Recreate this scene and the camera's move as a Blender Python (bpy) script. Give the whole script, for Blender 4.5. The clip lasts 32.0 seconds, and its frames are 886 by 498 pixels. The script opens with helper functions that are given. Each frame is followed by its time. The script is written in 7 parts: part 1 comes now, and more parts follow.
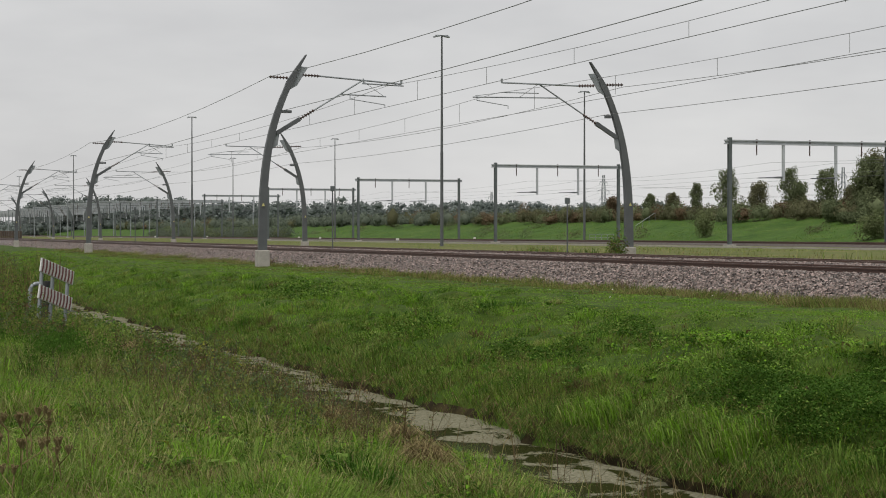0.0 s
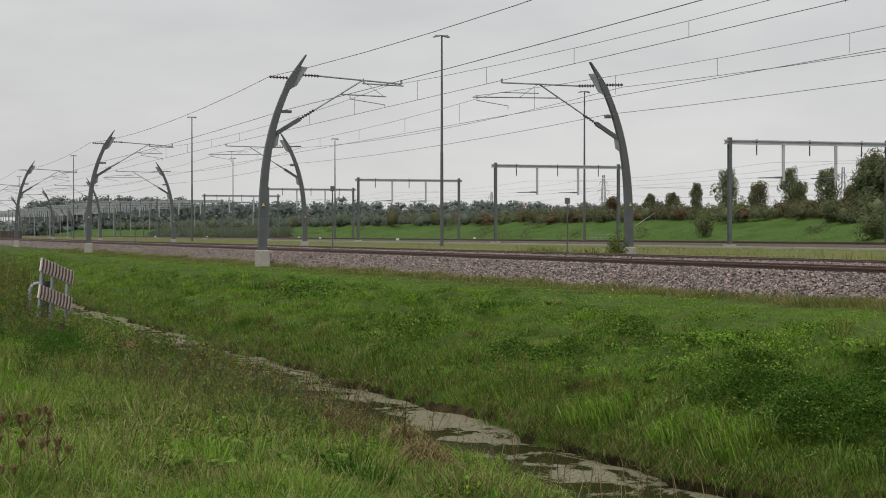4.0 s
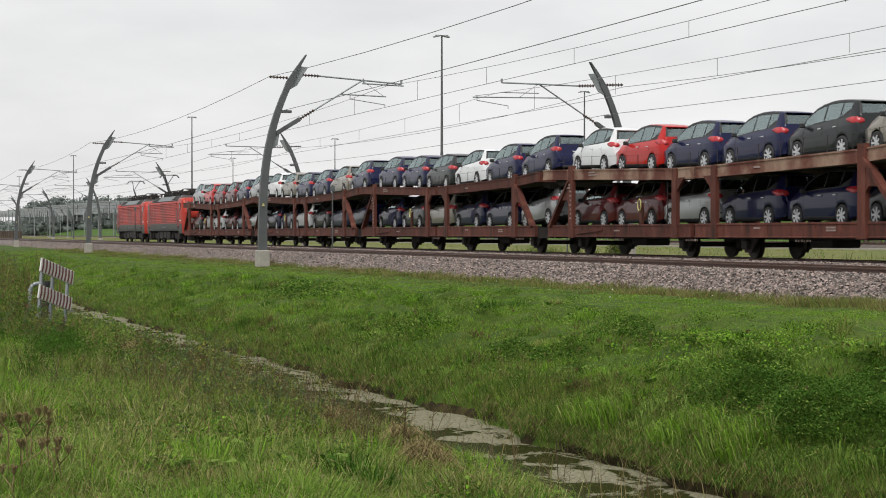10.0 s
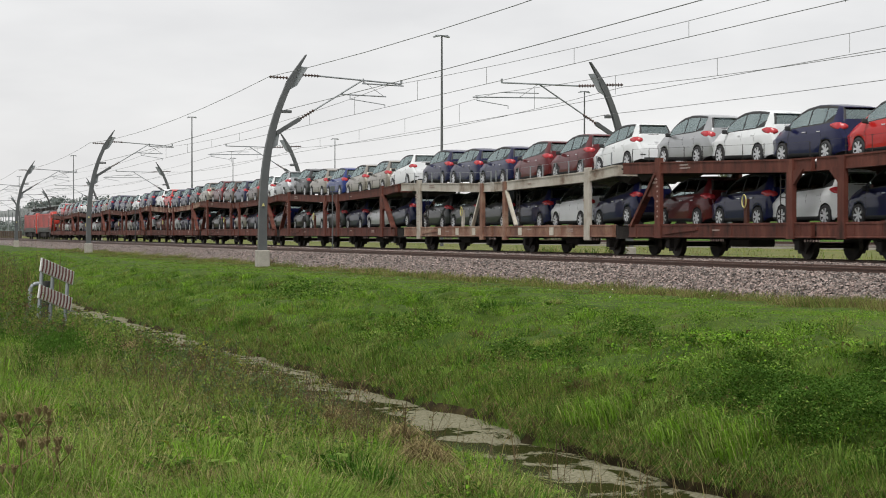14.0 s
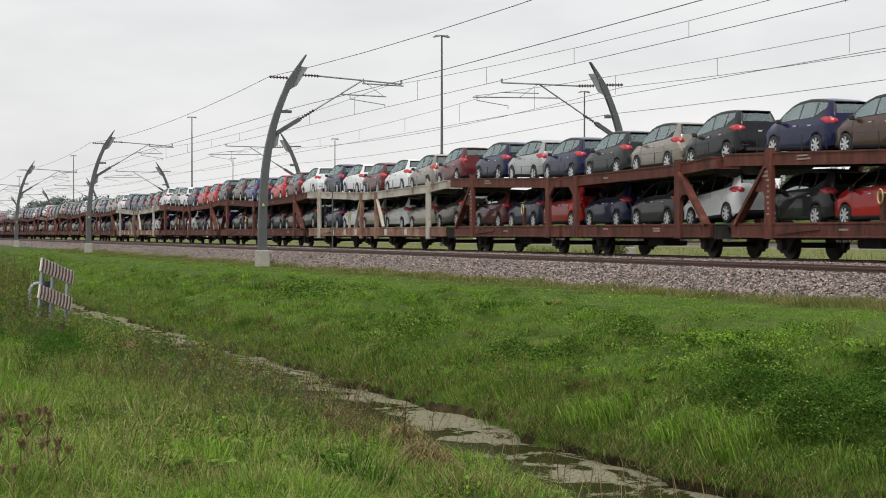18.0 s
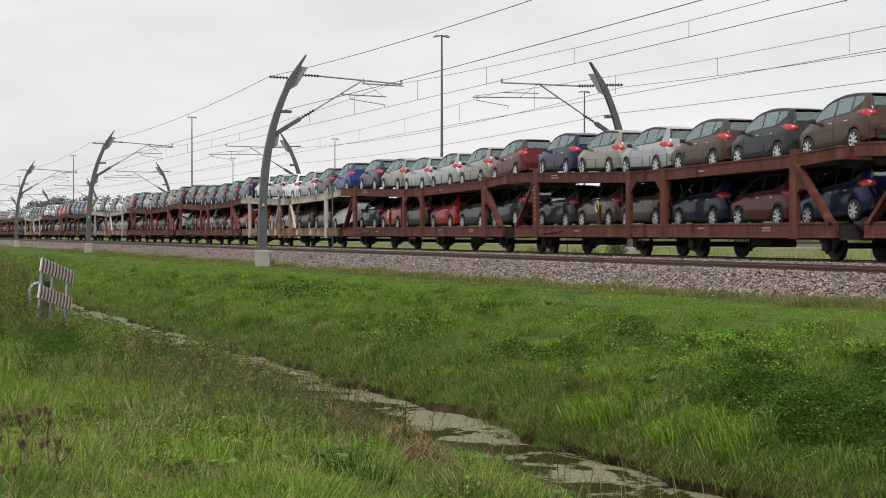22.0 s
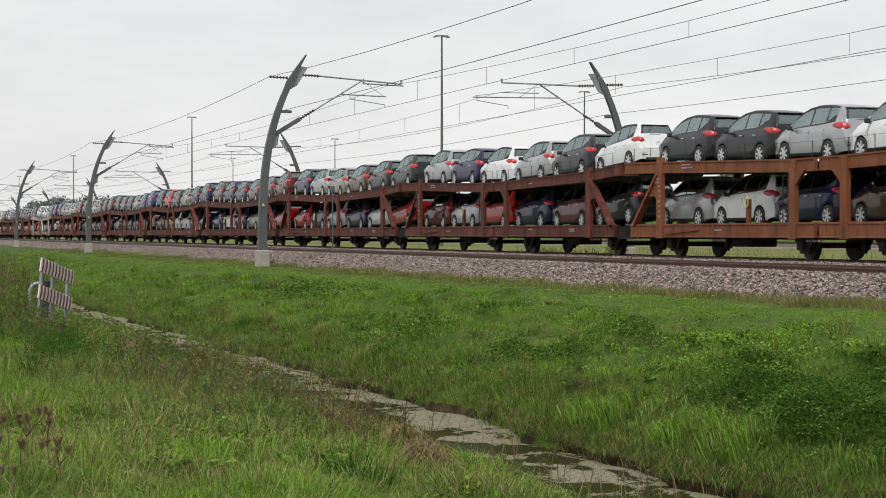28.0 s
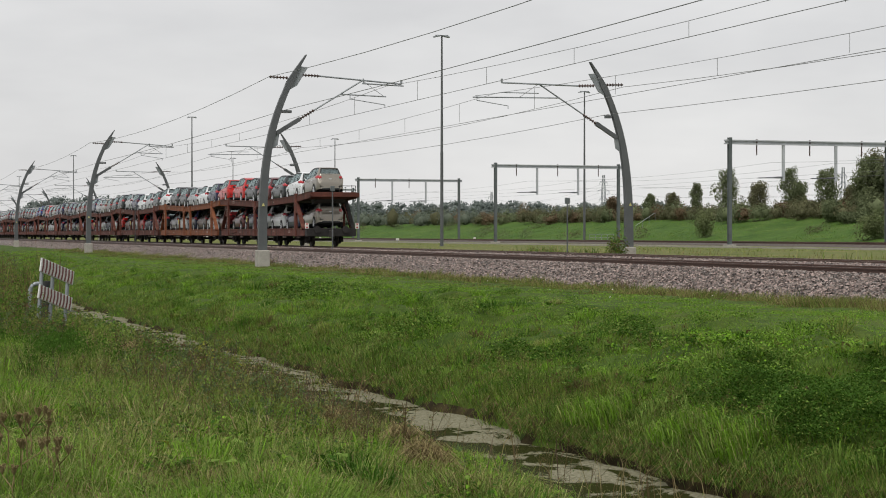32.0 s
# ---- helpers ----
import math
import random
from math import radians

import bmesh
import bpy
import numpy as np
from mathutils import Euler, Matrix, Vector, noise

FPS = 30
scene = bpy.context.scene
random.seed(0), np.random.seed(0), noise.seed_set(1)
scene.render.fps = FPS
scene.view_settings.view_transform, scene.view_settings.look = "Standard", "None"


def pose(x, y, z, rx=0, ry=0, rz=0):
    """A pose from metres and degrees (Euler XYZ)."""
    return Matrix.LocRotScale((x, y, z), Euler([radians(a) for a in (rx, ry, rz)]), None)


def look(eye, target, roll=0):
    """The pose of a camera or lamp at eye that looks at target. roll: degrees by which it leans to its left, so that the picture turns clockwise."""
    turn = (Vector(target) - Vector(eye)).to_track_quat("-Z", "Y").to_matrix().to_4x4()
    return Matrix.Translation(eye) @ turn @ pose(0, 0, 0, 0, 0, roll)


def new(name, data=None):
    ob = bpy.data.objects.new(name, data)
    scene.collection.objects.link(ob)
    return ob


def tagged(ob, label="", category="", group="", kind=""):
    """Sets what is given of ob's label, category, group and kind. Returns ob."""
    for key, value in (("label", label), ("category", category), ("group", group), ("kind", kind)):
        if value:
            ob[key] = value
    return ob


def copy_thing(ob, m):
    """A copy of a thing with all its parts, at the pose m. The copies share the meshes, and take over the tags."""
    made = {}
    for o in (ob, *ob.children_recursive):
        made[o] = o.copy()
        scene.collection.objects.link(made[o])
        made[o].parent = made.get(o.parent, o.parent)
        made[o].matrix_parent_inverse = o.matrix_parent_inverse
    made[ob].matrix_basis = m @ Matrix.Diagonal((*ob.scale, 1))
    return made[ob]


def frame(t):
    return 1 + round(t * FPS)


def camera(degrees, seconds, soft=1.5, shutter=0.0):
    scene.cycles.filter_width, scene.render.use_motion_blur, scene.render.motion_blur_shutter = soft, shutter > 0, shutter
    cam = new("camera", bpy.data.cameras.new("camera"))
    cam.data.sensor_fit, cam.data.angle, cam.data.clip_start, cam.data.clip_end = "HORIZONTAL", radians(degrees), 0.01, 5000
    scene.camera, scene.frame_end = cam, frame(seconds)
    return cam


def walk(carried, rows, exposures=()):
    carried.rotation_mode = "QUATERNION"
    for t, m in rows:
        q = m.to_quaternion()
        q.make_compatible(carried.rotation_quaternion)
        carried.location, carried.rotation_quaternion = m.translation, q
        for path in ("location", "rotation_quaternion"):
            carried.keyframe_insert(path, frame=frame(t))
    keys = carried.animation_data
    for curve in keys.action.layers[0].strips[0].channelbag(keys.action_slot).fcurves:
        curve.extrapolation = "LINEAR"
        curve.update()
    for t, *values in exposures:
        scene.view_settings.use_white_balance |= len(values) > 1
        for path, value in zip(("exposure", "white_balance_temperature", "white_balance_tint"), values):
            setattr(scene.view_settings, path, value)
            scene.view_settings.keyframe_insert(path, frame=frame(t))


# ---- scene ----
cam = camera(27.95, 32.0, soft=1.0, shutter=0.06)
EYE = (0.0, 0.0, 0.77)
TURN, TILT = 18.91, 0.49          # degrees right of the track's direction, and down
VIEW = pose(EYE[0], EYE[1], EYE[2], 90.0 - TILT, 0.0, -TURN)
walk(cam, [(0.0, VIEW), (32.0, VIEW)],
     [(0.0, 0.0), (4.0, 0.0), (6.0, 0.22), (9.0, 0.38), (20.0, 0.38), (29.5, 0.38), (31.0, 0.28), (32.0, 0.18)])

# the line bends a little to the right beyond the second masts
BEND = [(-5000, 0.0), (60, 0.0), (100, 0.12), (137, 0.38), (200, 0.75), (256, 1.05), (350, 1.45), (900, 2.6), (5000, 2.6)]


def bend(y):
    for (a, va), (b, vb) in zip(BEND, BEND[1:]):
        if y <= b:
            return va + (vb - va) * (y - a) / (b - a)
    return BEND[-1][1]


# ---- world and light: an even overcast sky ----
world = bpy.data.worlds.new("overcast_sky")
scene.world = world
world.use_nodes = True
wn, wl = world.node_tree.nodes, world.node_tree.links
wn.clear()
w_out = wn.new("ShaderNodeOutputWorld")
w_bg = wn.new("ShaderNodeBackground")
w_sky = wn.new("ShaderNodeTexSky")
w_sky.sky_type = 'NISHITA'
w_sky.sun_disc = False
w_sky.sun_elevation = radians(38)
w_sky.sun_rotation = radians(250)
w_dim = wn.new("ShaderNodeMix")
w_dim.data_type = 'RGBA'
w_dim.blend_type = 'MULTIPLY'
w_dim.inputs[0].default_value = 1.0
w_dim.inputs[7].default_value = (0.05, 0.05, 0.05, 1)
w_co = wn.new("ShaderNodeTexCoord")
w_map = wn.new("ShaderNodeMapping")
w_map.inputs["Scale"].default_value = (2.2, 2.2, 7.0)
w_noise = wn.new("ShaderNodeTexNoise")
w_noise.inputs["Scale"].default_value = 1.6
w_noise.inputs["Detail"].default_value = 5.0
w_noise.inputs["Roughness"].default_value = 0.55
w_ramp = wn.new("ShaderNodeValToRGB")
w_ramp.color_ramp.elements[0].position = 0.32
w_ramp.color_ramp.elements[0].color = (0.588, 0.586, 0.594, 1)
w_ramp.color_ramp.elements[1].position = 0.68
w_ramp.color_ramp.elements[1].color = (0.755, 0.750, 0.748, 1)
w_add = wn.new("ShaderNodeMix")
w_add.data_type = 'RGBA'
w_add.inputs[0].default_value = 0.9
wl.new(w_co.outputs["Generated"], w_map.inputs["Vector"])
wl.new(w_map.outputs["Vector"], w_noise.inputs["Vector"])
wl.new(w_noise.outputs["Fac"], w_ramp.inputs["Fac"])
wl.new(w_sky.outputs["Color"], w_dim.inputs[6])
wl.new(w_dim.outputs[2], w_add.inputs[6])
wl.new(w_ramp.outputs["Color"], w_add.inputs[7])
wl.new(w_add.outputs[2], w_bg.inputs["Color"])
w_bg.inputs["Strength"].default_value = 1.0
wl.new(w_bg.outputs["Background"], w_out.inputs["Surface"])

sun = new("sun", bpy.data.lights.new("sun", 'SUN'))
sun.data.energy = 2.2
sun.data.angle = radians(25)
sun.data.color = (1.0, 0.97, 0.93)
sun.matrix_world = look((-35, -45, 90), (0, 0, 0))

# ---- materials ----
def material(name, colors, scale=4.0, rough=0.7, metal=0.0, bump=0.15, bump_scale=60.0, spec=0.4,
             coords="Object", fine=0.25, coat=0.0, per_object=0.0, per_island=0.0, stretch=(1, 1, 1)):
    """A procedural surface: large and fine noise between the colours, with fine relief."""
    m = bpy.data.materials.new(name)
    m.use_nodes = True
    n, l = m.node_tree.nodes, m.node_tree.links
    b = n["Principled BSDF"]
    co = n.new("ShaderNodeTexCoord")
    mp = n.new("ShaderNodeMapping")
    mp.inputs["Scale"].default_value = stretch
    l.new(co.outputs[coords], mp.inputs["Vector"])
    big = n.new("ShaderNodeTexNoise")
    big.inputs["Scale"].default_value = scale
    big.inputs["Detail"].default_value = 6.0
    big.inputs["Roughness"].default_value = 0.62
    l.new(mp.outputs["Vector"], big.inputs["Vector"])
    ramp = n.new("ShaderNodeValToRGB")
    el = ramp.color_ramp.elements
    while len(el) < len(colors):
        el.new(0.5)
    for i, c in enumerate(colors):
        el[i].position = 0.3 + 0.4 * i / max(1, len(colors) - 1)
        el[i].color = (*c, 1)
    l.new(big.outputs["Fac"], ramp.inputs["Fac"])
    small = n.new("ShaderNodeTexNoise")
    small.inputs["Scale"].default_value = bump_scale
    small.inputs["Detail"].default_value = 4.0
    l.new(mp.outputs["Vector"], small.inputs["Vector"])
    hsv = n.new("ShaderNodeHueSaturation")
    l.new(ramp.outputs["Color"], hsv.inputs["Color"])
    rng = n.new("ShaderNodeMapRange")
    rng.inputs["From Min"].default_value = 0.25
    rng.inputs["From Max"].default_value = 0.75
    rng.inputs["To Min"].default_value = 1.0 - fine
    rng.inputs["To Max"].default_value = 1.0 + fine
    l.new(small.outputs["Fac"], rng.inputs["Value"])
    val = rng.outputs["Result"]
    for amount, kind, out in ((per_object, "ShaderNodeObjectInfo", "Random"), (per_island, "ShaderNodeNewGeometry", "Random Per Island")):
        if amount:
            info = n.new(kind)
            r2 = n.new("ShaderNodeMapRange")
            r2.inputs["To Min"].default_value = 1.0 - amount
            r2.inputs["To Max"].default_value = 1.0 + amount
            l.new(info.outputs[out], r2.inputs["Value"])
            mul = n.new("ShaderNodeMath")
            mul.operation = 'MULTIPLY'
            l.new(val, mul.inputs[0])
            l.new(r2.outputs["Result"], mul.inputs[1])
            val = mul.outputs[0]
    l.new(val, hsv.inputs["Value"])
    l.new(hsv.outputs["Color"], b.inputs["Base Color"])
    b.inputs["Roughness"].default_value = rough
    b.inputs["Metallic"].default_value = metal
    b.inputs["Specular IOR Level"].default_value = spec
    b.inputs["Coat Weight"].default_value = coat
    b.inputs["Coat Roughness"].default_value = 0.05
    if bump:
        bp = n.new("ShaderNodeBump")
        bp.inputs["Strength"].default_value = bump
        bp.inputs["Distance"].default_value = 0.02
        l.new(small.outputs["Fac"], bp.inputs["Height"])
        l.new(bp.outputs["Normal"], b.inputs["Normal"])
    return m


M_RUST = material("wagon_brown_red", [(0.030, 0.015, 0.011), (0.080, 0.028, 0.020), (0.108, 0.035, 0.025), (0.148, 0.064, 0.044)], 1.1, 0.65, bump=0.1, spec=0.2, per_object=0.14, stretch=(1, 2.6, 0.7))
M_CREAM = material("wagon_cream_worn", [(0.12, 0.065, 0.04), (0.31, 0.275, 0.225), (0.41, 0.385, 0.335), (0.47, 0.445, 0.40)], 0.9, 0.65, bump=0.1, fine=0.2)
M_CREAMLOW = material("wagon_patched_brown", [(0.10, 0.045, 0.03), (0.20, 0.10, 0.065), (0.34, 0.26, 0.19)], 1.1, 0.7, bump=0.1)
M_ORANGE = material("wagon_orange_brown", [(0.075, 0.028, 0.015), (0.150, 0.052, 0.024), (0.185, 0.066, 0.030), (0.21, 0.090, 0.048)], 1.1, 0.65, bump=0.1, spec=0.2, per_object=0.14, stretch=(1, 2.6, 0.7))
M_WORN = material("wagon_brown_bleached", [(0.085, 0.032, 0.024), (0.125, 0.045, 0.033), (0.30, 0.205, 0.15), (0.36, 0.27, 0.205)], 0.45, 0.7, bump=0.1, spec=0.2, stretch=(1, 1.0, 0.8))
M_PATCH = material("worn_white_patch", [(0.40, 0.36, 0.29), (0.55, 0.52, 0.45)], 3.0, 0.7)
M_UNDER = material("underframe_grime", [(0.014, 0.013, 0.012), (0.034, 0.029, 0.026)], 3.0, 0.8, per_object=0.2)
M_WHEEL = material("wheel_steel_dark", [(0.014, 0.015, 0.013), (0.045, 0.035, 0.028)], 4.0, 0.6, metal=0.4)
M_LOCORED = material("locomotive_red", [(0.31, 0.026, 0.016), (0.40, 0.034, 0.021), (0.43, 0.042, 0.026)], 0.8, 0.45, bump=0.03, fine=0.08, spec=0.25, coat=0.1)
M_LOCODIRTY = material("locomotive_red_sooty", [(0.085, 0.020, 0.015), (0.20, 0.028, 0.019), (0.36, 0.034, 0.021), (0.40, 0.038, 0.024), (0.42, 0.042, 0.027)], 0.55, 0.5, bump=0.03, fine=0.1, spec=0.2, stretch=(1, 1, 0.45))
M_LOCOGREY = material("locomotive_grey", [(0.060, 0.066, 0.061), (0.088, 0.094, 0.088)], 1.0, 0.55, fine=0.2, stretch=(1, 1, 0.5))
M_LOCODULL = material("dull_grey_marking", [(0.10, 0.105, 0.10), (0.14, 0.145, 0.14)], 9.0, 0.6)
M_ROOFGREY = material("roof_grey", [(0.10, 0.115, 0.12), (0.16, 0.175, 0.18)], 1.0, 0.5, fine=0.15)
M_GLASS = material("dark_glass", [(0.018, 0.024, 0.026), (0.03, 0.036, 0.038)], 2.0, 0.06, bump=0, fine=0.05, spec=0.6)
M_CARGLASS = material("car_glass", [(0.03, 0.05, 0.05), (0.07, 0.10, 0.10)], 1.5, 0.05, bump=0, fine=0.05, spec=0.7)
M_SCREEN = material("cab_screen_glass", [(0.055, 0.08, 0.085), (0.085, 0.11, 0.115)], 2.0, 0.08, bump=0, fine=0.05, spec=0.5)
M_WHITEMARK = material("faded_white_marking", [(0.55, 0.53, 0.49), (0.68, 0.66, 0.62)], 9.0, 0.7)
M_STENCIL = material("faded_stencil", [(0.20, 0.13, 0.11), (0.36, 0.30, 0.27)], 14.0, 0.75)
M_YELLOW = material("yellow_paint", [(0.44, 0.40, 0.14), (0.54, 0.50, 0.20)], 5.0, 0.6)
M_BLACK = material("black_rubber", [(0.022, 0.023, 0.024), (0.034, 0.035, 0.036)], 6.0, 0.7)
M_TYRE = material("tyre_rubber", [(0.022, 0.022, 0.023), (0.036, 0.036, 0.038)], 8.0, 0.75)
M_ALLOY = material("alloy_silver", [(0.50, 0.51, 0.53), (0.62, 0.63, 0.65)], 5.0, 0.3, metal=0.25, fine=0.05, bump=0)
M_TAIL = material("tail_lamp_red", [(0.33, 0.020, 0.028), (0.43, 0.042, 0.048)], 9.0, 0.22, bump=0, spec=0.4)
M_MAST = material("mast_grey_paint", [(0.068, 0.073, 0.076), (0.105, 0.111, 0.114)], 0.9, 0.5, fine=0.1, bump=0.04)
M_GALV = material("galvanised_steel", [(0.20, 0.22, 0.23), (0.30, 0.32, 0.33)], 1.5, 0.5, metal=0.35, fine=0.12)
M_GALVDARK = material("weathered_galvanised_steel", [(0.085, 0.10, 0.10), (0.13, 0.145, 0.145)], 1.5, 0.6, metal=0.2, fine=0.12)
M_GALVLIGHT = material("galvanised_steel_pale", [(0.36, 0.38, 0.40), (0.46, 0.48, 0.50)], 1.5, 0.5, metal=0.2, fine=0.12)
M_INSUL = material("brown_insulator", [(0.045, 0.025, 0.02), (0.07, 0.04, 0.03)], 5.0, 0.3)
M_WIRE = material("copper_wire_dull", [(0.15, 0.155, 0.155), (0.21, 0.215, 0.21)], 2.0, 0.6, metal=0.1, bump=0)
M_CONC = material("concrete", [(0.28, 0.26, 0.23), (0.38, 0.36, 0.32)], 3.0, 0.85, bump=0.3, fine=0.2)
M_RAIL = material("rusty_rail", [(0.055, 0.028, 0.020), (0.085, 0.045, 0.032)], 5.0, 0.6, fine=0.2)
M_RAILTOP = material("rail_head_polished", [(0.16, 0.14, 0.13), (0.24, 0.22, 0.21)], 5.0, 0.35, metal=0.6)

CAR_PAINT = {}
for key, name, c in (("W", "white", (0.68, 0.70, 0.71)), ("S", "silver", (0.38, 0.39, 0.40)), ("B", "beige silver", (0.29, 0.265, 0.225)),
                     ("G", "dark grey", (0.019, 0.021, 0.023)), ("K", "black", (0.008, 0.009, 0.011)), ("N", "navy blue", (0.007, 0.009, 0.046)),
                     ("L", "bright blue", (0.010, 0.028, 0.15)), ("R", "bright red", (0.42, 0.014, 0.012)), ("D", "dark red", (0.088, 0.010, 0.012)),
                     ("M", "brown", (0.080, 0.046, 0.032))):
    CAR_PAINT[key] = (name, material("car_paint_" + name.replace(" ", "_"), [tuple(v * 0.93 for v in c), tuple(v * 1.05 for v in c)],
                                     1.0, 0.30, metal=0.0 if key in "WRKDNLG" else 0.6, bump=0, fine=0.03, coat=0.42, spec=0.12))


# ---- mesh helpers ----
def finish(name, bm, mats, smooth=False):
    me = bpy.data.meshes.new(name)
    bm.normal_update()
    bm.to_mesh(me)
    bm.free()
    for m in (mats if isinstance(mats, (list, tuple)) else [mats]):
        me.materials.append(m)
    if smooth:
        me.polygons.foreach_set("use_smooth", [True] * len(me.polygons))
    return me


def part(name, bm, mats, parent=None, label="", at=None, smooth=False):
    """Links a bmesh, or a mesh made before, as one object under a thing."""
    ob = new(name, bm if isinstance(bm, bpy.types.Mesh) else finish(name, bm, mats, smooth))
    if parent is not None:
        ob.parent = parent
    if at is not None:
        ob.matrix_basis = at
    return tagged(ob, label)


def thing(name, label, category, group="", at=None, kind=""):
    ob = new(name)
    if at is not None:
        ob.matrix_basis = at
    return tagged(ob, label, category, group, kind)


def box(bm, lo, hi, bevel=0.0, mat=0, m=None):
    """A box from corner to corner, with its edges broken where asked."""
    g = bmesh.ops.create_cube(bm, size=1.0)
    vs = g["verts"]
    for v in vs:
        v.co = Vector([lo[i] + (v.co[i] + 0.5) * (hi[i] - lo[i]) for i in range(3)])
    if m is not None:
        bmesh.ops.transform(bm, matrix=m, verts=vs)
    faces = set(f for v in vs for f in v.link_faces)
    for f in faces:
        f.material_index = mat
    if bevel:
        edges = set(e for v in vs for e in v.link_edges)
        r = bmesh.ops.bevel(bm, geom=list(edges), offset=bevel, segments=1, affect='EDGES')
        for f in r["faces"]:
            f.material_index = mat
    return bm


def rod(bm, a, b, r, r2=None, seg=8, mat=0):
    """A round bar from a to b."""
    a, b = Vector(a), Vector(b)
    d = b - a
    g = bmesh.ops.create_cone(bm, cap_ends=True, segments=seg, radius1=r, radius2=r if r2 is None else r2, depth=d.length)
    m = Matrix.Translation((a + b) / 2) @ d.to_track_quat('Z', 'Y').to_matrix().to_4x4()
    bmesh.ops.transform(bm, matrix=m, verts=g["verts"])
    for f in set(f for v in g["verts"] for f in v.link_faces):
        f.material_index = mat
    return bm


def beam(bm, a, b, w, h, up=(0, 0, 1), mat=0, w2=None, h2=None):
    """A bar of rectangular section from a to b."""
    a, b = Vector(a), Vector(b)
    d = (b - a).normalized()
    side = d.cross(Vector(up))
    side = side.normalized() if side.length > 1e-5 else Vector((1, 0, 0))
    top = side.cross(d)
    rings = []
    for p, ww, hh in ((a, w, h), (b, w2 or w, h2 or h)):
        rings.append([bm.verts.new(p + side * sx * ww / 2 + top * sz * hh / 2) for sx, sz in ((-1, -1), (1, -1), (1, 1), (-1, 1))])
    fs = [bm.faces.new(rings[0][::-1]), bm.faces.new(rings[1])]
    for i in range(4):
        j = (i + 1) % 4
        fs.append(bm.faces.new((rings[0][i], rings[0][j], rings[1][j], rings[1][i])))
    for f in fs:
        f.material_index = mat
    return bm


def prism(bm, outline, axis, lo, hi, mat=0, cuts=1):
    """A flat outline of (u, v) pushed along an axis: 'x' takes (y, z), 'y' takes (x, z)."""
    def at(u, v, w):
        return (w, u, v) if axis == 'x' else (u, w, v)
    steps = [lo] + [lo + (hi - lo) * k / cuts for k in range(1, cuts)] + [hi]
    rings = [[bm.verts.new(at(u, v, w)) for u, v in outline] for w in steps]
    fs = [bm.faces.new(rings[0]), bm.faces.new(rings[-1][::-1])]
    for r0, r1 in zip(rings, rings[1:]):
        for i in range(len(outline)):
            j = (i + 1) % len(outline)
            fs.append(bm.faces.new((r0[j], r0[i], r1[i], r1[j])))
    for f in fs:
        f.material_index = mat
    bmesh.ops.recalc_face_normals(bm, faces=fs)
    return bm


def lerp_table(table, x):
    for (a, va), (b, vb) in zip(table, table[1:]):
        if x <= b:
            return va + (vb - va) * max(0.0, (x - a) / (b - a))
    return table[-1][1]

# ---- ground: one sheet across the track, from the field to the far dike ----
NEAR_X, FAR_X = 22.8, 28.05       # centres of the two tracks
WATER_Z = -1.72
PROFILE = [(-3000, -0.85), (-60, -0.85), (-8, -0.84), (-2, -0.86), (1.5, -0.87), (2.5, -0.93), (3.5, -1.02), (4.5, -1.17), (5.4, -1.38), (6.2, -1.60), (6.5, -1.77), (6.8, -2.05), (7.6, -2.05), (7.95, -1.80),
           (8.15, -1.50), (8.7, -1.27), (9.4, -1.08), (10.2, -0.94), (11.0, -0.84), (12.6, -0.71), (14.0, -0.655), (16.5, -0.64), (19.2, -0.66), (20.0, -0.72), (32.5, -0.72), (34.0, -0.55),
           (50, -0.42), (76, -0.35), (92, -0.32), (104, -0.30), (122, 2.9), (126, 3.0), (150, 3.0), (3000, 3.0)]


def shore(y, side):
    """How far the water's edge wanders: side 1 for the railway bank, -1 for the field."""
    p = 0.0 if side > 0 else 2.6
    return 0.13 * np.sin(0.62 * y + p) + 0.10 * np.sin(1.45 * y + 1.3 + p) + 0.06 * np.sin(3.1 * y + 2.1 * p) + 0.035 * np.sin(6.3 * y + p)


def ground_z(x, y):
    if 5.0 < x < 10.0 and 5.0 < y < 130.0:
        near = max(0.0, 1.0 - abs(x - (8.0 if x > 7.2 else 6.4)) / (2.0 if x > 7.2 else 1.4))
        x -= near * float(shore(y, 1 if x > 7.2 else -1))
    z = lerp_table(PROFILE, x)
    if x < 19.0:
        amp = 0.08 if x < 5 else (0.05 + 0.17 * max(0.0, min(1.0, (x - 8.3) / 0.6, (14.5 - x) / 1.5)) if x > 8.3 else 0.07)
        z += amp * noise.noise((x * 0.7, y * 0.45, 0.0)) + 0.85 * amp * noise.noise((x * 1.7, y * 1.2, 3.0)) + 0.35 * amp * noise.noise((x * 3.4, y * 2.6, 8.0))
    elif 36 < x < 104:
        z += 0.05 * noise.noise((x * 0.3, y * 0.2, 1.0))
    elif x > 104:
        z += 0.25 * noise.noise((x * 0.09, y * 0.05, 2.0)) * min(1.0, (x - 104) / 10)
    return z


def grid_sheet(name, xs, ys, height):
    verts = [(x, y, height(x, y)) for y in ys for x in xs]
    n = len(xs)
    faces = [(j * n + i, j * n + i + 1, (j + 1) * n + i + 1, (j + 1) * n + i) for j in range(len(ys) - 1) for i in range(n - 1)]
    me = bpy.data.meshes.new(name)
    me.from_pydata(verts, [], faces)
    me.polygons.foreach_set("use_smooth", [True] * len(me.polygons))
    return me


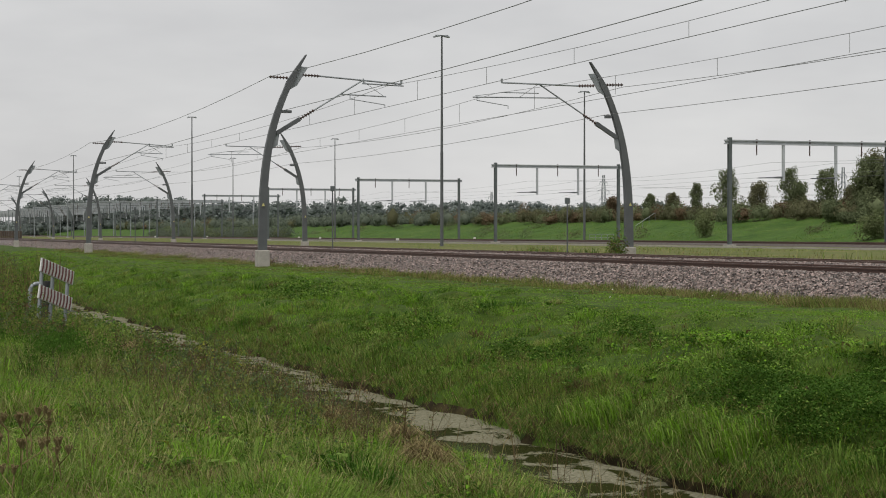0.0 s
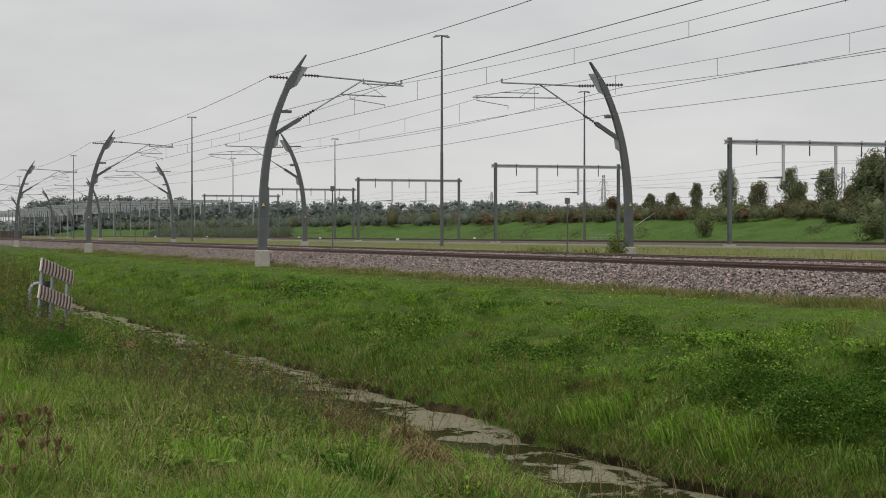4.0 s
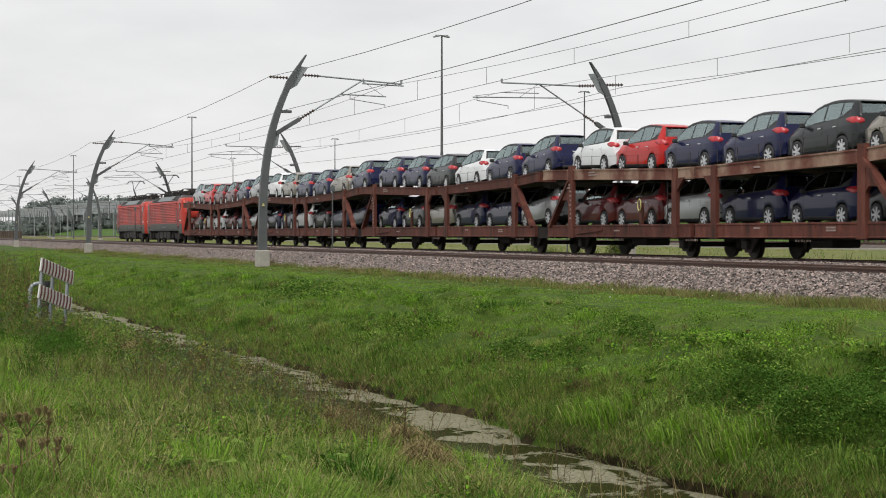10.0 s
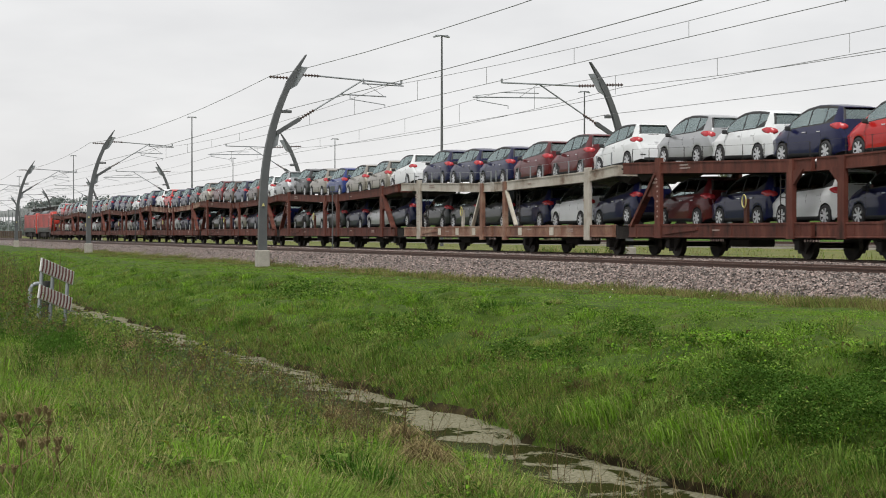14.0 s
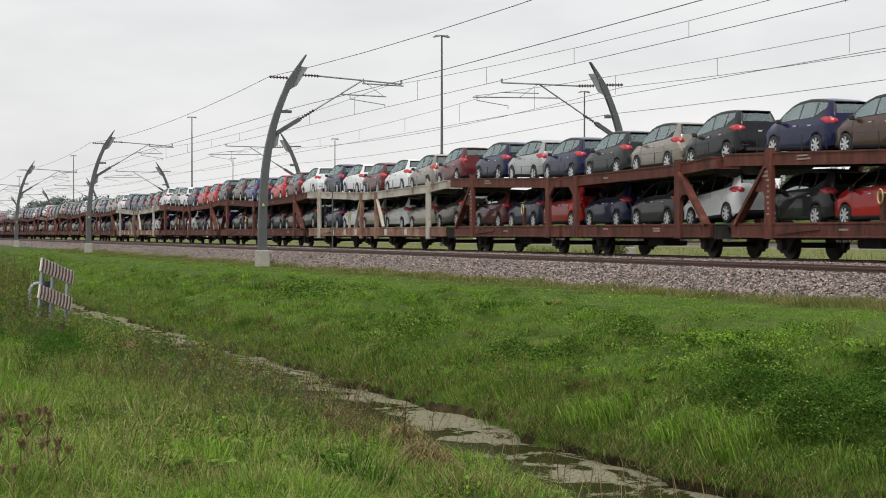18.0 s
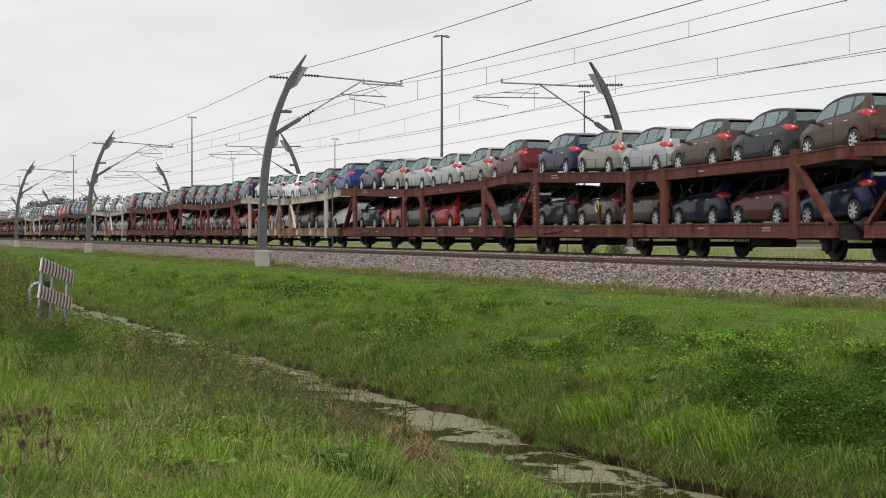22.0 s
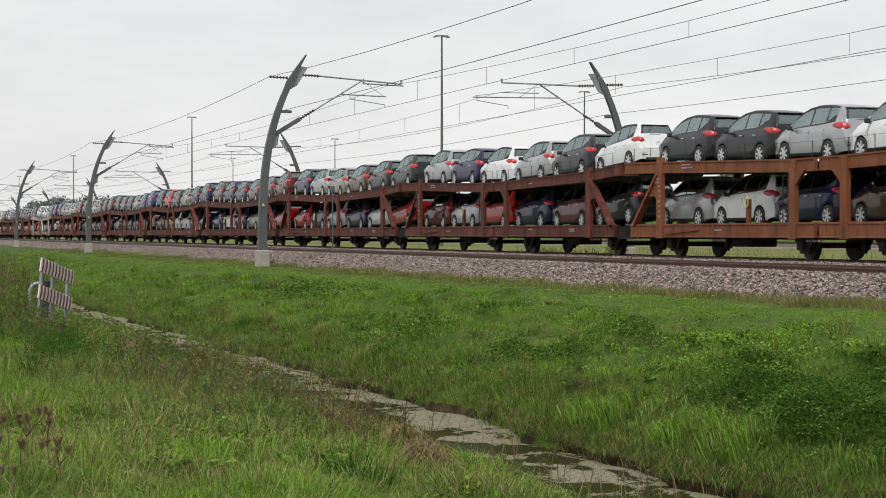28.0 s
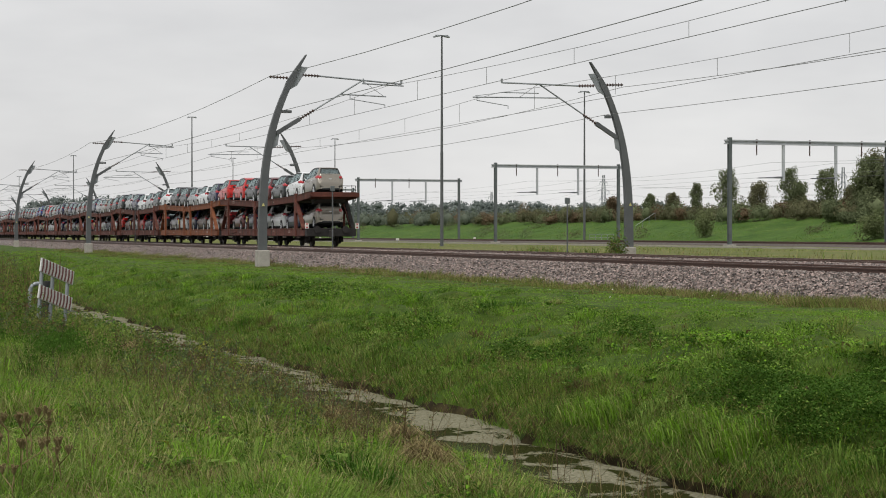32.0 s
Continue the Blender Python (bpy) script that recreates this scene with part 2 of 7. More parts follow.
def ground_material():
    m = material("grassy_ground", [(0.028, 0.050, 0.007), (0.044, 0.078, 0.009), (0.070, 0.092, 0.018)], 0.8, 0.9, bump=0.6, bump_scale=14.0, spec=0.15, fine=0.3)
    return m


M_GROUND = ground_material()
gx = sorted(set([-3000, -800, -300, -120, -60, -40, -30] + [round(-22 + 0.5 * i, 2) for i in range(60)] + [round(7.5 + 0.125 * i, 3) for i in range(16)] + [round(9.5 + 0.25 * i, 2) for i in range(44)]
                + [x for x, _ in PROFILE] + [40, 45, 55, 60, 66, 70, 84, 98] + [104 + 2.5 * i for i in range(12)] + [200, 400, 900]))
gy = [-4000, -1500, -900, -700, -550, -400, -300, -200, -100, -50, -25, -10] + [round(-2 + 0.5 * i, 2) for i in range(22)] + [round(9 + 0.25 * i, 2) for i in range(140)] + [round(44 + 0.5 * i, 2) for i in range(40)] + [64 + 2 * i for i in range(40)] + [146 + 6 * i for i in range(40)] + [400, 460, 540, 650, 800, 1000, 1400, 2000, 4000]
ground_me = grid_sheet("ground", gx, gy, ground_z)
ground_me.materials.append(M_GROUND)
ground_me.materials.append(material("dry_verge_ground", [(0.076, 0.100, 0.025), (0.115, 0.128, 0.040), (0.160, 0.148, 0.056)], 0.25, 0.9, bump=0.3, bump_scale=6.0, spec=0.1, fine=0.2))
ground_me.materials.append(material("dike_turf", [(0.036, 0.076, 0.014), (0.056, 0.108, 0.021), (0.084, 0.128, 0.032)], 0.2, 0.9, bump=0.5, bump_scale=1.3, spec=0.1, fine=0.35))
for p in ground_me.polygons:
    p.material_index = 0 if p.center.x < 32.5 else (1 if p.center.x < 103 else 2)
ground = tagged(new("ground", ground_me), "grassy ground sloping to a ditch beside the railway", "ground", kind="structure")


water_me = grid_sheet("water", [5.0, 9.5], [-60 + 12 * i for i in range(41)], lambda x, y: WATER_Z)


def water_material():
    """Dark still water under floating grey-green scum."""
    m = bpy.data.materials.new("ditch_water_with_scum")
    m.use_nodes = True
    n, l = m.node_tree.nodes, m.node_tree.links
    b = n["Principled BSDF"]
    co = n.new("ShaderNodeTexCoord")
    mp = n.new("ShaderNodeMapping")
    mp.inputs["Scale"].default_value = (0.85, 0.60, 1.0)
    l.new(co.outputs["Object"], mp.inputs["Vector"])
    big = n.new("ShaderNodeTexNoise")
    big.inputs["Scale"].default_value = 1.5
    big.inputs["Detail"].default_value = 7.0
    big.inputs["Roughness"].default_value = 0.68
    big.inputs["Distortion"].default_value = 0.6
    l.new(mp.outputs["Vector"], big.inputs["Vector"])
    mask = n.new("ShaderNodeValToRGB")
    mask.color_ramp.elements[0].position, mask.color_ramp.elements[1].position = 0.50, 0.53
    sep = n.new("ShaderNodeSeparateXYZ")
    l.new(co.outputs["Object"], sep.inputs["Vector"])
    lean = n.new("ShaderNodeMapRange")
    lean.inputs["From Min"].default_value, lean.inputs["From Max"].default_value = 6.2, 8.0
    lean.inputs["To Min"].default_value, lean.inputs["To Max"].default_value = -0.11, 0.075
    l.new(sep.outputs["X"], lean.inputs["Value"])
    both = n.new("ShaderNodeMath")
    l.new(big.outputs["Fac"], both.inputs[0])
    l.new(lean.outputs["Result"], both.inputs[1])
    l.new(both.outputs[0], mask.inputs["Fac"])
    fine = n.new("ShaderNodeTexNoise")
    fine.inputs["Scale"].default_value = 30.0
    fine.inputs["Detail"].default_value = 4.0
    l.new(co.outputs["Object"], fine.inputs["Vector"])
    scum = n.new("ShaderNodeValToRGB")
    scum.color_ramp.elements[0].position, scum.color_ramp.elements[1].position = 0.35, 0.7
    scum.color_ramp.elements[0].color = (0.120, 0.114, 0.070, 1)
    scum.color_ramp.elements[1].color = (0.25, 0.238, 0.172, 1)
    l.new(fine.outputs["Fac"], scum.inputs["Fac"])
    col = n.new("ShaderNodeMix")
    col.data_type = 'RGBA'
    col.inputs[6].default_value = (0.026, 0.029, 0.009, 1)
    l.new(mask.outputs["Color"], col.inputs[0])
    l.new(scum.outputs["Color"], col.inputs[7])
    l.new(col.outputs[2], b.inputs["Base Color"])
    rough = n.new("ShaderNodeMapRange")
    rough.inputs["To Min"].default_value = 0.12
    rough.inputs["To Max"].default_value = 0.85
    l.new(mask.outputs["Color"], rough.inputs["Value"])
    l.new(rough.outputs["Result"], b.inputs["Roughness"])
    b.inputs["IOR"].default_value = 1.015
    dull = n.new("ShaderNodeMapRange")
    dull.inputs["To Min"].default_value = 0.3
    dull.inputs["To Max"].default_value = 0.03
    l.new(mask.outputs["Color"], dull.inputs["Value"])
    l.new(dull.outputs["Result"], b.inputs["Specular IOR Level"])
    bp = n.new("ShaderNodeBump")
    bp.inputs["Strength"].default_value = 0.05
    bp.inputs["Distance"].default_value = 0.01
    l.new(fine.outputs["Fac"], bp.inputs["Height"])
    l.new(bp.outputs["Normal"], b.inputs["Normal"])
    return m


M_WATER = water_material()
M_MUD = material("muddy_soil", [(0.012, 0.010, 0.006), (0.028, 0.022, 0.011), (0.055, 0.044, 0.020)], 2.5, 0.9, bump=0.8, bump_scale=9.0, fine=0.4, spec=0.05)
mud_me = grid_sheet("bank_soil", [7.80, 7.92, 8.00, 8.06, 8.12, 8.20], [5 + 0.3 * i for i in range(420)],
                    lambda x, y: lerp_table(PROFILE, x) + 0.02 + 0.05 * noise.noise((x * 5, y * 2.1, 7.0)) + 0.04 * noise.noise((x * 9, y * 5.0, 2.0)) - (0.10 if x > 8.1 else 0.0))
for v in mud_me.vertices:
    v.co.x += float(shore(v.co.y, 1)) if v.co.y < 130 else 0.0
mud_me.materials.append(M_MUD)
tagged(new("bank_soil", mud_me), "dark wet soil along the water's edge", "soil", kind="structure")
water_me.materials.append(M_WATER)
water = tagged(new("water", water_me), "still dark ditch water between grassy banks", "water", kind="structure")

# ---- the two main tracks ----
Y0, Y1 = -780.0, 920.0


MIDDLE_X = (NEAR_X + FAR_X) / 2


def track(cx, name, label):
    bm = bmesh.new()
    outline = [(cx - 3.65, -0.74), (cx - 1.95, -0.15), (cx - 1.45, -0.13), (cx - 1.05, -0.20), (cx + 0.95, -0.20), (cx + 1.35, -0.07), (MIDDLE_X, -0.05), (MIDDLE_X, -0.74)] if cx < MIDDLE_X else \
        [(MIDDLE_X, -0.74), (MIDDLE_X, -0.05), (cx - 1.35, -0.07), (cx - 0.95, -0.20), (cx + 1.85, -0.20), (cx + 3.6, -0.74)]
    prism(bm, outline, 'y', Y0, Y1, cuts=100)
    bed = tagged(new(name, finish(name, bm, M_BALLAST)), label, "ballast bed", kind="structure")
    return bed


M_BALLAST = material("crushed_stone_ballast", [(0.05, 0.044, 0.040), (0.14, 0.118, 0.110), (0.24, 0.205, 0.195)], 7.0, 0.9, bump=0.8, bump_scale=18.0, fine=0.45, spec=0.2)
track(NEAR_X, "ballast_bed_1", "grey-pink crushed stone ballast under the nearer track")
track(FAR_X, "ballast_bed_2", "grey-pink crushed stone ballast under the train's track")
RAIL_SECTION = [(-0.075, -0.172), (0.075, -0.172), (0.075, -0.160), (0.012, -0.130), (0.012, -0.045), (0.036, -0.035), (0.036, -0.004), (0.030, 0.0),
                (-0.030, 0.0), (-0.036, -0.004), (-0.036, -0.035), (-0.012, -0.045), (-0.012, -0.130), (-0.075, -0.160)]
for cx, who in ((NEAR_X, "nearer track"), (FAR_X, "train's track")):
    for s in (-1, 1):
        bm = bmesh.new()
        prism(bm, [(cx + s * 0.7535 + u, v) for u, v in RAIL_SECTION], 'y', Y0, Y1, cuts=100)
        for f in bm.faces:
            f.material_index = 1 if f.normal.z > 0.9 and f.calc_center_median().z > -0.01 else 0
        tagged(new("rail", finish("rail", bm, [M_RAIL, M_RAILTOP])), "rusty brown steel rail of the " + who, "rail", "rails", kind="structure")

# concrete sleepers bedded in the ballast
for cx, who in ((NEAR_X, "nearer"), (FAR_X, "train's")):
    bm = bmesh.new()
    for i in range(230):
        y = 10 + i * 0.6
        box(bm, (cx - 1.3, y - 0.13, -0.36), (cx + 1.3, y + 0.13, -0.178))
    tagged(new("sleepers", finish("sleepers", bm, M_CONC)), "grey concrete sleepers bedded in ballast of the " + who + " track", "sleepers", kind="stuff")

# ---- catenary masts ----
LEAN = 1.95


def curve_mast(side):
    """A curved steel mast with a cantilever. side 1 leans to +x over its track, -1 to -x. Origin at the foot of the steel."""
    root = thing("catenary_mast", "dark grey curved steel catenary mast on a concrete base", "catenary mast", "catenary masts")
    s = side
    bm = bmesh.new()
    box(bm, (-0.27, -0.27, -1.2), (0.27, 0.27, 0.0), 0.03)
    part("concrete_base", bm, M_CONC, root, "pale concrete base block")
    bm = bmesh.new()
    prof = []
    N = 22
    for i in range(N + 1):
        f = i / N
        z = 8.5 * f
        lean = s * LEAN * f ** 3
        prof.append((lean, z, 0.185 - 0.06 * f if f < 0.86 else max(0.03, 0.15 * (1 - f) / 0.14 + 0.02), 0.145 - 0.05 * f))
    rings = []
    for x, z, wx, wy in prof:
        rings.append([bm.verts.new((x + wx * u, wy * v, z)) for u, v in ((-1, -1), (1, -1), (1, 1), (-1, 1))])
    for a, b in zip(rings, rings[1:]):
        for i in range(4):
            j = (i + 1) % 4
            bm.faces.new((a[i], a[j], b[j], b[i]))
    bm.faces.new(rings[0][::-1])
    bm.faces.new(rings[-1])
    part("mast_shaft", bm, M_MAST, root)

    def mx(z):
        return s * LEAN * (z / 8.5) ** 3
    for z0, z1, w in ((6.9, 8.0, 0.5), (4.3, 5.15, 0.42)):
        bm = bmesh.new()
        zc = (z0 + z1) / 2
        prism(bm, [(mx(z0) + s * 0.05, z0), (mx(z0) + s * (w), z0 + 0.25), (mx(z1) + s * (w - 0.1), z1 - 0.05), (mx(z1), z1)], 'y', -0.03, 0.03)
        part("bracket_plate", bm, M_GALV, root, "grey steel gusset plate")

    def insulator(a, b, r=0.085, n=6):
        bm = bmesh.new()
        a, b = Vector(a), Vector(b)
        rod(bm, a, b, 0.03, seg=6)
        for i in range(n):
            f = (i + 0.5) / n
            p = a + (b - a) * f
            d = (b - a).normalized()
            rod(bm, p - d * 0.02, p + d * 0.02, r, r * 0.6, seg=8)
        part("insulator", bm, M_INSUL, root, "dark ribbed insulator")
    zt = 7.42
    drop = -0.08 if s > 0 else 0.02
    lift = 0.20 if s > 0 else 0.0
    xt = mx(zt)
    insulator((xt + s * 0.45, 0, zt + lift), (xt + s * 1.25, 0, zt - 0.03 + lift))
    insulator((xt - s * 0.15, 0, zt + 0.05), (xt - s * 1.0, 0, zt + 0.08))
    bm = bmesh.new()
    rod(bm, (xt + s * 1.25, 0, zt - 0.03 + lift), (xt + s * 5.0, 0, zt + drop), 0.036)
    rod(bm, (xt + s * 5.0, 0, zt + drop), (xt + s * 5.0, 0, zt + drop + 0.18), 0.05)
    part("top_tube", bm, M_GALV, root)
    if s > 0:
        bm = bmesh.new()
        rod(bm, (xt + 3.2, 0, zt - 0.10), (xt + 5.1, 0, zt - 0.16), 0.03)
        rod(bm, (xt + 3.25, 0, zt + 0.12), (xt + 3.25, 0, zt - 0.12), 0.03)
        part("messenger_tube", bm, M_GALV, root)
    zb = 5.05
    xb = mx(zb)
    p0, p1 = Vector((xb + s * 0.2, 0, zb)), Vector((xt + s * 3.2, 0, zt + (0.03 if s > 0 else drop * 0.6)))
    q1, q2 = p0.lerp(p1, 0.27), p0.lerp(p1, 0.44)
    bm = bmesh.new()
    beam(bm, p0, q1, 0.16, 0.18)
    part("strut_root", bm, M_MAST, root)
    insulator(q1, q2)
    bm = bmesh.new()
    rod(bm, q2, p1, 0.034)
    part("diagonal_tube", bm, M_GALV, root)
    q3 = p0.lerp(p1, 0.74)
    steady = 2.1 if s > 0 else 4.2
    bm = bmesh.new()
    rod(bm, q3, (q3.x + s * steady, 0, q3.z - 0.06), 0.028)
    part("steady_tube", bm, M_GALV, root)
    bm = bmesh.new()
    r0, r1 = (0.45, 2.05) if s > 0 else (4.0, 2.5)
    rod(bm, (q3.x + s * r0, 0, q3.z), (q3.x + s * r0, 0, q3.z - 0.22), 0.02)
    rod(bm, (q3.x + s * r0, 0, q3.z - 0.2), (q3.x + s * r1, 0, q3.z - 0.42), 0.018)
    rod(bm, (q3.x + s * r1, 0, q3.z - 0.42), (q3.x + s * r1, 0, q3.z - 0.55), 0.018)
    part("registration_arm", bm, M_GALV, root)
    if s < 0:
        bm = bmesh.new()
        rod(bm, (xt + s * 3.2, 0, zt - 0.42), (xt + s * 4.9, 0, zt - 0.42), 0.022)
        rod(bm, (xt + s * 4.9, 0, zt - 0.42), (q3.x + s * steady * 0.97, 0, q3.z), 0.014, seg=5)
        part("hanger_tube", bm, M_GALV, root)
    bm = bmesh.new()
    rod(bm, p1, (q3.x + s * 2.0, 0, q3.z - 0.05), 0.012, seg=5)
    part("tie_wire", bm, M_WIRE, root)
    bm = bmesh.new()
    box(bm, (mx(6.0) + s * 0.15 - 0.05, -0.1, 5.95), (mx(6.0) + s * 0.55 + 0.05, 0.1, 6.07), 0.01)
    part("earth_wire_bracket", bm, M_MAST, root)
    bm = bmesh.new()
    prism(bm, [(-0.075, 0), (0.075, 0), (0.0, 0.15)], 'y', -0.19, -0.176)
    part("warning_sign", bm, M_YELLOW, root, "small yellow triangular warning sign", at=pose(0, 0, 1.9))
    return root


MAST_Z = 0.06
near_y = [75.3 - 59.2, 75.3] + [75.3 + 59.2 * i for i in range(1, 9)]
far_y = [75.3 - 59.2, 75.3] + [77.3 + 59.2 * i for i in range(1, 9)]
NEAR_MAST_X, FAR_MAST_X = 17.5, 34.85
first = curve_mast(1)
first.matrix_basis = pose(NEAR_MAST_X, near_y[0], MAST_Z)
for y in near_y[1:]:
    copy_thing(first, pose(NEAR_MAST_X + (0.2 if y > 100 else 0.0), y, MAST_Z))
first = curve_mast(-1)
first.matrix_basis = pose(FAR_MAST_X, far_y[0], MAST_Z + 0.1)
for y in far_y[1:]:
    copy_thing(first, pose(FAR_MAST_X, y, MAST_Z + 0.1))


# ---- overhead wires, mast to mast ----
def wire(name, label, pts, sag, r, droppers=None):
    """A wire hung from point to point with a sag in metres in each span."""
    bm = bmesh.new()
    for a, b in zip(pts, pts[1:]):
        a, b = Vector(a), Vector(b)
        n = 8
        prev = a
        for i in range(1, n + 1):
            f = i / n
            p = a.lerp(b, f) - Vector((0, 0, sag * 4 * f * (1 - f)))
            rod(bm, prev, p, r * 0.72, seg=5)
            prev = p
    return tagged(new(name, finish(name, bm, M_WIRE)), label, "overhead wire", "overhead wires")


def droppers(pts, top_sag, z_low, label):
    root = thing("dropper_wires", label, "dropper wire", "overhead wires", at=pose(*pts[0]))
    off = Vector(pts[0])
    for a, b in zip(pts[:3], pts[1:4]):
        a, b = Vector(a), Vector(b)
        for f in (0.08, 0.22, 0.36, 0.5, 0.64, 0.78, 0.92):
            p = a.lerp(b, f) - Vector((0, 0, top_sag * 4 * f * (1 - f)))
            bm = bmesh.new()
            rod(bm, p - off, Vector((p.x, p.y, z_low)) - off, 0.009, seg=4)
            part("dropper", bm, M_WIRE, root)
    return root


def line_for(ys, mast_x, s, dx, z, stagger=0.0):
    pts = [(mast_x + s * dx + (stagger if i % 2 else -stagger), y, z) for i, y in enumerate(ys)]
    y0 = 2 * ys[0] - ys[1]
    return [(mast_x + s * dx, y0, z)] + pts


for ys, mx0, s, who in ((near_y, NEAR_MAST_X, 1, "nearer track"), (far_y, FAR_MAST_X, -1, "train's track")):
    reach = 5.35 if s > 0 else 6.35
    low = 6.34 if s > 0 else 6.10
    wire("contact_wire", "dark contact wire above the " + who, line_for(ys, mx0, s, reach, low, 0.15), 0.02, 0.015)
    top = line_for(ys, mx0, s, reach + 0.2, 7.28 if s > 0 else 7.12)
    wire("messenger_wire", "dark messenger wire above the " + who, top, 0.45, 0.013)
    droppers(top, 0.45, low, "thin dropper wires between messenger and contact wire over the " + who)
    wire("earth_wire", "earth wire on mast brackets beside the " + who, line_for(ys, mx0, s, 1.05, 6.15 if s > 0 else 6.28), 0.12 if s > 0 else 0.30, 0.017)
    wire("feeder_wire", "feeder wire on outer mast insulators of the " + who, line_for(ys, mx0, s, 0.30, 7.56), 0.5, 0.017)

# ---- the yard behind the main line ----
def portal(width, label, top=9.5, pale=True):
    root = thing("catenary_portal", label, "catenary portal", "yard portals")
    for x in (0.0, width):
        bm = bmesh.new()
        box(bm, (x - 0.45, -0.45, -0.5), (x + 0.45, 0.45, 0.15), 0.03)
        part("footing", bm, M_CONC, root, "concrete footing block")
        bm = bmesh.new()
        for o in (-0.15, 0.15):
            box(bm, (x - 0.16, o - 0.02, 0.1), (x + 0.16, o + 0.02, top + 0.25))
        box(bm, (x - 0.02, -0.15, 0.1), (x + 0.02, 0.15, top + 0.25))
        part("leg", bm, M_GALVDARK if pale else M_GALV, root, "galvanised steel leg")
    bm = bmesh.new()
    for z in (top - 0.3, top):
        box(bm, (-0.5, -0.16, z - 0.05), (width + 0.5, 0.16, z + 0.05))
    for i in range(int(width / 0.8)):
        x = 0.4 + i * 0.8
        box(bm, (x - 0.03, -0.03, top - 0.28), (x + 0.03, 0.03, top - 0.02))
    box(bm, (-0.5, -0.02, top - 0.3), (width + 0.5, 0.02, top))
    part("crossbeam", bm, M_GALVLIGHT, root, "galvanised crossbeam")
    n = max(2, int(width / 5.4))
    for i in range(n - 1):
        x = (i + 1) * width / n
        bm = bmesh.new()
        box(bm, (x - 0.11, -0.11, 5.9), (x + 0.11, 0.11, top - 0.3))
        part("drop_post", bm, M_GALVLIGHT if pale else M_GALVDARK, root)
        bm = bmesh.new()
        rod(bm, (x - 0.1, 0, 6.2), (x - 2.6, 0, 6.15), 0.045)
        rod(bm, (x - 0.1, 0, 6.2), (x - 0.9, 0, 6.2), 0.08)
        part("side_arm", bm, M_MAST, root)
    for i in range(n):
        x = (i + 0.5) * width / n
        bm = bmesh.new()
        rod(bm, (x, 0, top - 1.3), (x, 0, top - 0.3), 0.06)
        rod(bm, (x, 0, top - 0.3), (x, 0, top + 0.12), 0.09)
        part("hanging_insulator", bm, M_INSUL, root)
    return root


YARD_Z = -0.35
YARD_X = 76.0
p0 = portal(16.3, "galvanised steel catenary portal over the yard tracks")
p0.matrix_basis = pose(YARD_X, 83.0, YARD_Z)
for i in range(1, 13):
    copy_thing(p0, pose(YARD_X, 83.0 + 59.6 * i, YARD_Z))
p1 = portal(44.0, "wide grey multi-track portal far down the yard", 9.7, False)
p1.matrix_basis = pose(63.0, 470.0, YARD_Z)
for i in range(1, 12):
    copy_thing(p1, pose(63.0 - 0.6 * i, 470.0 + 38 * i, YARD_Z))

# yard tracks on low ballast
M_YARDBED = material("yard_ballast", [(0.065, 0.054, 0.046), (0.115, 0.098, 0.086)], 3.0, 0.9, bump=0.5, fine=0.35)
for cx in (80.2, 86.5):
    bm = bmesh.new()
    prism(bm, [(cx - 2.3, -0.45), (cx - 1.7, -0.12), (cx + 1.7, -0.12), (cx + 2.3, -0.45)], 'y', -60, 1000)
    tagged(new("ballast_bed", finish("ballast_bed", bm, M_YARDBED)), "dark low ballast under a yard track", "ballast bed", kind="structure")
    for s in (-1, 1):
        bm = bmesh.new()
        prism(bm, [(cx + s * 0.7535 + u, v + 0.02) for u, v in RAIL_SECTION], 'y', -60, 1000)
        tagged(new("rail", finish("rail", bm, M_RAIL)), "rusty rail of a yard track", "rail", "yard rails", kind="structure")
bm = bmesh.new()
prism(bm, [(68.4, -0.5), (68.4, -0.25), (68.9, -0.25), (68.9, -0.5)], 'y', -40, 300)
tagged(new("cable_trough", finish("cable_trough", bm, M_CONC)), "pale concrete cable trough along the yard", "cable trough")
for z, x, name in ((5.9, 80.2, "contact_wire"), (7.2, 80.2, "messenger_wire"), (5.9, 86.5, "contact_wire"), (7.2, 86.5, "messenger_wire")):
    wire(name, "thin overhead wire of a yard track", [(x, 23.4 + 59.6 * i, z) for i in range(0, 13)], 0.5 if z > 6 else 0.05, 0.014)


def light_mast(h):
    root = thing("light_mast", "tall slender grey steel yard light mast", "light mast", "yard light masts")
    bm = bmesh.new()
    rod(bm, (0, 0, -0.3), (0, 0, h * 0.45), 0.17, 0.14, seg=10)
    rod(bm, (0, 0, h * 0.45), (0, 0, h), 0.13, 0.08, seg=10)
    rod(bm, (0, 0, 0.0), (0, 0, 0.12), 0.28, seg=12)
    part("pole", bm, M_MAST, root)
    bm = bmesh.new()
    rod(bm, (-0.65, 0, h), (0.65, 0, h), 0.04)
    part("head_frame", bm, M_MAST, root)
    for x in (-0.5, 0.45):
        bm = bmesh.new()
        m = Matrix.Translation((x, 0, h - 0.1)) @ Matrix.Rotation(radians(12 if x > 0 else -12), 4, 'Y')
        box(bm, (-0.32, -0.18, -0.07), (0.32, 0.18, 0.07), 0.03, m=m)
        part("floodlight", bm, M_GALV, root, "flat grey floodlight")
    return root


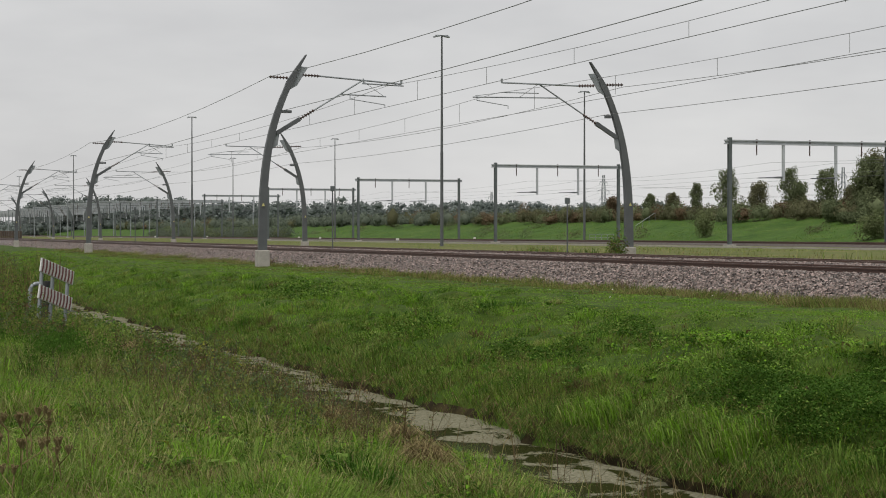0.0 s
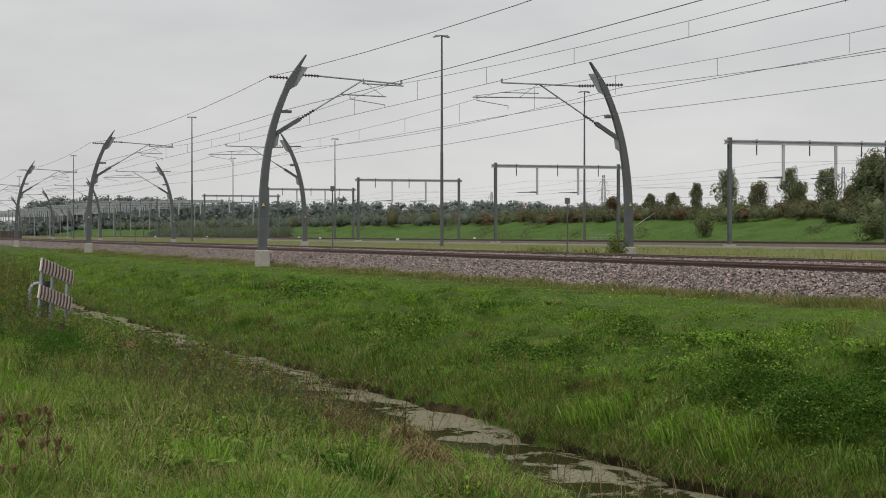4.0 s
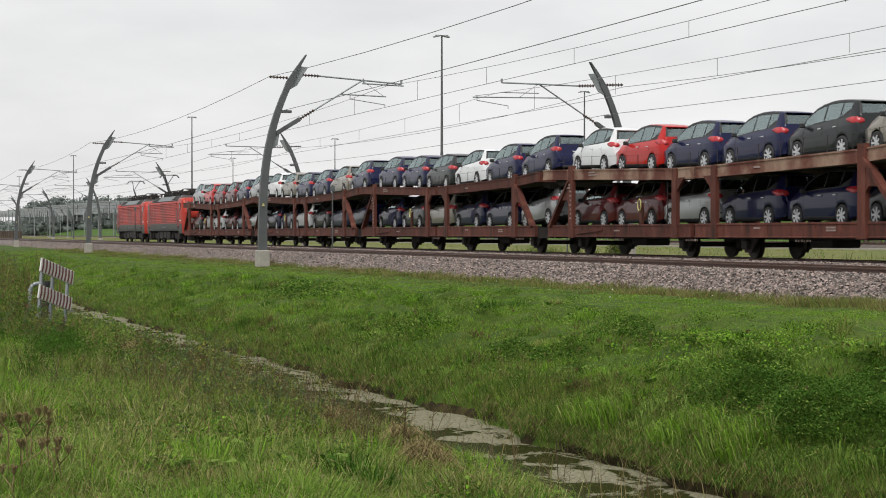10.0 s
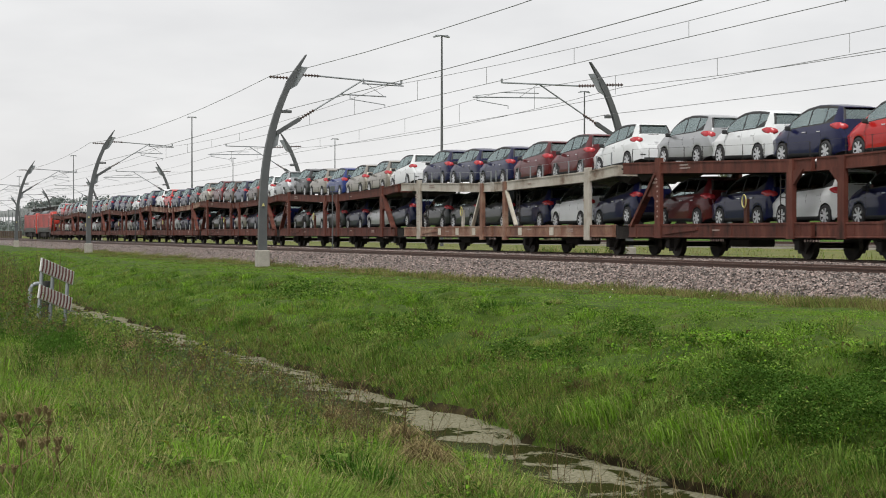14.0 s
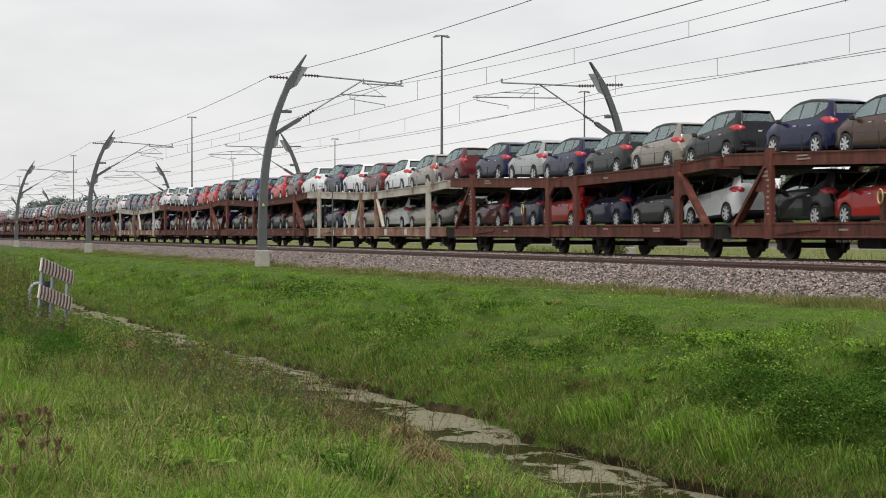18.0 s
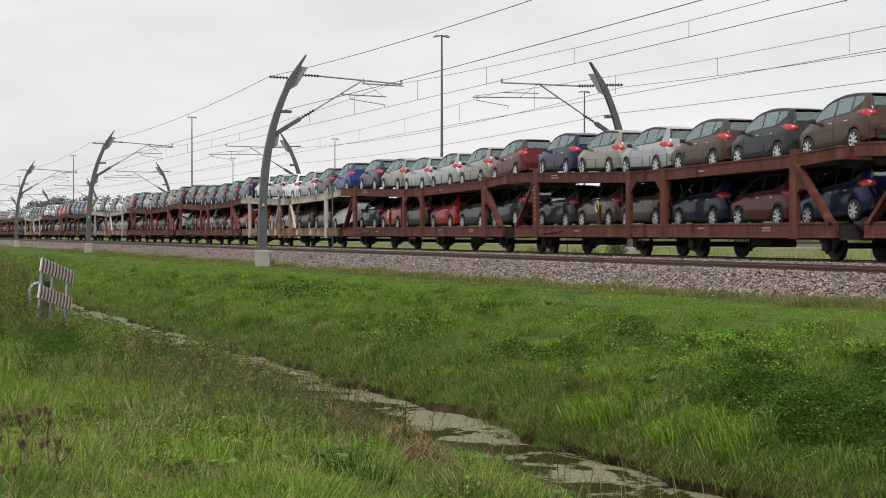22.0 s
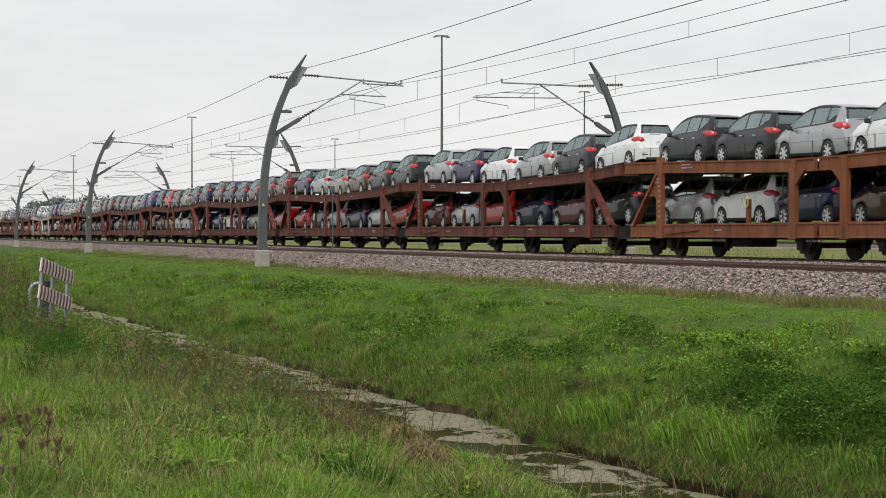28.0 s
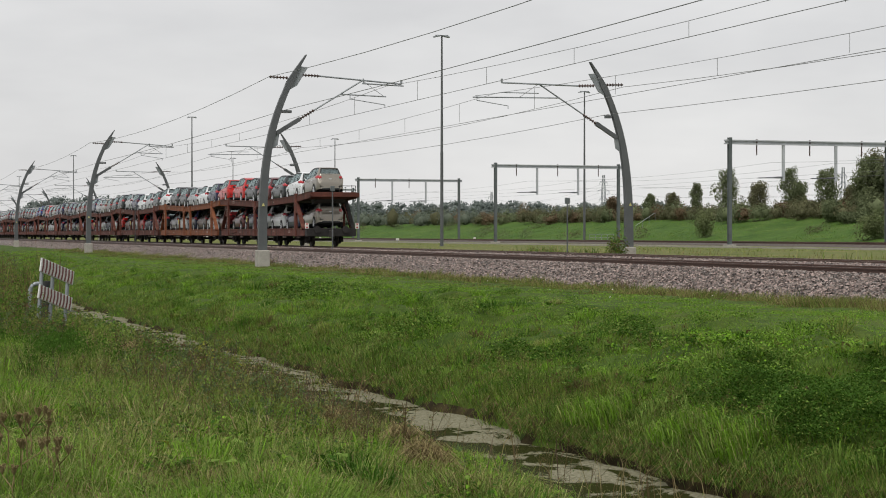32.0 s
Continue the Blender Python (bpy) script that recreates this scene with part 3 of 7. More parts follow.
lm = light_mast(20.2)
spots = [(55.0, 160.9, -0.5), (55.0, 286.0, -0.5), (55.0, 436.0, -0.5), (95.0, 219.0, -0.4), (95.0, 344.0, -0.4), (95.0, 440.0, -0.4), (58.0, 600.0, -0.5)]
lm.matrix_basis = pose(*spots[0])
for s3 in spots[1:]:
    copy_thing(lm, pose(*s3))


def marker_post(h, where):
    root = thing("marker_post", "thin dark marker post with small box " + where, "marker post")
    bm = bmesh.new()
    rod(bm, (0, 0, -0.3), (0, 0, h), 0.036, seg=8)
    part("post", bm, M_MAST, root)
    bm = bmesh.new()
    box(bm, (-0.11, -0.08, h - 0.28), (0.11, 0.08, h), 0.02)
    part("box", bm, M_GALVDARK, root)
    return root


for h, x, y, z, where in ((3.55, 25.42, 92.9, -0.2, "between the two tracks"), (3.4, 25.42, 162.0, -0.2, "between the two tracks"),
                          (2.9, 32.4, 76.8, -0.45, "beside the far track")):
    marker_post(h, where).matrix_basis = pose(x, y, z)
for x, y in ((95, 262), (66, 210), (98, 135), (70, 300), (72, 420), (80.0, 398), (82.8, 352), (84, 330), (78, 455), (77.5, 290)):
    root = thing("white_marker", "small white trackside marker board on a stake", "marker", "white yard markers", at=pose(x, y, -0.4))
    bm = bmesh.new()
    rod(bm, (0, 0, -0.2), (0, 0, 0.5), 0.03, seg=6)
    part("stake", bm, M_GALV, root)
    bm = bmesh.new()
    box(bm, (-0.2, -0.02, 0.35), (0.2, 0.02, 0.62), 0.02)
    part("board", bm, M_WHITEMARK, root)


# lattice pylons on the horizon
def pylon():
    root = thing("power_pylon", "distant grey lattice electricity pylon", "power pylon", "distant power pylons")
    def half(z):
        return lerp_table([(0, 3.6), (22, 1.3), (42, 0.6)], z)
    bm = bmesh.new()
    zs = [0, 6, 11, 15.5, 19, 22, 25, 28, 31, 34, 37, 40, 42]
    for sx in (-1, 1):
        for sy in (-1, 1):
            for a, b in zip(zs, zs[1:]):
                beam(bm, (sx * half(a), sy * half(a), a), (sx * half(b), sy * half(b), b), 0.28, 0.28)
    for a, b in zip(zs, zs[1:]):
        for sy in (-1, 1):
            beam(bm, (-half(a), sy * half(a), a), (half(b), sy * half(b), b), 0.16, 0.16)
            beam(bm, (half(a), sy * half(a), a), (-half(b), sy * half(b), b), 0.16, 0.16)
            beam(bm, (-half(b), sy * half(b), b), (half(b), sy * half(b), b), 0.14, 0.14)
    part("tower", bm, M_GALV, root)
    for z, w in ((25, 7.0), (31, 9.0), (37, 6.0)):
        for s in (-1, 1):
            bm = bmesh.new()
            beam(bm, (0, 0, z), (s * w, 0, z), 0.25, 0.25)
            beam(bm, (0, 0, z + 1.8), (s * w, 0, z), 0.2, 0.2)
            rod(bm, (s * w, 0, z), (s * w, 0, z - 2.0), 0.12)
            part("cross_arm", bm, M_GALV, root)
    return root


def heading(px, dist):
    a = radians(TURN) + math.atan((px - 784) / 3150)
    return dist * math.sin(a), dist * math.cos(a)


py = pylon()
line = [(1900, 820), (1068, 1260), (870, 1750), (745, 2350)]
for i, (px, dist) in enumerate(line + [(1492, 1130)]):
    x, y = heading(px, dist)
    if i == 0:
        py.matrix_basis = pose(x, y, 0, 0, 0, 40)
    else:
        copy_thing(py, pose(x, y, 0, 0, 0, 40))
for z, w in ((23, 7.0), (29, 9.0), (35, 6.0)):
    for s in (-1, 1):
        pts = []
        for px, dist in line:
            x, y = heading(px, dist)
            c, sn = math.cos(radians(40)), math.sin(radians(40))
            pts.append((x + s * w * c, y + s * w * sn, z))
        wire("power_line", "thin high-voltage conductor between the pylons", pts, 7.0, 0.06)

stair = thing("stair_railing", "pale steel handrail of steps up the dike", "handrail", at=pose(111.2, 237.5, 0.95))
bm = bmesh.new()
rod(bm, (0, 0, 1.0), (10.3, 14.8, 3.15), 0.035)
part("rail_bar", bm, M_GALVLIGHT, stair)
for i in range(4):
    bm = bmesh.new()
    rod(bm, (i * 3.43, 4.93 * i, -0.5 + i * 0.62), (i * 3.43, 4.93 * i, 1.0 + i * 0.716), 0.03, seg=6)
    part("rail_post", bm, M_GALV, stair)
fence = thing("low_fence", "low pale steel tube fence at the dike's foot", "fence", at=pose(103.2, 227.6, -0.35))
for z in (0.55, 1.05):
    bm = bmesh.new()
    rod(bm, (0, 0, z), (0.4, 9.3, z), 0.03, seg=6)
    part("rail_bar", bm, M_GALV, fence)
for i in range(5):
    bm = bmesh.new()
    rod(bm, (0.1 * i, 2.325 * i, -0.3), (0.1 * i, 2.325 * i, 1.07), 0.03, seg=6)
    part("fence_post", bm, M_GALV, fence)

M_PLANK = material("brown_board", [(0.055, 0.040, 0.030), (0.085, 0.062, 0.046)], 2.0, 0.85, per_object=0.25)
boards = thing("board_fence", "low dark brown board fence far down the line", "fence", at=pose(33.4, 362.0, -0.62))
for i in range(22):
    bm = bmesh.new()
    box(bm, (-8.6 + 0.42 * i, -0.03, 0.0), (-8.6 + 0.42 * i + 0.38, 0.03, 1.95), 0.01)
    part("board", bm, M_PLANK, boards)
for z in (0.5, 1.5):
    bm = bmesh.new()
    box(bm, (-8.6, 0.03, z), (0.66, 0.10, z + 0.1))
    part("fence_rail", bm, M_PLANK, boards)

# ---- red and white barrier by the ditch ----
barrier = thing("barrier", "leaning barrier with two red-and-white striped boards on steel posts", "barrier", at=pose(3.66, 32.0, -1.02, 0, 8, 52))
M_BWHITE = material("barrier_white", [(0.50, 0.49, 0.47), (0.60, 0.59, 0.57)], 5.0, 0.6)
M_BRED = material("barrier_red_faded", [(0.12, 0.035, 0.032), (0.18, 0.055, 0.05)], 5.0, 0.6)
for x, h in ((-0.42, 1.16), (-0.05, 1.2), (0.46, 1.2)):
    bm = bmesh.new()
    box(bm, (x - 0.03, 0.02, -0.3), (x + 0.03, 0.07, h), 0.006)
    part("post", bm, M_GALV, barrier, "galvanised steel post")
for zc in (1.13, 0.66):
    bm = bmesh.new()
    tilt = Matrix.Translation((0.0, 0.0, zc)) @ Matrix.Rotation(radians(6), 4, 'Y')
    box(bm, (-0.56, -0.02, -0.125), (0.56, 0.015, 0.125), 0.01, m=tilt)
    board = part("board", bm, M_BWHITE, barrier, "white board with slanted red stripes")
    for i in range(10):
        x = -0.53 + i * 0.109
        bm = bmesh.new()
        vs = [(x, 0.117), (x + 0.042, 0.117), (x + 0.062, 0.0), (x + 0.042, -0.117), (x, -0.117), (x + 0.02, 0.0)]
        r0 = [bm.verts.new((u, -0.026, v)) for u, v in vs]
        r1 = [bm.verts.new((u, -0.021, v)) for u, v in vs]
        bm.faces.new(r0)
        for a in range(6):
            b = (a + 1) % 6
            bm.faces.new((r0[b], r0[a], r1[a], r1[b]))
        bmesh.ops.transform(bm, matrix=tilt, verts=bm.verts[:])
        bmesh.ops.recalc_face_normals(bm, faces=bm.faces[:])
        part("stripe", bm, M_BRED, board)
pump = thing("vent_pipe", "bent pale grey vent pipe beside a dark well head", "pipe", at=pose(3.42, 33.4, -1.05))
bm = bmesh.new()
pts = [(0, 0, -0.2), (0, 0, 0.76), (0.02, 0, 0.83), (0.06, 0, 0.88), (0.11, 0, 0.90), (0.17, 0, 0.90)]
for a, b in zip(pts, pts[1:]):
    rod(bm, a, b, 0.04, seg=10)
part("pipe_bend", bm, M_GALV, pump)
bm = bmesh.new()
rod(bm, (0.27, 0, -0.2), (0.27, 0, 0.90), 0.08, seg=14)
rod(bm, (0.27, 0, 0.86), (0.27, 0, 0.95), 0.10, seg=14)
part("well_head", bm, M_BLACK, pump)
bm = bmesh.new()
box(bm, (0.22, -0.10, 0.60), (0.27, -0.078, 0.74), 0.008)
part("label_plate", bm, M_WHITEMARK, pump)

# ---- the train: two locomotives and twenty-two double-deck car wagons ----
SPEED = 24.44                      # metres a second, towards +y
PITCH = 26.33                      # from wagon to wagon
HEAD_Y = 63.2 - SPEED * 6.8        # first wagon's front post at 0 s
movers = []


def wheel_mesh(r, name="wheel"):
    """A railway wheel: tread, flange and dished web, its axle along x."""
    bm = bmesh.new()
    rod(bm, (-0.065, 0, 0), (0.065, 0, 0), r, seg=24)
    rod(bm, (0.065, 0, 0), (0.095, 0, 0), r + 0.028, seg=24)
    rod(bm, (-0.13, 0, 0), (-0.06, 0, 0), r * 0.33, r * 0.30, seg=14)
    return finish(name, bm, M_WHEEL)


# -- locomotive --
def loco_loft(stations, ring, name, mats, root, label=""):
    bm = bmesh.new()
    rows = []
    for st in stations:
        rows.append([bm.verts.new((x, st[0], z)) for x, z in ring(st)])
    n = len(rows[0])
    for a, b in zip(rows, rows[1:]):
        for i in range(n - 1):
            bm.faces.new((a[i], a[i + 1], b[i + 1], b[i]))
    bm.faces.new(rows[0])
    bm.faces.new(rows[-1][::-1])
    bmesh.ops.recalc_face_normals(bm, faces=bm.faces[:])
    me = finish(name, bm, mats, smooth=True)
    me.set_sharp_from_angle(angle=radians(28))
    return part(name, me, None, root, label)


def pantograph(root, y, raised, forward):
    f = forward
    bm = bmesh.new()
    for x in (-0.55, 0.55):
        beam(bm, (x, y - 0.9, 4.32), (x, y + 0.9, 4.32), 0.07, 0.09)
    for yy in (y - 0.9, y, y + 0.9):
        beam(bm, (-0.6, yy, 4.32), (0.6, yy, 4.32), 0.07, 0.09)
    part("pantograph_frame", bm, M_UNDER, root)
    for x in (-0.5, 0.5):
        for yy in (y - 0.8, y + 0.8):
            bm = bmesh.new()
            rod(bm, (x, yy, 3.98), (x, yy, 4.28), 0.05)
            for z in (4.05, 4.13, 4.21):
                rod(bm, (x, yy, z), (x, yy, z + 0.03), 0.11, 0.07)
            part("insulator", bm, M_INSUL, root)
    if raised:
        knee = Vector((0, y + f * 1.0, 5.12))
        head = Vector((0, y - f * 0.45, 6.03))
        foot = Vector((0, y - f * 0.6, 4.36))
    else:
        knee, head, foot = Vector((0, y + f * 1.05, 4.47)), Vector((0, y - f * 0.75, 4.55)), Vector((0, y - f * 0.6, 4.36))
    bm = bmesh.new()
    rod(bm, foot, knee, 0.06, 0.05)
    rod(bm, foot + Vector((0.12, f * 0.25, 0.02)), knee + Vector((0.08, -f * 0.08, -0.05)), 0.02, seg=5)
    part("lower_arm", bm, M_UNDER, root)
    bm = bmesh.new()
    rod(bm, knee, head + Vector((-0.35, 0, -0.06)), 0.03, seg=6)
    rod(bm, knee, head + Vector((0.35, 0, -0.06)), 0.03, seg=6)
    part("upper_arm", bm, M_UNDER, root)
    bm = bmesh.new()
    for dy in (-0.18, 0.18):
        p = [(-0.85, -0.24), (-0.72, -0.06), (-0.52, 0.0), (0.52, 0.0), (0.72, -0.06), (0.85, -0.24)]
        for (x0, z0), (x1, z1) in zip(p, p[1:]):
            beam(bm, (x0, head.y + dy, head.z + z0), (x1, head.y + dy, head.z + z1), 0.05, 0.05)
    for x in (-0.4, 0.4):
        beam(bm, (x, head.y - 0.2, head.z - 0.04), (x, head.y + 0.2, head.z - 0.04), 0.04, 0.04)
    part("contact_head", bm, M_UNDER, root)


def locomotive():
    """Origin on the rail plane at the rear coupling; the front is at y = 19.58."""
    root = thing("locomotive", "red electric locomotive with grey skirt and sooty louvred sides", "locomotive", "coupled locomotives")
    L = 19.58

    def inset(y):
        e = min(y, L - y)
        return 0.42 * max(0.0, 1.0 - (e - 0.44) / 1.0) ** 2.3

    def low_ring(st):
        y, zb = st
        w = 1.49 - inset(y)
        return [(-w, 1.62), (-w, 1.1), (-w + 0.05, zb), (w - 0.05, zb), (w, 1.1), (w, 1.62)]
    ends = [0.46, 0.54, 0.64, 0.78, 1.02, 1.25, 1.5, 2.05]
    ys = ends + [2.6, 9.8, L - 2.6] + [L - e for e in ends[::-1]]
    loco_loft([(y, 0.80 if min(y, L - y) < 2.1 else 1.0) for y in ys[4:-4]], low_ring, "skirt", M_LOCOGREY, root, "grey lower skirt")
    for nose in (ys[:5], ys[-5:]):
        loco_loft([(y, 0.80) for y in nose], low_ring, "nose_panel", M_LOCORED, root)

    def red_ring(st):
        y, zt = st
        w = 1.49 - inset(y)
        return [(-w, 1.62), (-w, 2.55), (-w + 0.04, min(3.45, zt - 0.25)), (-w + 0.10, zt - 0.1), (-w + 0.38, zt), (0, zt + 0.05), (w - 0.38, zt), (w - 0.10, zt - 0.1),
                (w - 0.04, min(3.45, zt - 0.25)), (w, 2.55), (w, 1.62)]
    tops = [(0.46, 2.02), (0.50, 2.16), (0.58, 2.40), (0.70, 2.74), (0.84, 3.12), (0.97, 3.46), (1.06, 3.60), (1.2, 3.69), (1.5, 3.74), (2.75, 3.76), (2.9, 3.60)]
    sts = tops + [(9.8, 3.60)] + [(L - y, z) for y, z in tops[::-1]]
    loco_loft(sts, red_ring, "body_shell", M_LOCORED, root)
    # grey roof hood between the cabs
    bm = bmesh.new()
    prism(bm, [(-1.42, 3.56), (-1.0, 3.97), (1.0, 3.97), (1.42, 3.56)], 'y', 2.95, L - 2.95)
    part("roof_hood", bm, M_ROOFGREY, root, "grey sloping roof hood")
    for yy in (3.4, 4.75, L - 6.05, L - 4.7):
        bm = bmesh.new()
        m = Matrix.Translation((-1.225, yy + 0.6, 3.775)) @ Matrix.Rotation(-0.773, 4, 'Y')
        box(bm, (-0.24, -0.56, -0.01), (0.24, 0.56, 0.03), 0.01, m=m)
        part("roof_grille", bm, M_UNDER, root, "dark roof grille panel")
    # louvred side panels
    for s in (-1, 1):
        bm = bmesh.new()
        n = 12
        for i in range(n):
            z0 = 1.72 + i * (3.42 - 1.72) / n
            h = (3.42 - 1.72) / n
            w = 1.49 if z0 < 2.5 else 1.475
            prism_pts = [(s * (w - 0.02), z0), (s * (w + 0.052), z0 + h * 0.22), (s * (w + 0.02), z0 + h * 0.88), (s * (w - 0.02), z0 + h * 0.88)]
            prism(bm, prism_pts, 'y', 3.05, L - 3.05)
        part("louvre_panel", bm, M_LOCODIRTY, root, "red louvred side panel with soot streaks")
        for yy in (2.15, L - 2.75):
            bm = bmesh.new()
            box(bm, (s * 1.475 - 0.03, yy, 1.30), (s * 1.475 + 0.03, yy + 0.6, 3.3), 0.01)
            door = part("cab_door", bm, M_LOCORED, root)
            # flat dark plates paint the shade inside the red grip recesses
            bm = bmesh.new()
            for z in (1.75, 2.25):
                box(bm, (s * 1.506 - 0.004, yy + 0.44, z), (s * 1.506 + 0.004, yy + 0.52, z + 0.3), 0.003)
            part("grip_recess", bm, M_UNDER, door, "dark plates for the shade in the door's grip recesses")
            bm = bmesh.new()
            box(bm, (s * 1.515 - 0.02, yy + 0.08, 1.22), (s * 1.515 + 0.02, yy + 0.5, 1.42), 0.01)
            part("door_step", bm, M_BLACK, root, "black recessed door step")
            for dy in (-0.1, 0.7):
                bm = bmesh.new()
                rod(bm, (s * 1.55, yy + dy, 1.5), (s * 1.55, yy + dy, 2.85), 0.022)
                part("handrail", bm, M_ROOFGREY, root)
        for yy in (1.52, L - 2.07):
            bm = bmesh.new()
            box(bm, (s * 1.46 - 0.02, yy, 2.62), (s * 1.46 + 0.02, yy + 0.55, 3.32), 0.01)
            cw = part("cab_side_window", bm, M_BLACK, root)
            bm = bmesh.new()
            box(bm, (s * 1.485 - 0.005, yy + 0.22, 2.70), (s * 1.485 + 0.005, yy + 0.5, 3.25))
            part("pane", bm, M_CARGLASS, cw)
        bm = bmesh.new()
        for y0, z0 in ((9.32, 2.58), (9.50, 2.58), (9.32, 2.74), (9.50, 2.74)):
            box(bm, (s * 1.552 - 0.006, y0, z0), (s * 1.552 + 0.006, y0 + 0.13, z0 + 0.10), 0.004)
        part("emblem", bm, M_STENCIL, root, "small faded white emblem")
        for y0, y1, z0 in ((8.4, 10.6, 1.28), (5.2, 5.7, 1.30), (4.0, 4.5, 1.30), (12.0, 12.5, 1.08)):
            bm = bmesh.new()
            box(bm, (s * 1.494 - 0.004, y0, z0), (s * 1.494 + 0.004, y1, z0 + 0.09))
            part("lettering_bar", bm, M_ROOFGREY if y1 - y0 > 1 else M_LOCODULL, root)
        for yy in (1.2, L - 1.9):
            bm = bmesh.new()
            box(bm, (s * 1.42 - 0.09, yy + 0.1, 1.82), (s * 1.42 + 0.09, yy + 0.62, 1.92), m=None)
            part("lettering_bar", bm, M_WHITEMARK, root)
    # cab fronts
    for e, sy in ((0.0, 1), (L, -1)):
        bm = bmesh.new()
        m = Matrix.Translation((0, e + sy * 0.82, 3.02)) @ Matrix.Rotation(sy * radians(-20.5), 4, 'X')
        box(bm, (-1.08, -0.03, -0.40), (1.08, 0.03, 0.42), 0.02, m=m)
        part("windscreen", bm, M_SCREEN, root, "sloping dark cab windscreen")
        bm = bmesh.new()
        box(bm, (-0.88, e + sy * 0.46 - 0.03, 1.66), (0.88, e + sy * 0.46 + 0.03, 2.06), 0.02)
        part("front_band", bm, M_WHITEMARK, root, "pale grey band below the windscreen")
        for x in (-0.8, 0.8):
            bm = bmesh.new()
            rod(bm, (x, e + sy * 0.41, 1.48), (x, e + sy * 0.52, 1.48), 0.12, seg=14)
            part("headlight", bm, M_GLASS, root)
            bm = bmesh.new()
            rod(bm, (x * 1.09, e + sy * 0.06, 1.06), (x * 1.09, e + sy * 0.6, 1.06), 0.09, seg=12)
            rod(bm, (x * 1.09, e, 1.06), (x * 1.09, e + sy * 0.06, 1.06), 0.22, seg=16)
            part("buffer", bm, M_UNDER, root)
        bm = bmesh.new()
        prism(bm, [(-1.15, 0.78), (1.15, 0.78), (1.0, 0.22), (-1.0, 0.22)], 'y', min(e + sy * 0.5, e + sy * 0.75), max(e + sy * 0.5, e + sy * 0.75))
        part("snow_plough", bm, M_UNDER, root)
    # underframe, bogies
    bm = bmesh.new()
    box(bm, (-1.15, 7.1, 0.28), (1.15, 12.5, 1.02), 0.06)
    part("transformer_tank", bm, M_UNDER, root)
    for y0, y1, z0 in ((7.4, 8.7, 0.32), (8.9, 10.2, 0.42), (10.5, 12.2, 0.34)):
        bm = bmesh.new()
        box(bm, (-1.38, y0, z0), (1.38, y1, 0.98), 0.05)
        part("equipment_box", bm, M_UNDER, root)
    wm = wheel_mesh(0.61)
    for c in (4.84, L - 4.84):
        bm = bmesh.new()
        for s in (-1, 1):
            beam(bm, (s * 1.12, c - 2.15, 0.72), (s * 1.12, c + 2.15, 0.72), 0.16, 0.26)
            beam(bm, (s * 1.12, c - 0.7, 0.56), (s * 1.12, c + 0.7, 0.56), 0.18, 0.42)
            for a in (-1.45, 1.45):
                box(bm, (s * 1.14 - 0.13, c + a - 0.22, 0.40), (s * 1.14 + 0.13, c + a + 0.22, 0.84), 0.04)
                for o in (-0.42, 0.42):
                    rod(bm, (s * 1.14, c + a + o, 0.6), (s * 1.14, c + a + o, 1.0), 0.11, seg=10)
        box(bm, (-1.0, c - 0.9, 0.45), (1.0, c + 0.9, 1.0))
        bogie = part("bogie", bm, M_UNDER, root)
        for a in (-1.45, 1.45):
            for s in (-1, 1):
                part("wheel", wm, None, bogie, at=Matrix.Translation((s * 0.76, c + a, 0.61)) @ Matrix.Rotation(0 if s < 0 else math.pi, 4, 'Z'))
        for y0 in (c - 2.5, c + 2.05):
            bm = bmesh.new()
            bm.free()
            for s in (-1, 1):
                bm = bmesh.new()
                box(bm, (s * 1.25 - 0.18, y0, 0.35), (s * 1.25 + 0.18, y0 + 0.42, 0.95), 0.03)
                part("sand_box", bm, M_UNDER, bogie)
    # roof equipment
    rr = random.Random(5)
    for i in range(13):
        y = 5.5 + i * 0.7
        bm = bmesh.new()
        h = rr.uniform(0.25, 0.58)
        box(bm, (-rr.uniform(0.1, 0.7), y, 3.96), (rr.uniform(0.1, 0.7), y + rr.uniform(0.2, 0.5), 3.96 + h * rr.uniform(0.4, 1.0)), 0.04)
        part("roof_equipment", bm, M_UNDER, root)
    for x in (-0.55, 0.45):
        bm = bmesh.new()
        for i in range(7):
            y = 5.6 + i * 1.4
            rod(bm, (x, y, 3.96), (x, y, 4.42), 0.07, 0.05)
        rod(bm, (x, 5.4, 4.44), (x, 14.3, 4.44), 0.05)
        part("busbar", bm, M_UNDER, root, "dark roof busbar on insulators")
    for i in range(16):
        x, y, hh = rr.uniform(-0.75, 0.7), 5.5 + i * 0.58, rr.uniform(0.3, 0.55)
        bm = bmesh.new()
        rod(bm, (x, y, 3.96), (x, y, 3.96 + hh), 0.05, 0.04)
        for k in range(4):
            rod(bm, (x, y, 4.0 + k * hh * 0.22), (x, y, 4.03 + k * hh * 0.22), 0.13, 0.08)
        part("roof_insulator", bm, M_UNDER, root)
    bm = bmesh.new()
    for i in range(46):
        x, y, z = rr.uniform(-0.8, 0.8), rr.uniform(5.2, 14.0), rr.uniform(4.05, 4.5)
        rod(bm, (x, y, z), (x + rr.uniform(-0.5, 0.5), y + rr.uniform(0.2, 1.1), z + rr.uniform(-0.15, 0.12)), rr.uniform(0.015, 0.045), seg=5)
    part("roof_cabling", bm, M_UNDER, root, "black cables and tubes on the roof")
    pantograph(root, 3.9, False, -1)
    pantograph(root, L - 3.9, True, 1)
    for y in (1.7, L - 2.1):
        bm = bmesh.new()
        rod(bm, (0.3, y, 3.75), (0.3, y, 3.98), 0.05)
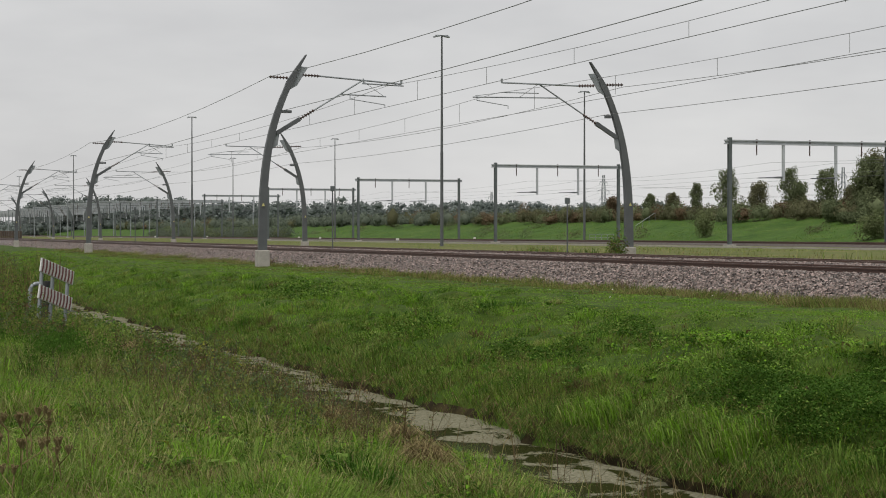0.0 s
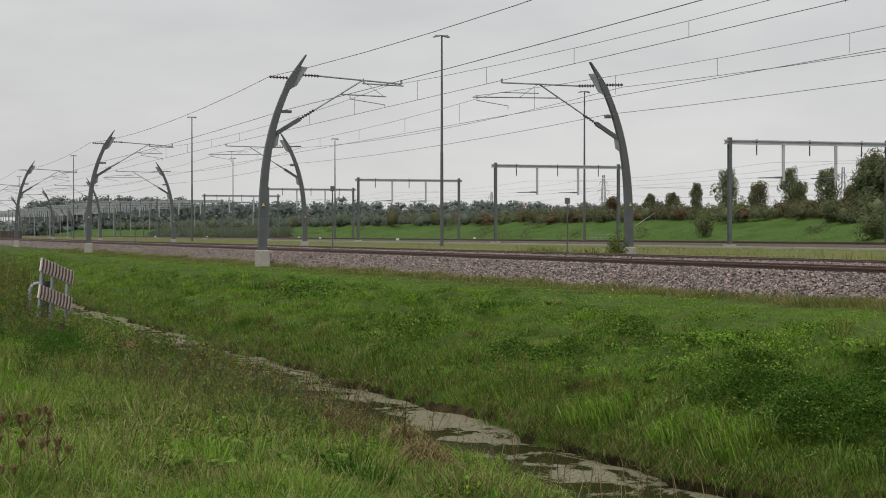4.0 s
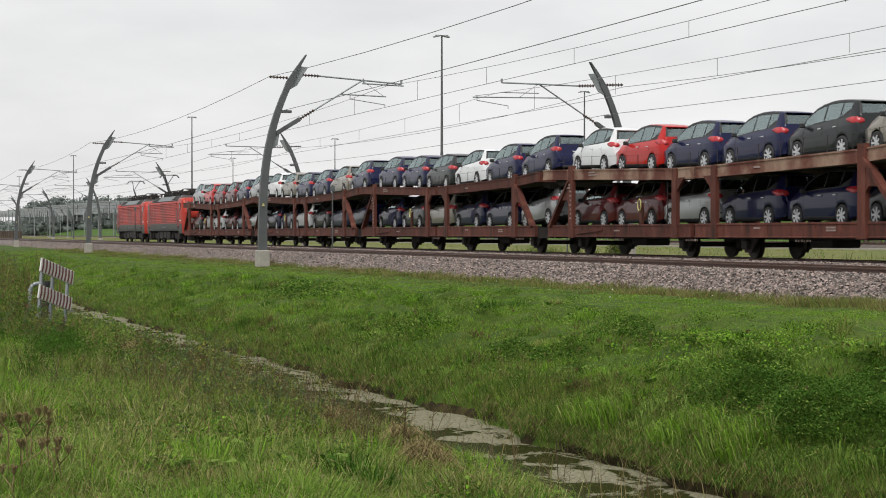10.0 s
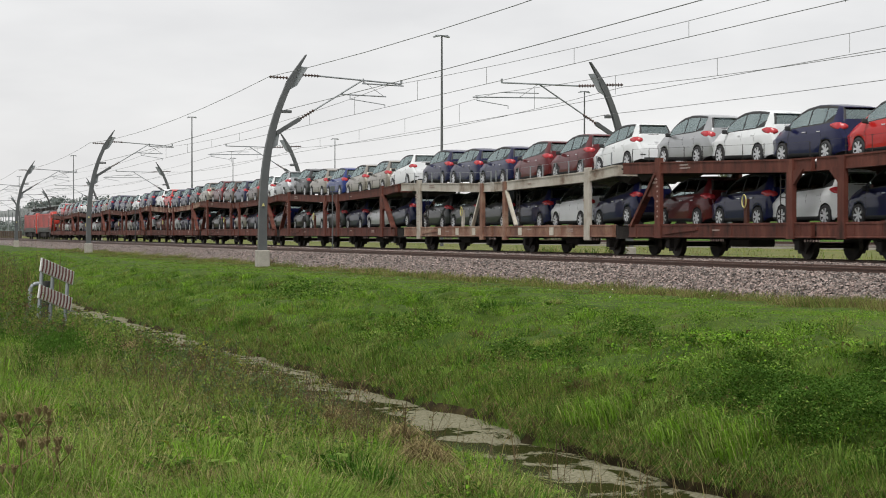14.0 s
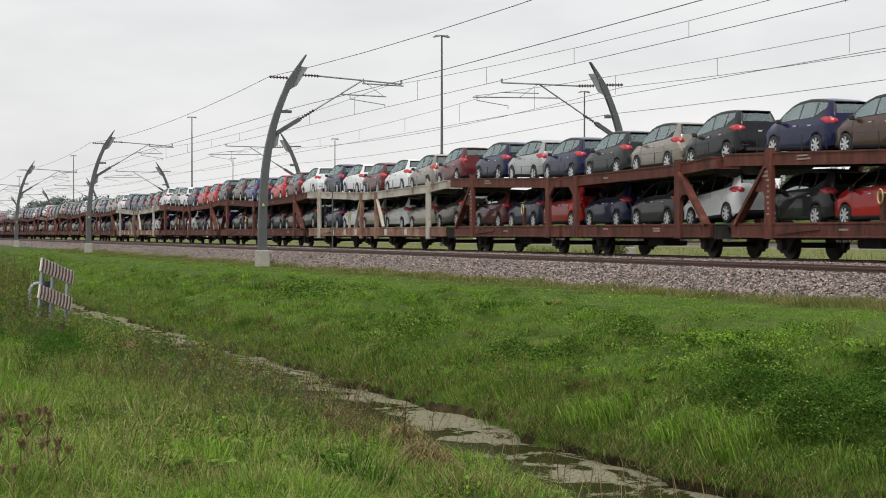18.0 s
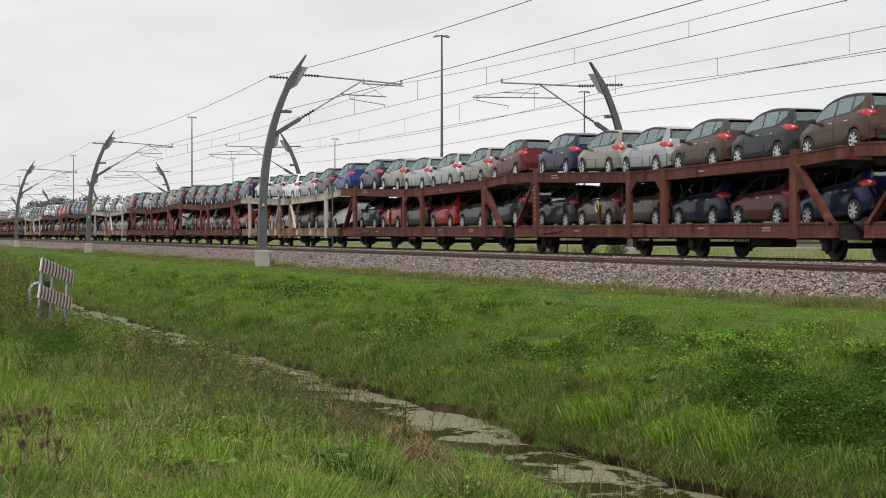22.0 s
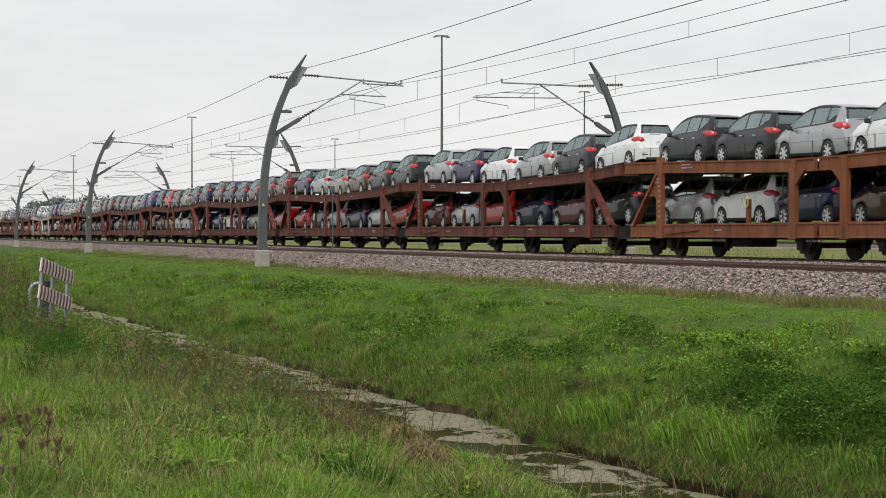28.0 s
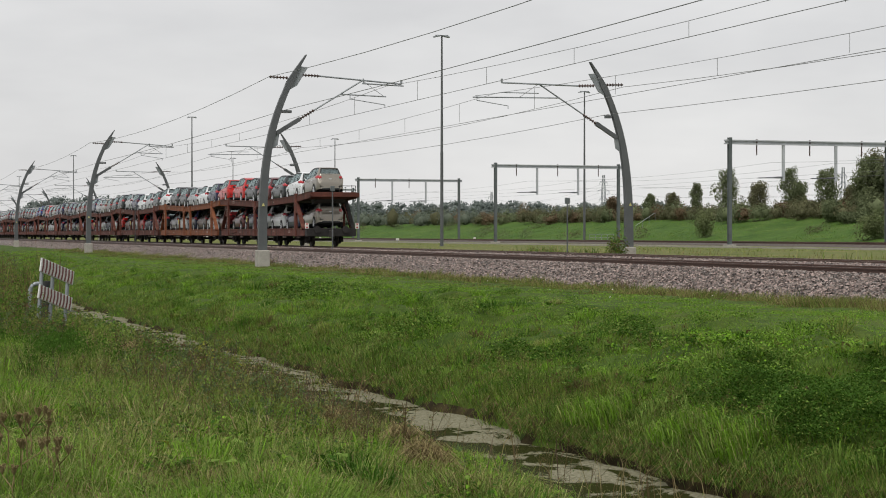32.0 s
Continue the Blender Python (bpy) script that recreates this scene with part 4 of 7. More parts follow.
        rod(bm, (0.3, y, 3.92), (0.3, y + 0.35, 3.98), 0.05)
        part("horn", bm, M_UNDER, root)
    return root


loco_a = locomotive()
loco_b = copy_thing(loco_a, pose(0, 0, 0))
movers += [(loco_a, pose(FAR_X, HEAD_Y + 2.48, 0)), (loco_b, pose(FAR_X, HEAD_Y + 2.48 + 19.3, 0))]

# -- wagons --
POSTS = (0.0, 8.85, 11.65, 20.3)      # metres behind the wagon's front post
AXLES = (0.0, 8.6, 12.95, 21.4)
FRONT_END, SPLIT, REAR_END = -2.4, 10.12, 22.55
DECK = [(-2.5, 3.24), (0.0, 3.18), (8.75, 2.93), (11.5, 2.93), (20.15, 3.06), (22.6, 3.20)]


def deck_z(d):
    return lerp_table(DECK, d)


def rail_buffers(root, y, sy):
    for x in (-0.875, 0.875):
        bm = bmesh.new()
        rod(bm, (x, y, 1.03), (x, y + sy * 0.62, 1.03), 0.09, seg=10)
        rod(bm, (x, y + sy * 0.58, 1.03), (x, y + sy * 0.65, 1.03), 0.21, seg=16)
        part("buffer", bm, M_UNDER, root)


def wagon(livery):
    cream = livery == "cream"
    paint = {"cream": M_CREAM, "orange": M_ORANGE}.get(livery, M_RUST)
    low = {"cream": M_CREAMLOW, "orange": M_ORANGE}.get(livery, M_RUST)
    beam_paint = M_WORN if livery == "bleached" else paint
    label = {"cream": "double-deck car-carrier wagon, worn cream posts over patchy brown sills", "orange": "orange-brown double-deck car-carrier wagon on four axles",
             "bleached": "red-brown double-deck car-carrier wagon with bleached upper beams", "red": "rusty red-brown double-deck car-carrier wagon on four axles"}[livery]
    root = thing("car_wagon", label, "car wagon", "wagons of the train")
    wm = wheel_mesh(0.42)
    for u, (d0, d1) in enumerate(((FRONT_END, SPLIT - 0.14), (SPLIT + 0.14, REAR_END))):
        for s in (-1, 1):
            bm = bmesh.new()
            x = s * 1.44
            box(bm, (x - 0.07, -d1, 0.66), (x + 0.07, -d0, 1.08), 0.015)
            box(bm, (x - 0.09, -d1, 1.03), (x + 0.09, -d0, 1.10), 0.01)
            box(bm, (x - 0.09, -d1, 0.645), (x + 0.09, -d0, 0.70), 0.01)
            for i in range(9):
                y = -d0 - 0.6 - i * (d1 - d0 - 1.2) / 8
                box(bm, (x - 0.085, y - 0.03, 0.70), (x + 0.085, y + 0.03, 1.03))
            part("side_sill", bm, low, root)
            # upper side beam follows the deck's bend
            e0, e1 = (d0 - 0.5, d1) if u == 0 else (d0, d1 + 0.5)
            cuts = [e0] + [d for d, _ in DECK if e0 < d < e1] + [e1]
            bm = bmesh.new()
            for a, b in zip(cuts, cuts[1:]):
                beam(bm, (x, -a, deck_z(a) - 0.17), (x, -b, deck_z(b) - 0.17), 0.12, 0.34)
                beam(bm, (x, -a, deck_z(a) + 0.01), (x, -b, deck_z(b) + 0.01), 0.17, 0.05)
                beam(bm, (x, -a, deck_z(a) - 0.335), (x, -b, deck_z(b) - 0.335), 0.17, 0.045)
            part("upper_side_beam", bm, beam_paint, root)
        bm = bmesh.new()
        box(bm, (-1.37, -d1, 0.86), (1.37, -d0, 0.98))
        part("lower_floor", bm, M_UNDER, root, "dark grimy steel lower floor")
        cuts = [e0] + [d for d, _ in DECK if e0 < d < e1] + [e1]
        bm = bmesh.new()
        for a, b in zip(cuts, cuts[1:]):
            beam(bm, (0, -a, deck_z(a) - 0.12), (0, -b, deck_z(b) - 0.12), 2.76, 0.06)
        part("upper_floor", bm, M_UNDER, root, "dark steel upper floor")
        bm = bmesh.new()
        for x in (-0.5, 0.5):
            beam(bm, (x, -d0, 0.72), (x, -d1, 0.72), 0.16, 0.26)
        for i in range(6):
            d = d0 + 0.8 + i * (d1 - d0 - 1.6) / 5
            beam(bm, (-1.37, -d, 0.76), (1.37, -d, 0.76), 0.12, 0.18)
        box(bm, (-0.5, -(d0 + d1) / 2 - 0.7, 0.35), (0.45, -(d0 + d1) / 2 + 0.6, 0.62), 0.05)
        part("underframe", bm, M_UNDER, root)
    for i, d in enumerate(POSTS):
        for s in (-1, 1):
            bm = bmesh.new()
            x = s * 1.50
            end = i in (0, 3)
            top = deck_z(d) + (0.16 if end else 0.02)
            w = (0.20 if end else 0.17) + (0.05 if cream and end else 0)
            z0 = 0.52 if cream else 0.62
            if cream and end:
                box(bm, (x - 0.07, -d - w, z0), (x + 0.07, -d + w, top), 0.02)
            else:
                prism(bm, [(-d - w * 1.25, z0), (-d + w * 1.25, z0), (-d + w, 1.2), (-d + w, top), (-d - w, top), (-d - w, 1.2)], 'x', x - 0.07, x + 0.07)
                if not end and not cream:
                    dy = -1 if i == 1 else 1
                    prism(bm, [(-d + dy * w * 0.9, deck_z(d) - 0.3), (-d + dy * (w + 0.55), deck_z(d) - 0.3), (-d + dy * w * 0.9, deck_z(d) - 0.75)], 'x', x - 0.05, x + 0.05)
            part("post", bm, M_CREAMLOW if cream and not end else paint, root)
            if cream and not end:
                dy = 1 if i == 1 else -1
                bm = bmesh.new()
                beam(bm, (x, -d + dy * 0.15, 2.55), (x, -d + dy * 1.25, 1.12), 0.10, 0.14, up=(1, 0, 0))
                part("brace", bm, M_PATCH, root)
            if not cream and end:
                dy = 1 if i == 0 else -1
                bm = bmesh.new()
                beam(bm, (x, -d + dy * 0.12, 2.80), (x, -d + dy * 2.05, 1.05), 0.12, 0.24, up=(1, 0, 0))
                part("brace", bm, paint, root)
                bm = bmesh.new()
                prism(bm, [(-d + dy * 0.15, 2.80), (-d + dy * 0.26, 2.80), (-d + dy * 0.86, 2.12), (-d + dy * 0.70, 2.04), (-d + dy * 0.36, 2.06), (-d + dy * 0.15, 1.86)], 'x', x - 0.055, x + 0.055)
                part("gusset", bm, paint, root)
    for d in AXLES:
        for s in (-1, 1):
            bm = bmesh.new()
            prism(bm, [(-d - 0.72, 0.74), (-d + 0.72, 0.74), (-d + 0.30, 0.34), (-d + 0.20, 0.18), (-d - 0.20, 0.18), (-d - 0.30, 0.34)], 'x', s * 0.98 - 0.03, s * 0.98 + 0.03)
            box(bm, (s * 1.05 - 0.13, -d - 0.16, 0.28), (s * 1.05 + 0.13, -d + 0.16, 0.58), 0.03)
            for k in range(4):
                beam(bm, (s * 1.05, -d - 0.65 + k * 0.08, 0.62 + k * 0.025), (s * 1.05, -d + 0.65 - k * 0.08, 0.62 + k * 0.025), 0.11, 0.02)
            guard = part("axle_guard", bm, M_UNDER, root)
            part("wheel", wm, None, guard, at=Matrix.Translation((s * 0.76, -d, 0.42)) @ Matrix.Rotation(0 if s < 0 else math.pi, 4, 'Z'))
        bm = bmesh.new()
        rod(bm, (-0.7, -d, 0.42), (0.7, -d, 0.42), 0.08, seg=10)
        part("axle", bm, M_WHEEL, root)
    rail_buffers(root, -FRONT_END, 1)
    rail_buffers(root, -REAR_END, -1)
    for d, o in ((FRONT_END, 1), (REAR_END, -1)):
        bm = bmesh.new()
        box(bm, (-1.36, -d + o * 0.02, 0.60), (1.36, -d + o * 0.14, 1.06), 0.02)
        box(bm, (-0.25, -d + o * 0.14, 0.75), (0.25, -d + o * 0.42, 1.0), 0.03)
        part("end_beam", bm, M_UNDER, root, "black grimy end beam")
        bm = bmesh.new()
        prism(bm, [(-d + o * 0.48, deck_z(d) - 0.12), (-d + o * 0.48, deck_z(d) - 0.40), (-d + o * 0.1, deck_z(d) - 0.62), (-d - o * 0.7, deck_z(d) - 0.45), (-d - o * 1.2, deck_z(d) - 0.14)], 'x', -0.95, 0.95)
        part("deck_haunch", bm, M_UNDER, root, "dark haunch under the upper deck's end")
        bm = bmesh.new()
        box(bm, (-1.375, -d + o * 0.40, deck_z(d) - 0.36), (1.375, -d + o * 0.49, deck_z(d) + 0.01), 0.015)
        part("deck_end_beam", bm, paint, root)
    bm = bmesh.new()
    for d in (3.6, 9.4, 16.5, 20.2):
        for i in range(6):
            box(bm, (-1.405, -d - i * 0.16 - 0.10 + 0.03 * (i % 2), 0.53), (-1.395, -d - i * 0.16, 0.60))
    tagged(part("sole_lettering", bm, M_STENCIL, root), "row of small white marks below the sill", kind="stuff")
    # railings along the upper deck
    for s in (-1, 1):
        for d0, d1 in ((FRONT_END + 0.2, SPLIT - 0.3), (SPLIT + 0.3, REAR_END - 0.2)):
            bm = bmesh.new()
            n = 9
            for i in range(n + 1):
                d = d0 + (d1 - d0) * i / n
                beam(bm, (s * 1.46, -d, deck_z(d)), (s * 1.46, -d, deck_z(d) + 0.52), 0.035 if cream else 0.018, 0.05 if cream else 0.018)
            for i in range(n):
                a, b = d0 + (d1 - d0) * i / n, d0 + (d1 - d0) * (i + 1) / n
                beam(bm, (s * 1.46, -a, deck_z(a) + 0.50), (s * 1.46, -b, deck_z(b) + 0.50), 0.008, 0.008)
            part("railing", bm, M_GALV if cream else M_UNDER, root, "thin deck railing")
    # ladder, hose post, markings
    for d, s in (((8.3, -1), (0.9, -1), (12.9, -1)) if cream else ((8.2, -1),)):
        bm = bmesh.new()
        for o in (-0.16, 0.16):
            rod(bm, (s * 1.40, -d + o, 1.05), (s * 1.40, -d + o, deck_z(d)), 0.02, seg=5)
        for i in range(6):
            rod(bm, (s * 1.40, -d - 0.16, 1.3 + i * 0.27), (s * 1.40, -d + 0.16, 1.3 + i * 0.27), 0.014, seg=5)
        part("ladder", bm, M_UNDER, root)
    bm = bmesh.new()
    box(bm, (-1.36, -5.9, 0.98), (-1.26, -5.7, 1.85), 0.01)
    part("hose_post", bm, paint, root)
    bm = bmesh.new()
    rings = []
    for i in range(14):
        a = i * math.tau / 14
        rings.append([bm.verts.new((-1.40 + 0.022 * math.sin(b), -5.8 + (0.13 + 0.022 * math.cos(b)) * math.cos(a), 1.78 + (0.20 + 0.022 * math.cos(b)) * math.sin(a))) for b in (0.0, 1.57, 3.14, 4.71)])
    for i in range(14):
        for j in range(4):
            bm.faces.new((rings[i][j], rings[i][(j + 1) % 4], rings[(i + 1) % 14][(j + 1) % 4], rings[(i + 1) % 14][j]))
    bmesh.ops.recalc_face_normals(bm, faces=bm.faces[:])
    part("coiled_hose", bm, M_YELLOW, root, "yellow coiled hose")
    for s in (-1, 1):
        if s < 0:
            x = -1.573
            bm = bmesh.new()
            for i in range(7):
                z = 2.35 - i * 0.17
                box(bm, (x - 0.002, -0.08, z), (x + 0.002, 0.07 - 0.03 * (i % 3), z + 0.06))
            for i in range(8):
                y, z = 0.0 + 0.11 * (i % 4), 2.48 + 0.12 * (i // 4)
                box(bm, (x - 0.002, y, z), (x + 0.002, y + 0.08, z + 0.07))
            tagged(part("stencil_marking", bm, M_STENCIL, root), "faded stencilled markings", kind="stuff")
            bm = bmesh.new()
            x = -1.513
            for d, l, z in ((1.6, 0.75, deck_z(1.6) - 0.22), (1.6, 0.6, deck_z(1.6) - 0.12), (14.2, 0.4, deck_z(14.2) - 0.2)):
                box(bm, (x - 0.006, -d - l, z), (x + 0.006, -d, z + 0.05))
            part("beam_marking", bm, M_STENCIL, root, "faded marking on the upper beam")
            bm = bmesh.new()
            for d, l, z in ((3.9, 0.5, 0.86), (14.2, 0.4, 0.92), (18.4, 0.5, 0.84), (18.4, 0.5, 0.92)):
                box(bm, (x - 0.006, -d - l, z), (x + 0.006, -d, z + 0.05))
            part("sill_marking", bm, M_STENCIL, root, "faded marking on the sill")
        x = s * 1.513
        bm = bmesh.new()
        beam(bm, (s * 1.53, -2.9, 0.93), (s * 1.53, -0.5, 0.80), 0.05, 0.10)
        part("buffer_strut", bm, low, root)
        bm = bmesh.new()
        rod(bm, (s * 1.2, 2.42, 0.62), (s * 1.2, 2.42, 0.95), 0.03, seg=6)
        part("coupling_hook", bm, M_YELLOW, root, "yellow-painted hook handle")
        if cream:
            for d in (2.9, 5.4, 7.6, 13.2, 16.6):
                bm = bmesh.new()
                box(bm, (x + s * 0.022 - 0.004, -d - 0.42, 0.71), (x + s * 0.022 + 0.004, -d, 1.02))
                part("paint_patch", bm, M_PATCH, root, "worn white paint patch")
    return root


LIVERY = {3: "bleached", 6: "cream", 9: "cream", 12: "cream", 20: "orange"}
models = {}
WAGON_SHIFT = {0: 0.33, 1: 0.30, 21: 0.15}     # metres that a wagon hangs back in its couplings
wagons = []
for k in range(22):
    livery = LIVERY.get(k, "red")
    if livery in models:
        w = copy_thing(models[livery], pose(0, 0, 0))
    else:
        w = models[livery] = wagon(livery)
    wagons.append(w)
    movers.append((w, pose(FAR_X, HEAD_Y - PITCH * k - WAGON_SHIFT.get(k, 0.0), 0)))
last = wagons[-1]
BACK = -REAR_END - 0.40
for x in (-1.5, 1.6):
    bm = bmesh.new()
    box(bm, (x - 0.11, BACK - 0.16, 1.08), (x + 0.11, BACK - 0.14, 1.42), 0.004)
    plate = part("tail_board", bm, M_WHITEMARK, last, "white tail board with a red mark")
    bm = bmesh.new()
    prism(bm, [(x - 0.08, 1.11), (x + 0.08, 1.11), (x, 1.23)], 'y', BACK - 0.168, BACK - 0.162)
    prism(bm, [(x - 0.08, 1.39), (x + 0.08, 1.39), (x, 1.27)], 'y', BACK - 0.168, BACK - 0.162)
    part("red_mark", bm, M_TAIL, plate)
for s in (-1, 1):
    bm = bmesh.new()
    prism(bm, [(-REAR_END - 1.42, 2.98), (-REAR_END - 0.45, 2.84), (-REAR_END - 0.45, 3.20), (-REAR_END - 1.42, 3.22)], 'x', s * 1.44 - 0.07, s * 1.44 + 0.07)
    part("upper_beam_end", bm, M_RUST, last)
bm = bmesh.new()
box(bm, (-1.36, -REAR_END - 1.40, 3.0), (1.36, -REAR_END - 0.45, 3.10), 0.01)
part("upper_platform", bm, M_UNDER, last)
bm = bmesh.new()
box(bm, (-1.36, -REAR_END - 1.42, 2.96), (1.36, -REAR_END - 1.34, 3.24), 0.015)
part("end_cross_beam", bm, M_RUST, last)
bm = bmesh.new()
box(bm, (-1.5, BACK - 0.12, 0.62), (1.56, -REAR_END - 0.02, 1.10), 0.02)
part("headstock", bm, M_UNDER, last, "dark grimy headstock beam")
bm = bmesh.new()
box(bm, (-0.16, BACK - 0.32, 0.55), (0.16, BACK - 0.12, 1.0), 0.04)
rod(bm, (0, BACK - 0.3, 0.8), (0, BACK - 0.34, 0.38), 0.05, 0.04)
part("coupling", bm, M_UNDER, last, "black screw coupling hanging from its hook")
# dark colour stands for the shaded inner side of a red-brown strut
bm = bmesh.new()
beam(bm, (1.40, BACK, 1.10), (1.40, BACK + 1.75, 2.86), 0.10, 0.22, up=(1, 0, 0))
part("end_strut", bm, M_UNDER, last, "diagonal strut, darkened for its shaded inner side")
bm = bmesh.new()
for x in (0.3, 1.3):
    rod(bm, (x, -REAR_END - 1.3, 3.2), (x, -REAR_END - 1.3, 3.62), 0.02, seg=5)
rod(bm, (0.3, -REAR_END - 1.3, 3.62), (1.3, -REAR_END - 1.3, 3.62), 0.02, seg=5)
part("end_railing", bm, M_UNDER, last)

# -- the new cars on the wagons --
CAR_SILL, WHEEL_Y, WHEEL_R, ARCH_R = 0.19, 1.245, 0.32, 0.365
CAR_KEYS = [  # y, belt height, belt half width, roof-edge height, roof-edge half width, crown over the edge, widest half width
    (2.04, 0.60, 0.50, 0.63, 0.46, 0.010, 0.55), (1.99, 0.66, 0.66, 0.70, 0.60, 0.020, 0.70), (1.88, 0.72, 0.75, 0.78, 0.68, 0.030, 0.80), (1.60, 0.82, 0.80, 0.90, 0.70, 0.045, 0.855),
    (1.12, 0.95, 0.825, 1.05, 0.71, 0.050, 0.875), (0.80, 0.985, 0.83, 1.23, 0.68, 0.045, 0.875), (0.40, 1.005, 0.83, 1.41, 0.645, 0.040, 0.875),
    (0.05, 1.02, 0.83, 1.505, 0.615, 0.040, 0.875), (-0.45, 1.04, 0.83, 1.555, 0.60, 0.045, 0.875), (-0.95, 1.065, 0.825, 1.545, 0.59, 0.045, 0.875), (-1.35, 1.10, 0.80, 1.515, 0.575, 0.040, 0.875),
    (-1.58, 1.13, 0.765, 1.485, 0.56, 0.035, 0.865), (-1.70, 1.13, 0.745, 1.455, 0.55, 0.035, 0.855), (-1.78, 1.12, 0.73, 1.35, 0.575, 0.035, 0.845), (-1.90, 1.06, 0.70, 1.13, 0.64, 0.030, 0.815),
    (-1.945, 0.97, 0.67, 1.00, 0.65, 0.020, 0.79), (-1.965, 0.80, 0.66, 0.83, 0.64, 0.012, 0.785), (-2.03, 0.70, 0.64, 0.73, 0.60, 0.010, 0.74), (-2.055, 0.62, 0.60, 0.65, 0.56, 0.010, 0.68), (-2.06, 0.52, 0.56, 0.55, 0.52, 0.010, 0.62)]


def car_at(y):
    for a, b in zip(CAR_KEYS, CAR_KEYS[1:]):
        if b[0] <= y <= a[0]:
            f = (y - a[0]) / (b[0] - a[0])
            return [p + (q - p) * f for p, q in zip(a, b)]
    return list(CAR_KEYS[-1])


def car_sill(y):
    """Lower edge of the body side: the sill, lifted over the wheels and under the bumpers."""
    z = CAR_SILL
    for c in (WHEEL_Y, -WHEEL_Y):
        d = abs(y - c)
        if d < ARCH_R:
            z = max(z, WHEEL_R + math.sqrt(ARCH_R ** 2 - d * d))
    if y > 1.75:
        z = max(z, 0.20 + 0.35 * (y - 1.75))
    if y < -1.75:
        z = max(z, 0.24 + 0.25 * (-1.75 - y))
    return z


def car_ring(y):
    """Half section from the sill to the middle of the roof. The flank has a lower hollow and a rising crease."""
    y, zq, wq, zt, wt, crown, w = car_at(y)
    zq, zt = zq * 1.04, zt * 1.082
    zb = car_sill(y)
    crease = min(zq - 0.06, 0.76 - 0.045 * (y - 1.2))
    hollow = 0.50 - 0.02 * (y - 1.2)
    wq *= 0.972
    rows = [(w * 0.955, CAR_SILL), (w * 0.980, 0.30), (w * 0.964, hollow), (w * 1.0, crease), (w * 0.978, crease + 0.05)]
    half = []
    for i, (_, z) in enumerate(rows):
        z = max(z, zb + 0.006 * i)
        half.append((lerp_table([(v, u) for u, v in rows], z), z))

    def mix(f):
        return (wq + (wt - wq) * f, zq + (zt - zq) * f)
    kick = 0.07 + 0.42 * max(0.0, min(1.0, (-1.07 - y) / 0.43))      # the last side window tapers to a point
    return half + [(wq + 0.012, zq - 0.015), (wq, zq), mix(kick), mix(0.86), (wt, zt), (wt * 0.86, zt + crown * 0.6), (0.0, zt + crown)]


def side_x(y, z):
    """Half width of the body at a height."""
    ring = car_ring(y)[2:]
    for (xa, za), (xb, zb) in zip(ring, ring[1:]):
        if za <= z <= zb:
            return xa + (xb - xa) * (z - za) / max(1e-6, zb - za)
    return ring[-2][0]


def rear_y(x, z):
    """Where the sloping rear skin stands at a height."""
    lo, hi = -2.06, -1.6
    for _ in range(24):
        y = (lo + hi) / 2
        if side_x(y, z) > x and car_ring(y)[-2][1] > z:
            hi = y
        else:
            lo = y
    return (lo + hi) / 2


ARCH_Y = [c + ARCH_R * k for c in (WHEEL_Y, -WHEEL_Y) for k in (1.0, 0.92, 0.55, 0.0, -0.55, -0.92, -1.0)]
CAR_Y = sorted(set([round(v, 3) for v in ARCH_Y] + [k[0] for k in CAR_KEYS] + [0.95, 0.90, -0.17, -0.23, -1.02, -1.07, -1.50]), reverse=True)
SIDE_WINDOWS = ((0.90, -0.17), (-0.23, -1.02), (-1.07, -1.50))
SCREEN, REARGLASS = (1.12, 0.05), (-1.70, -1.90)
PANE_LOW, PANE_TOP, ROOF_EDGE = 7, 8, 9


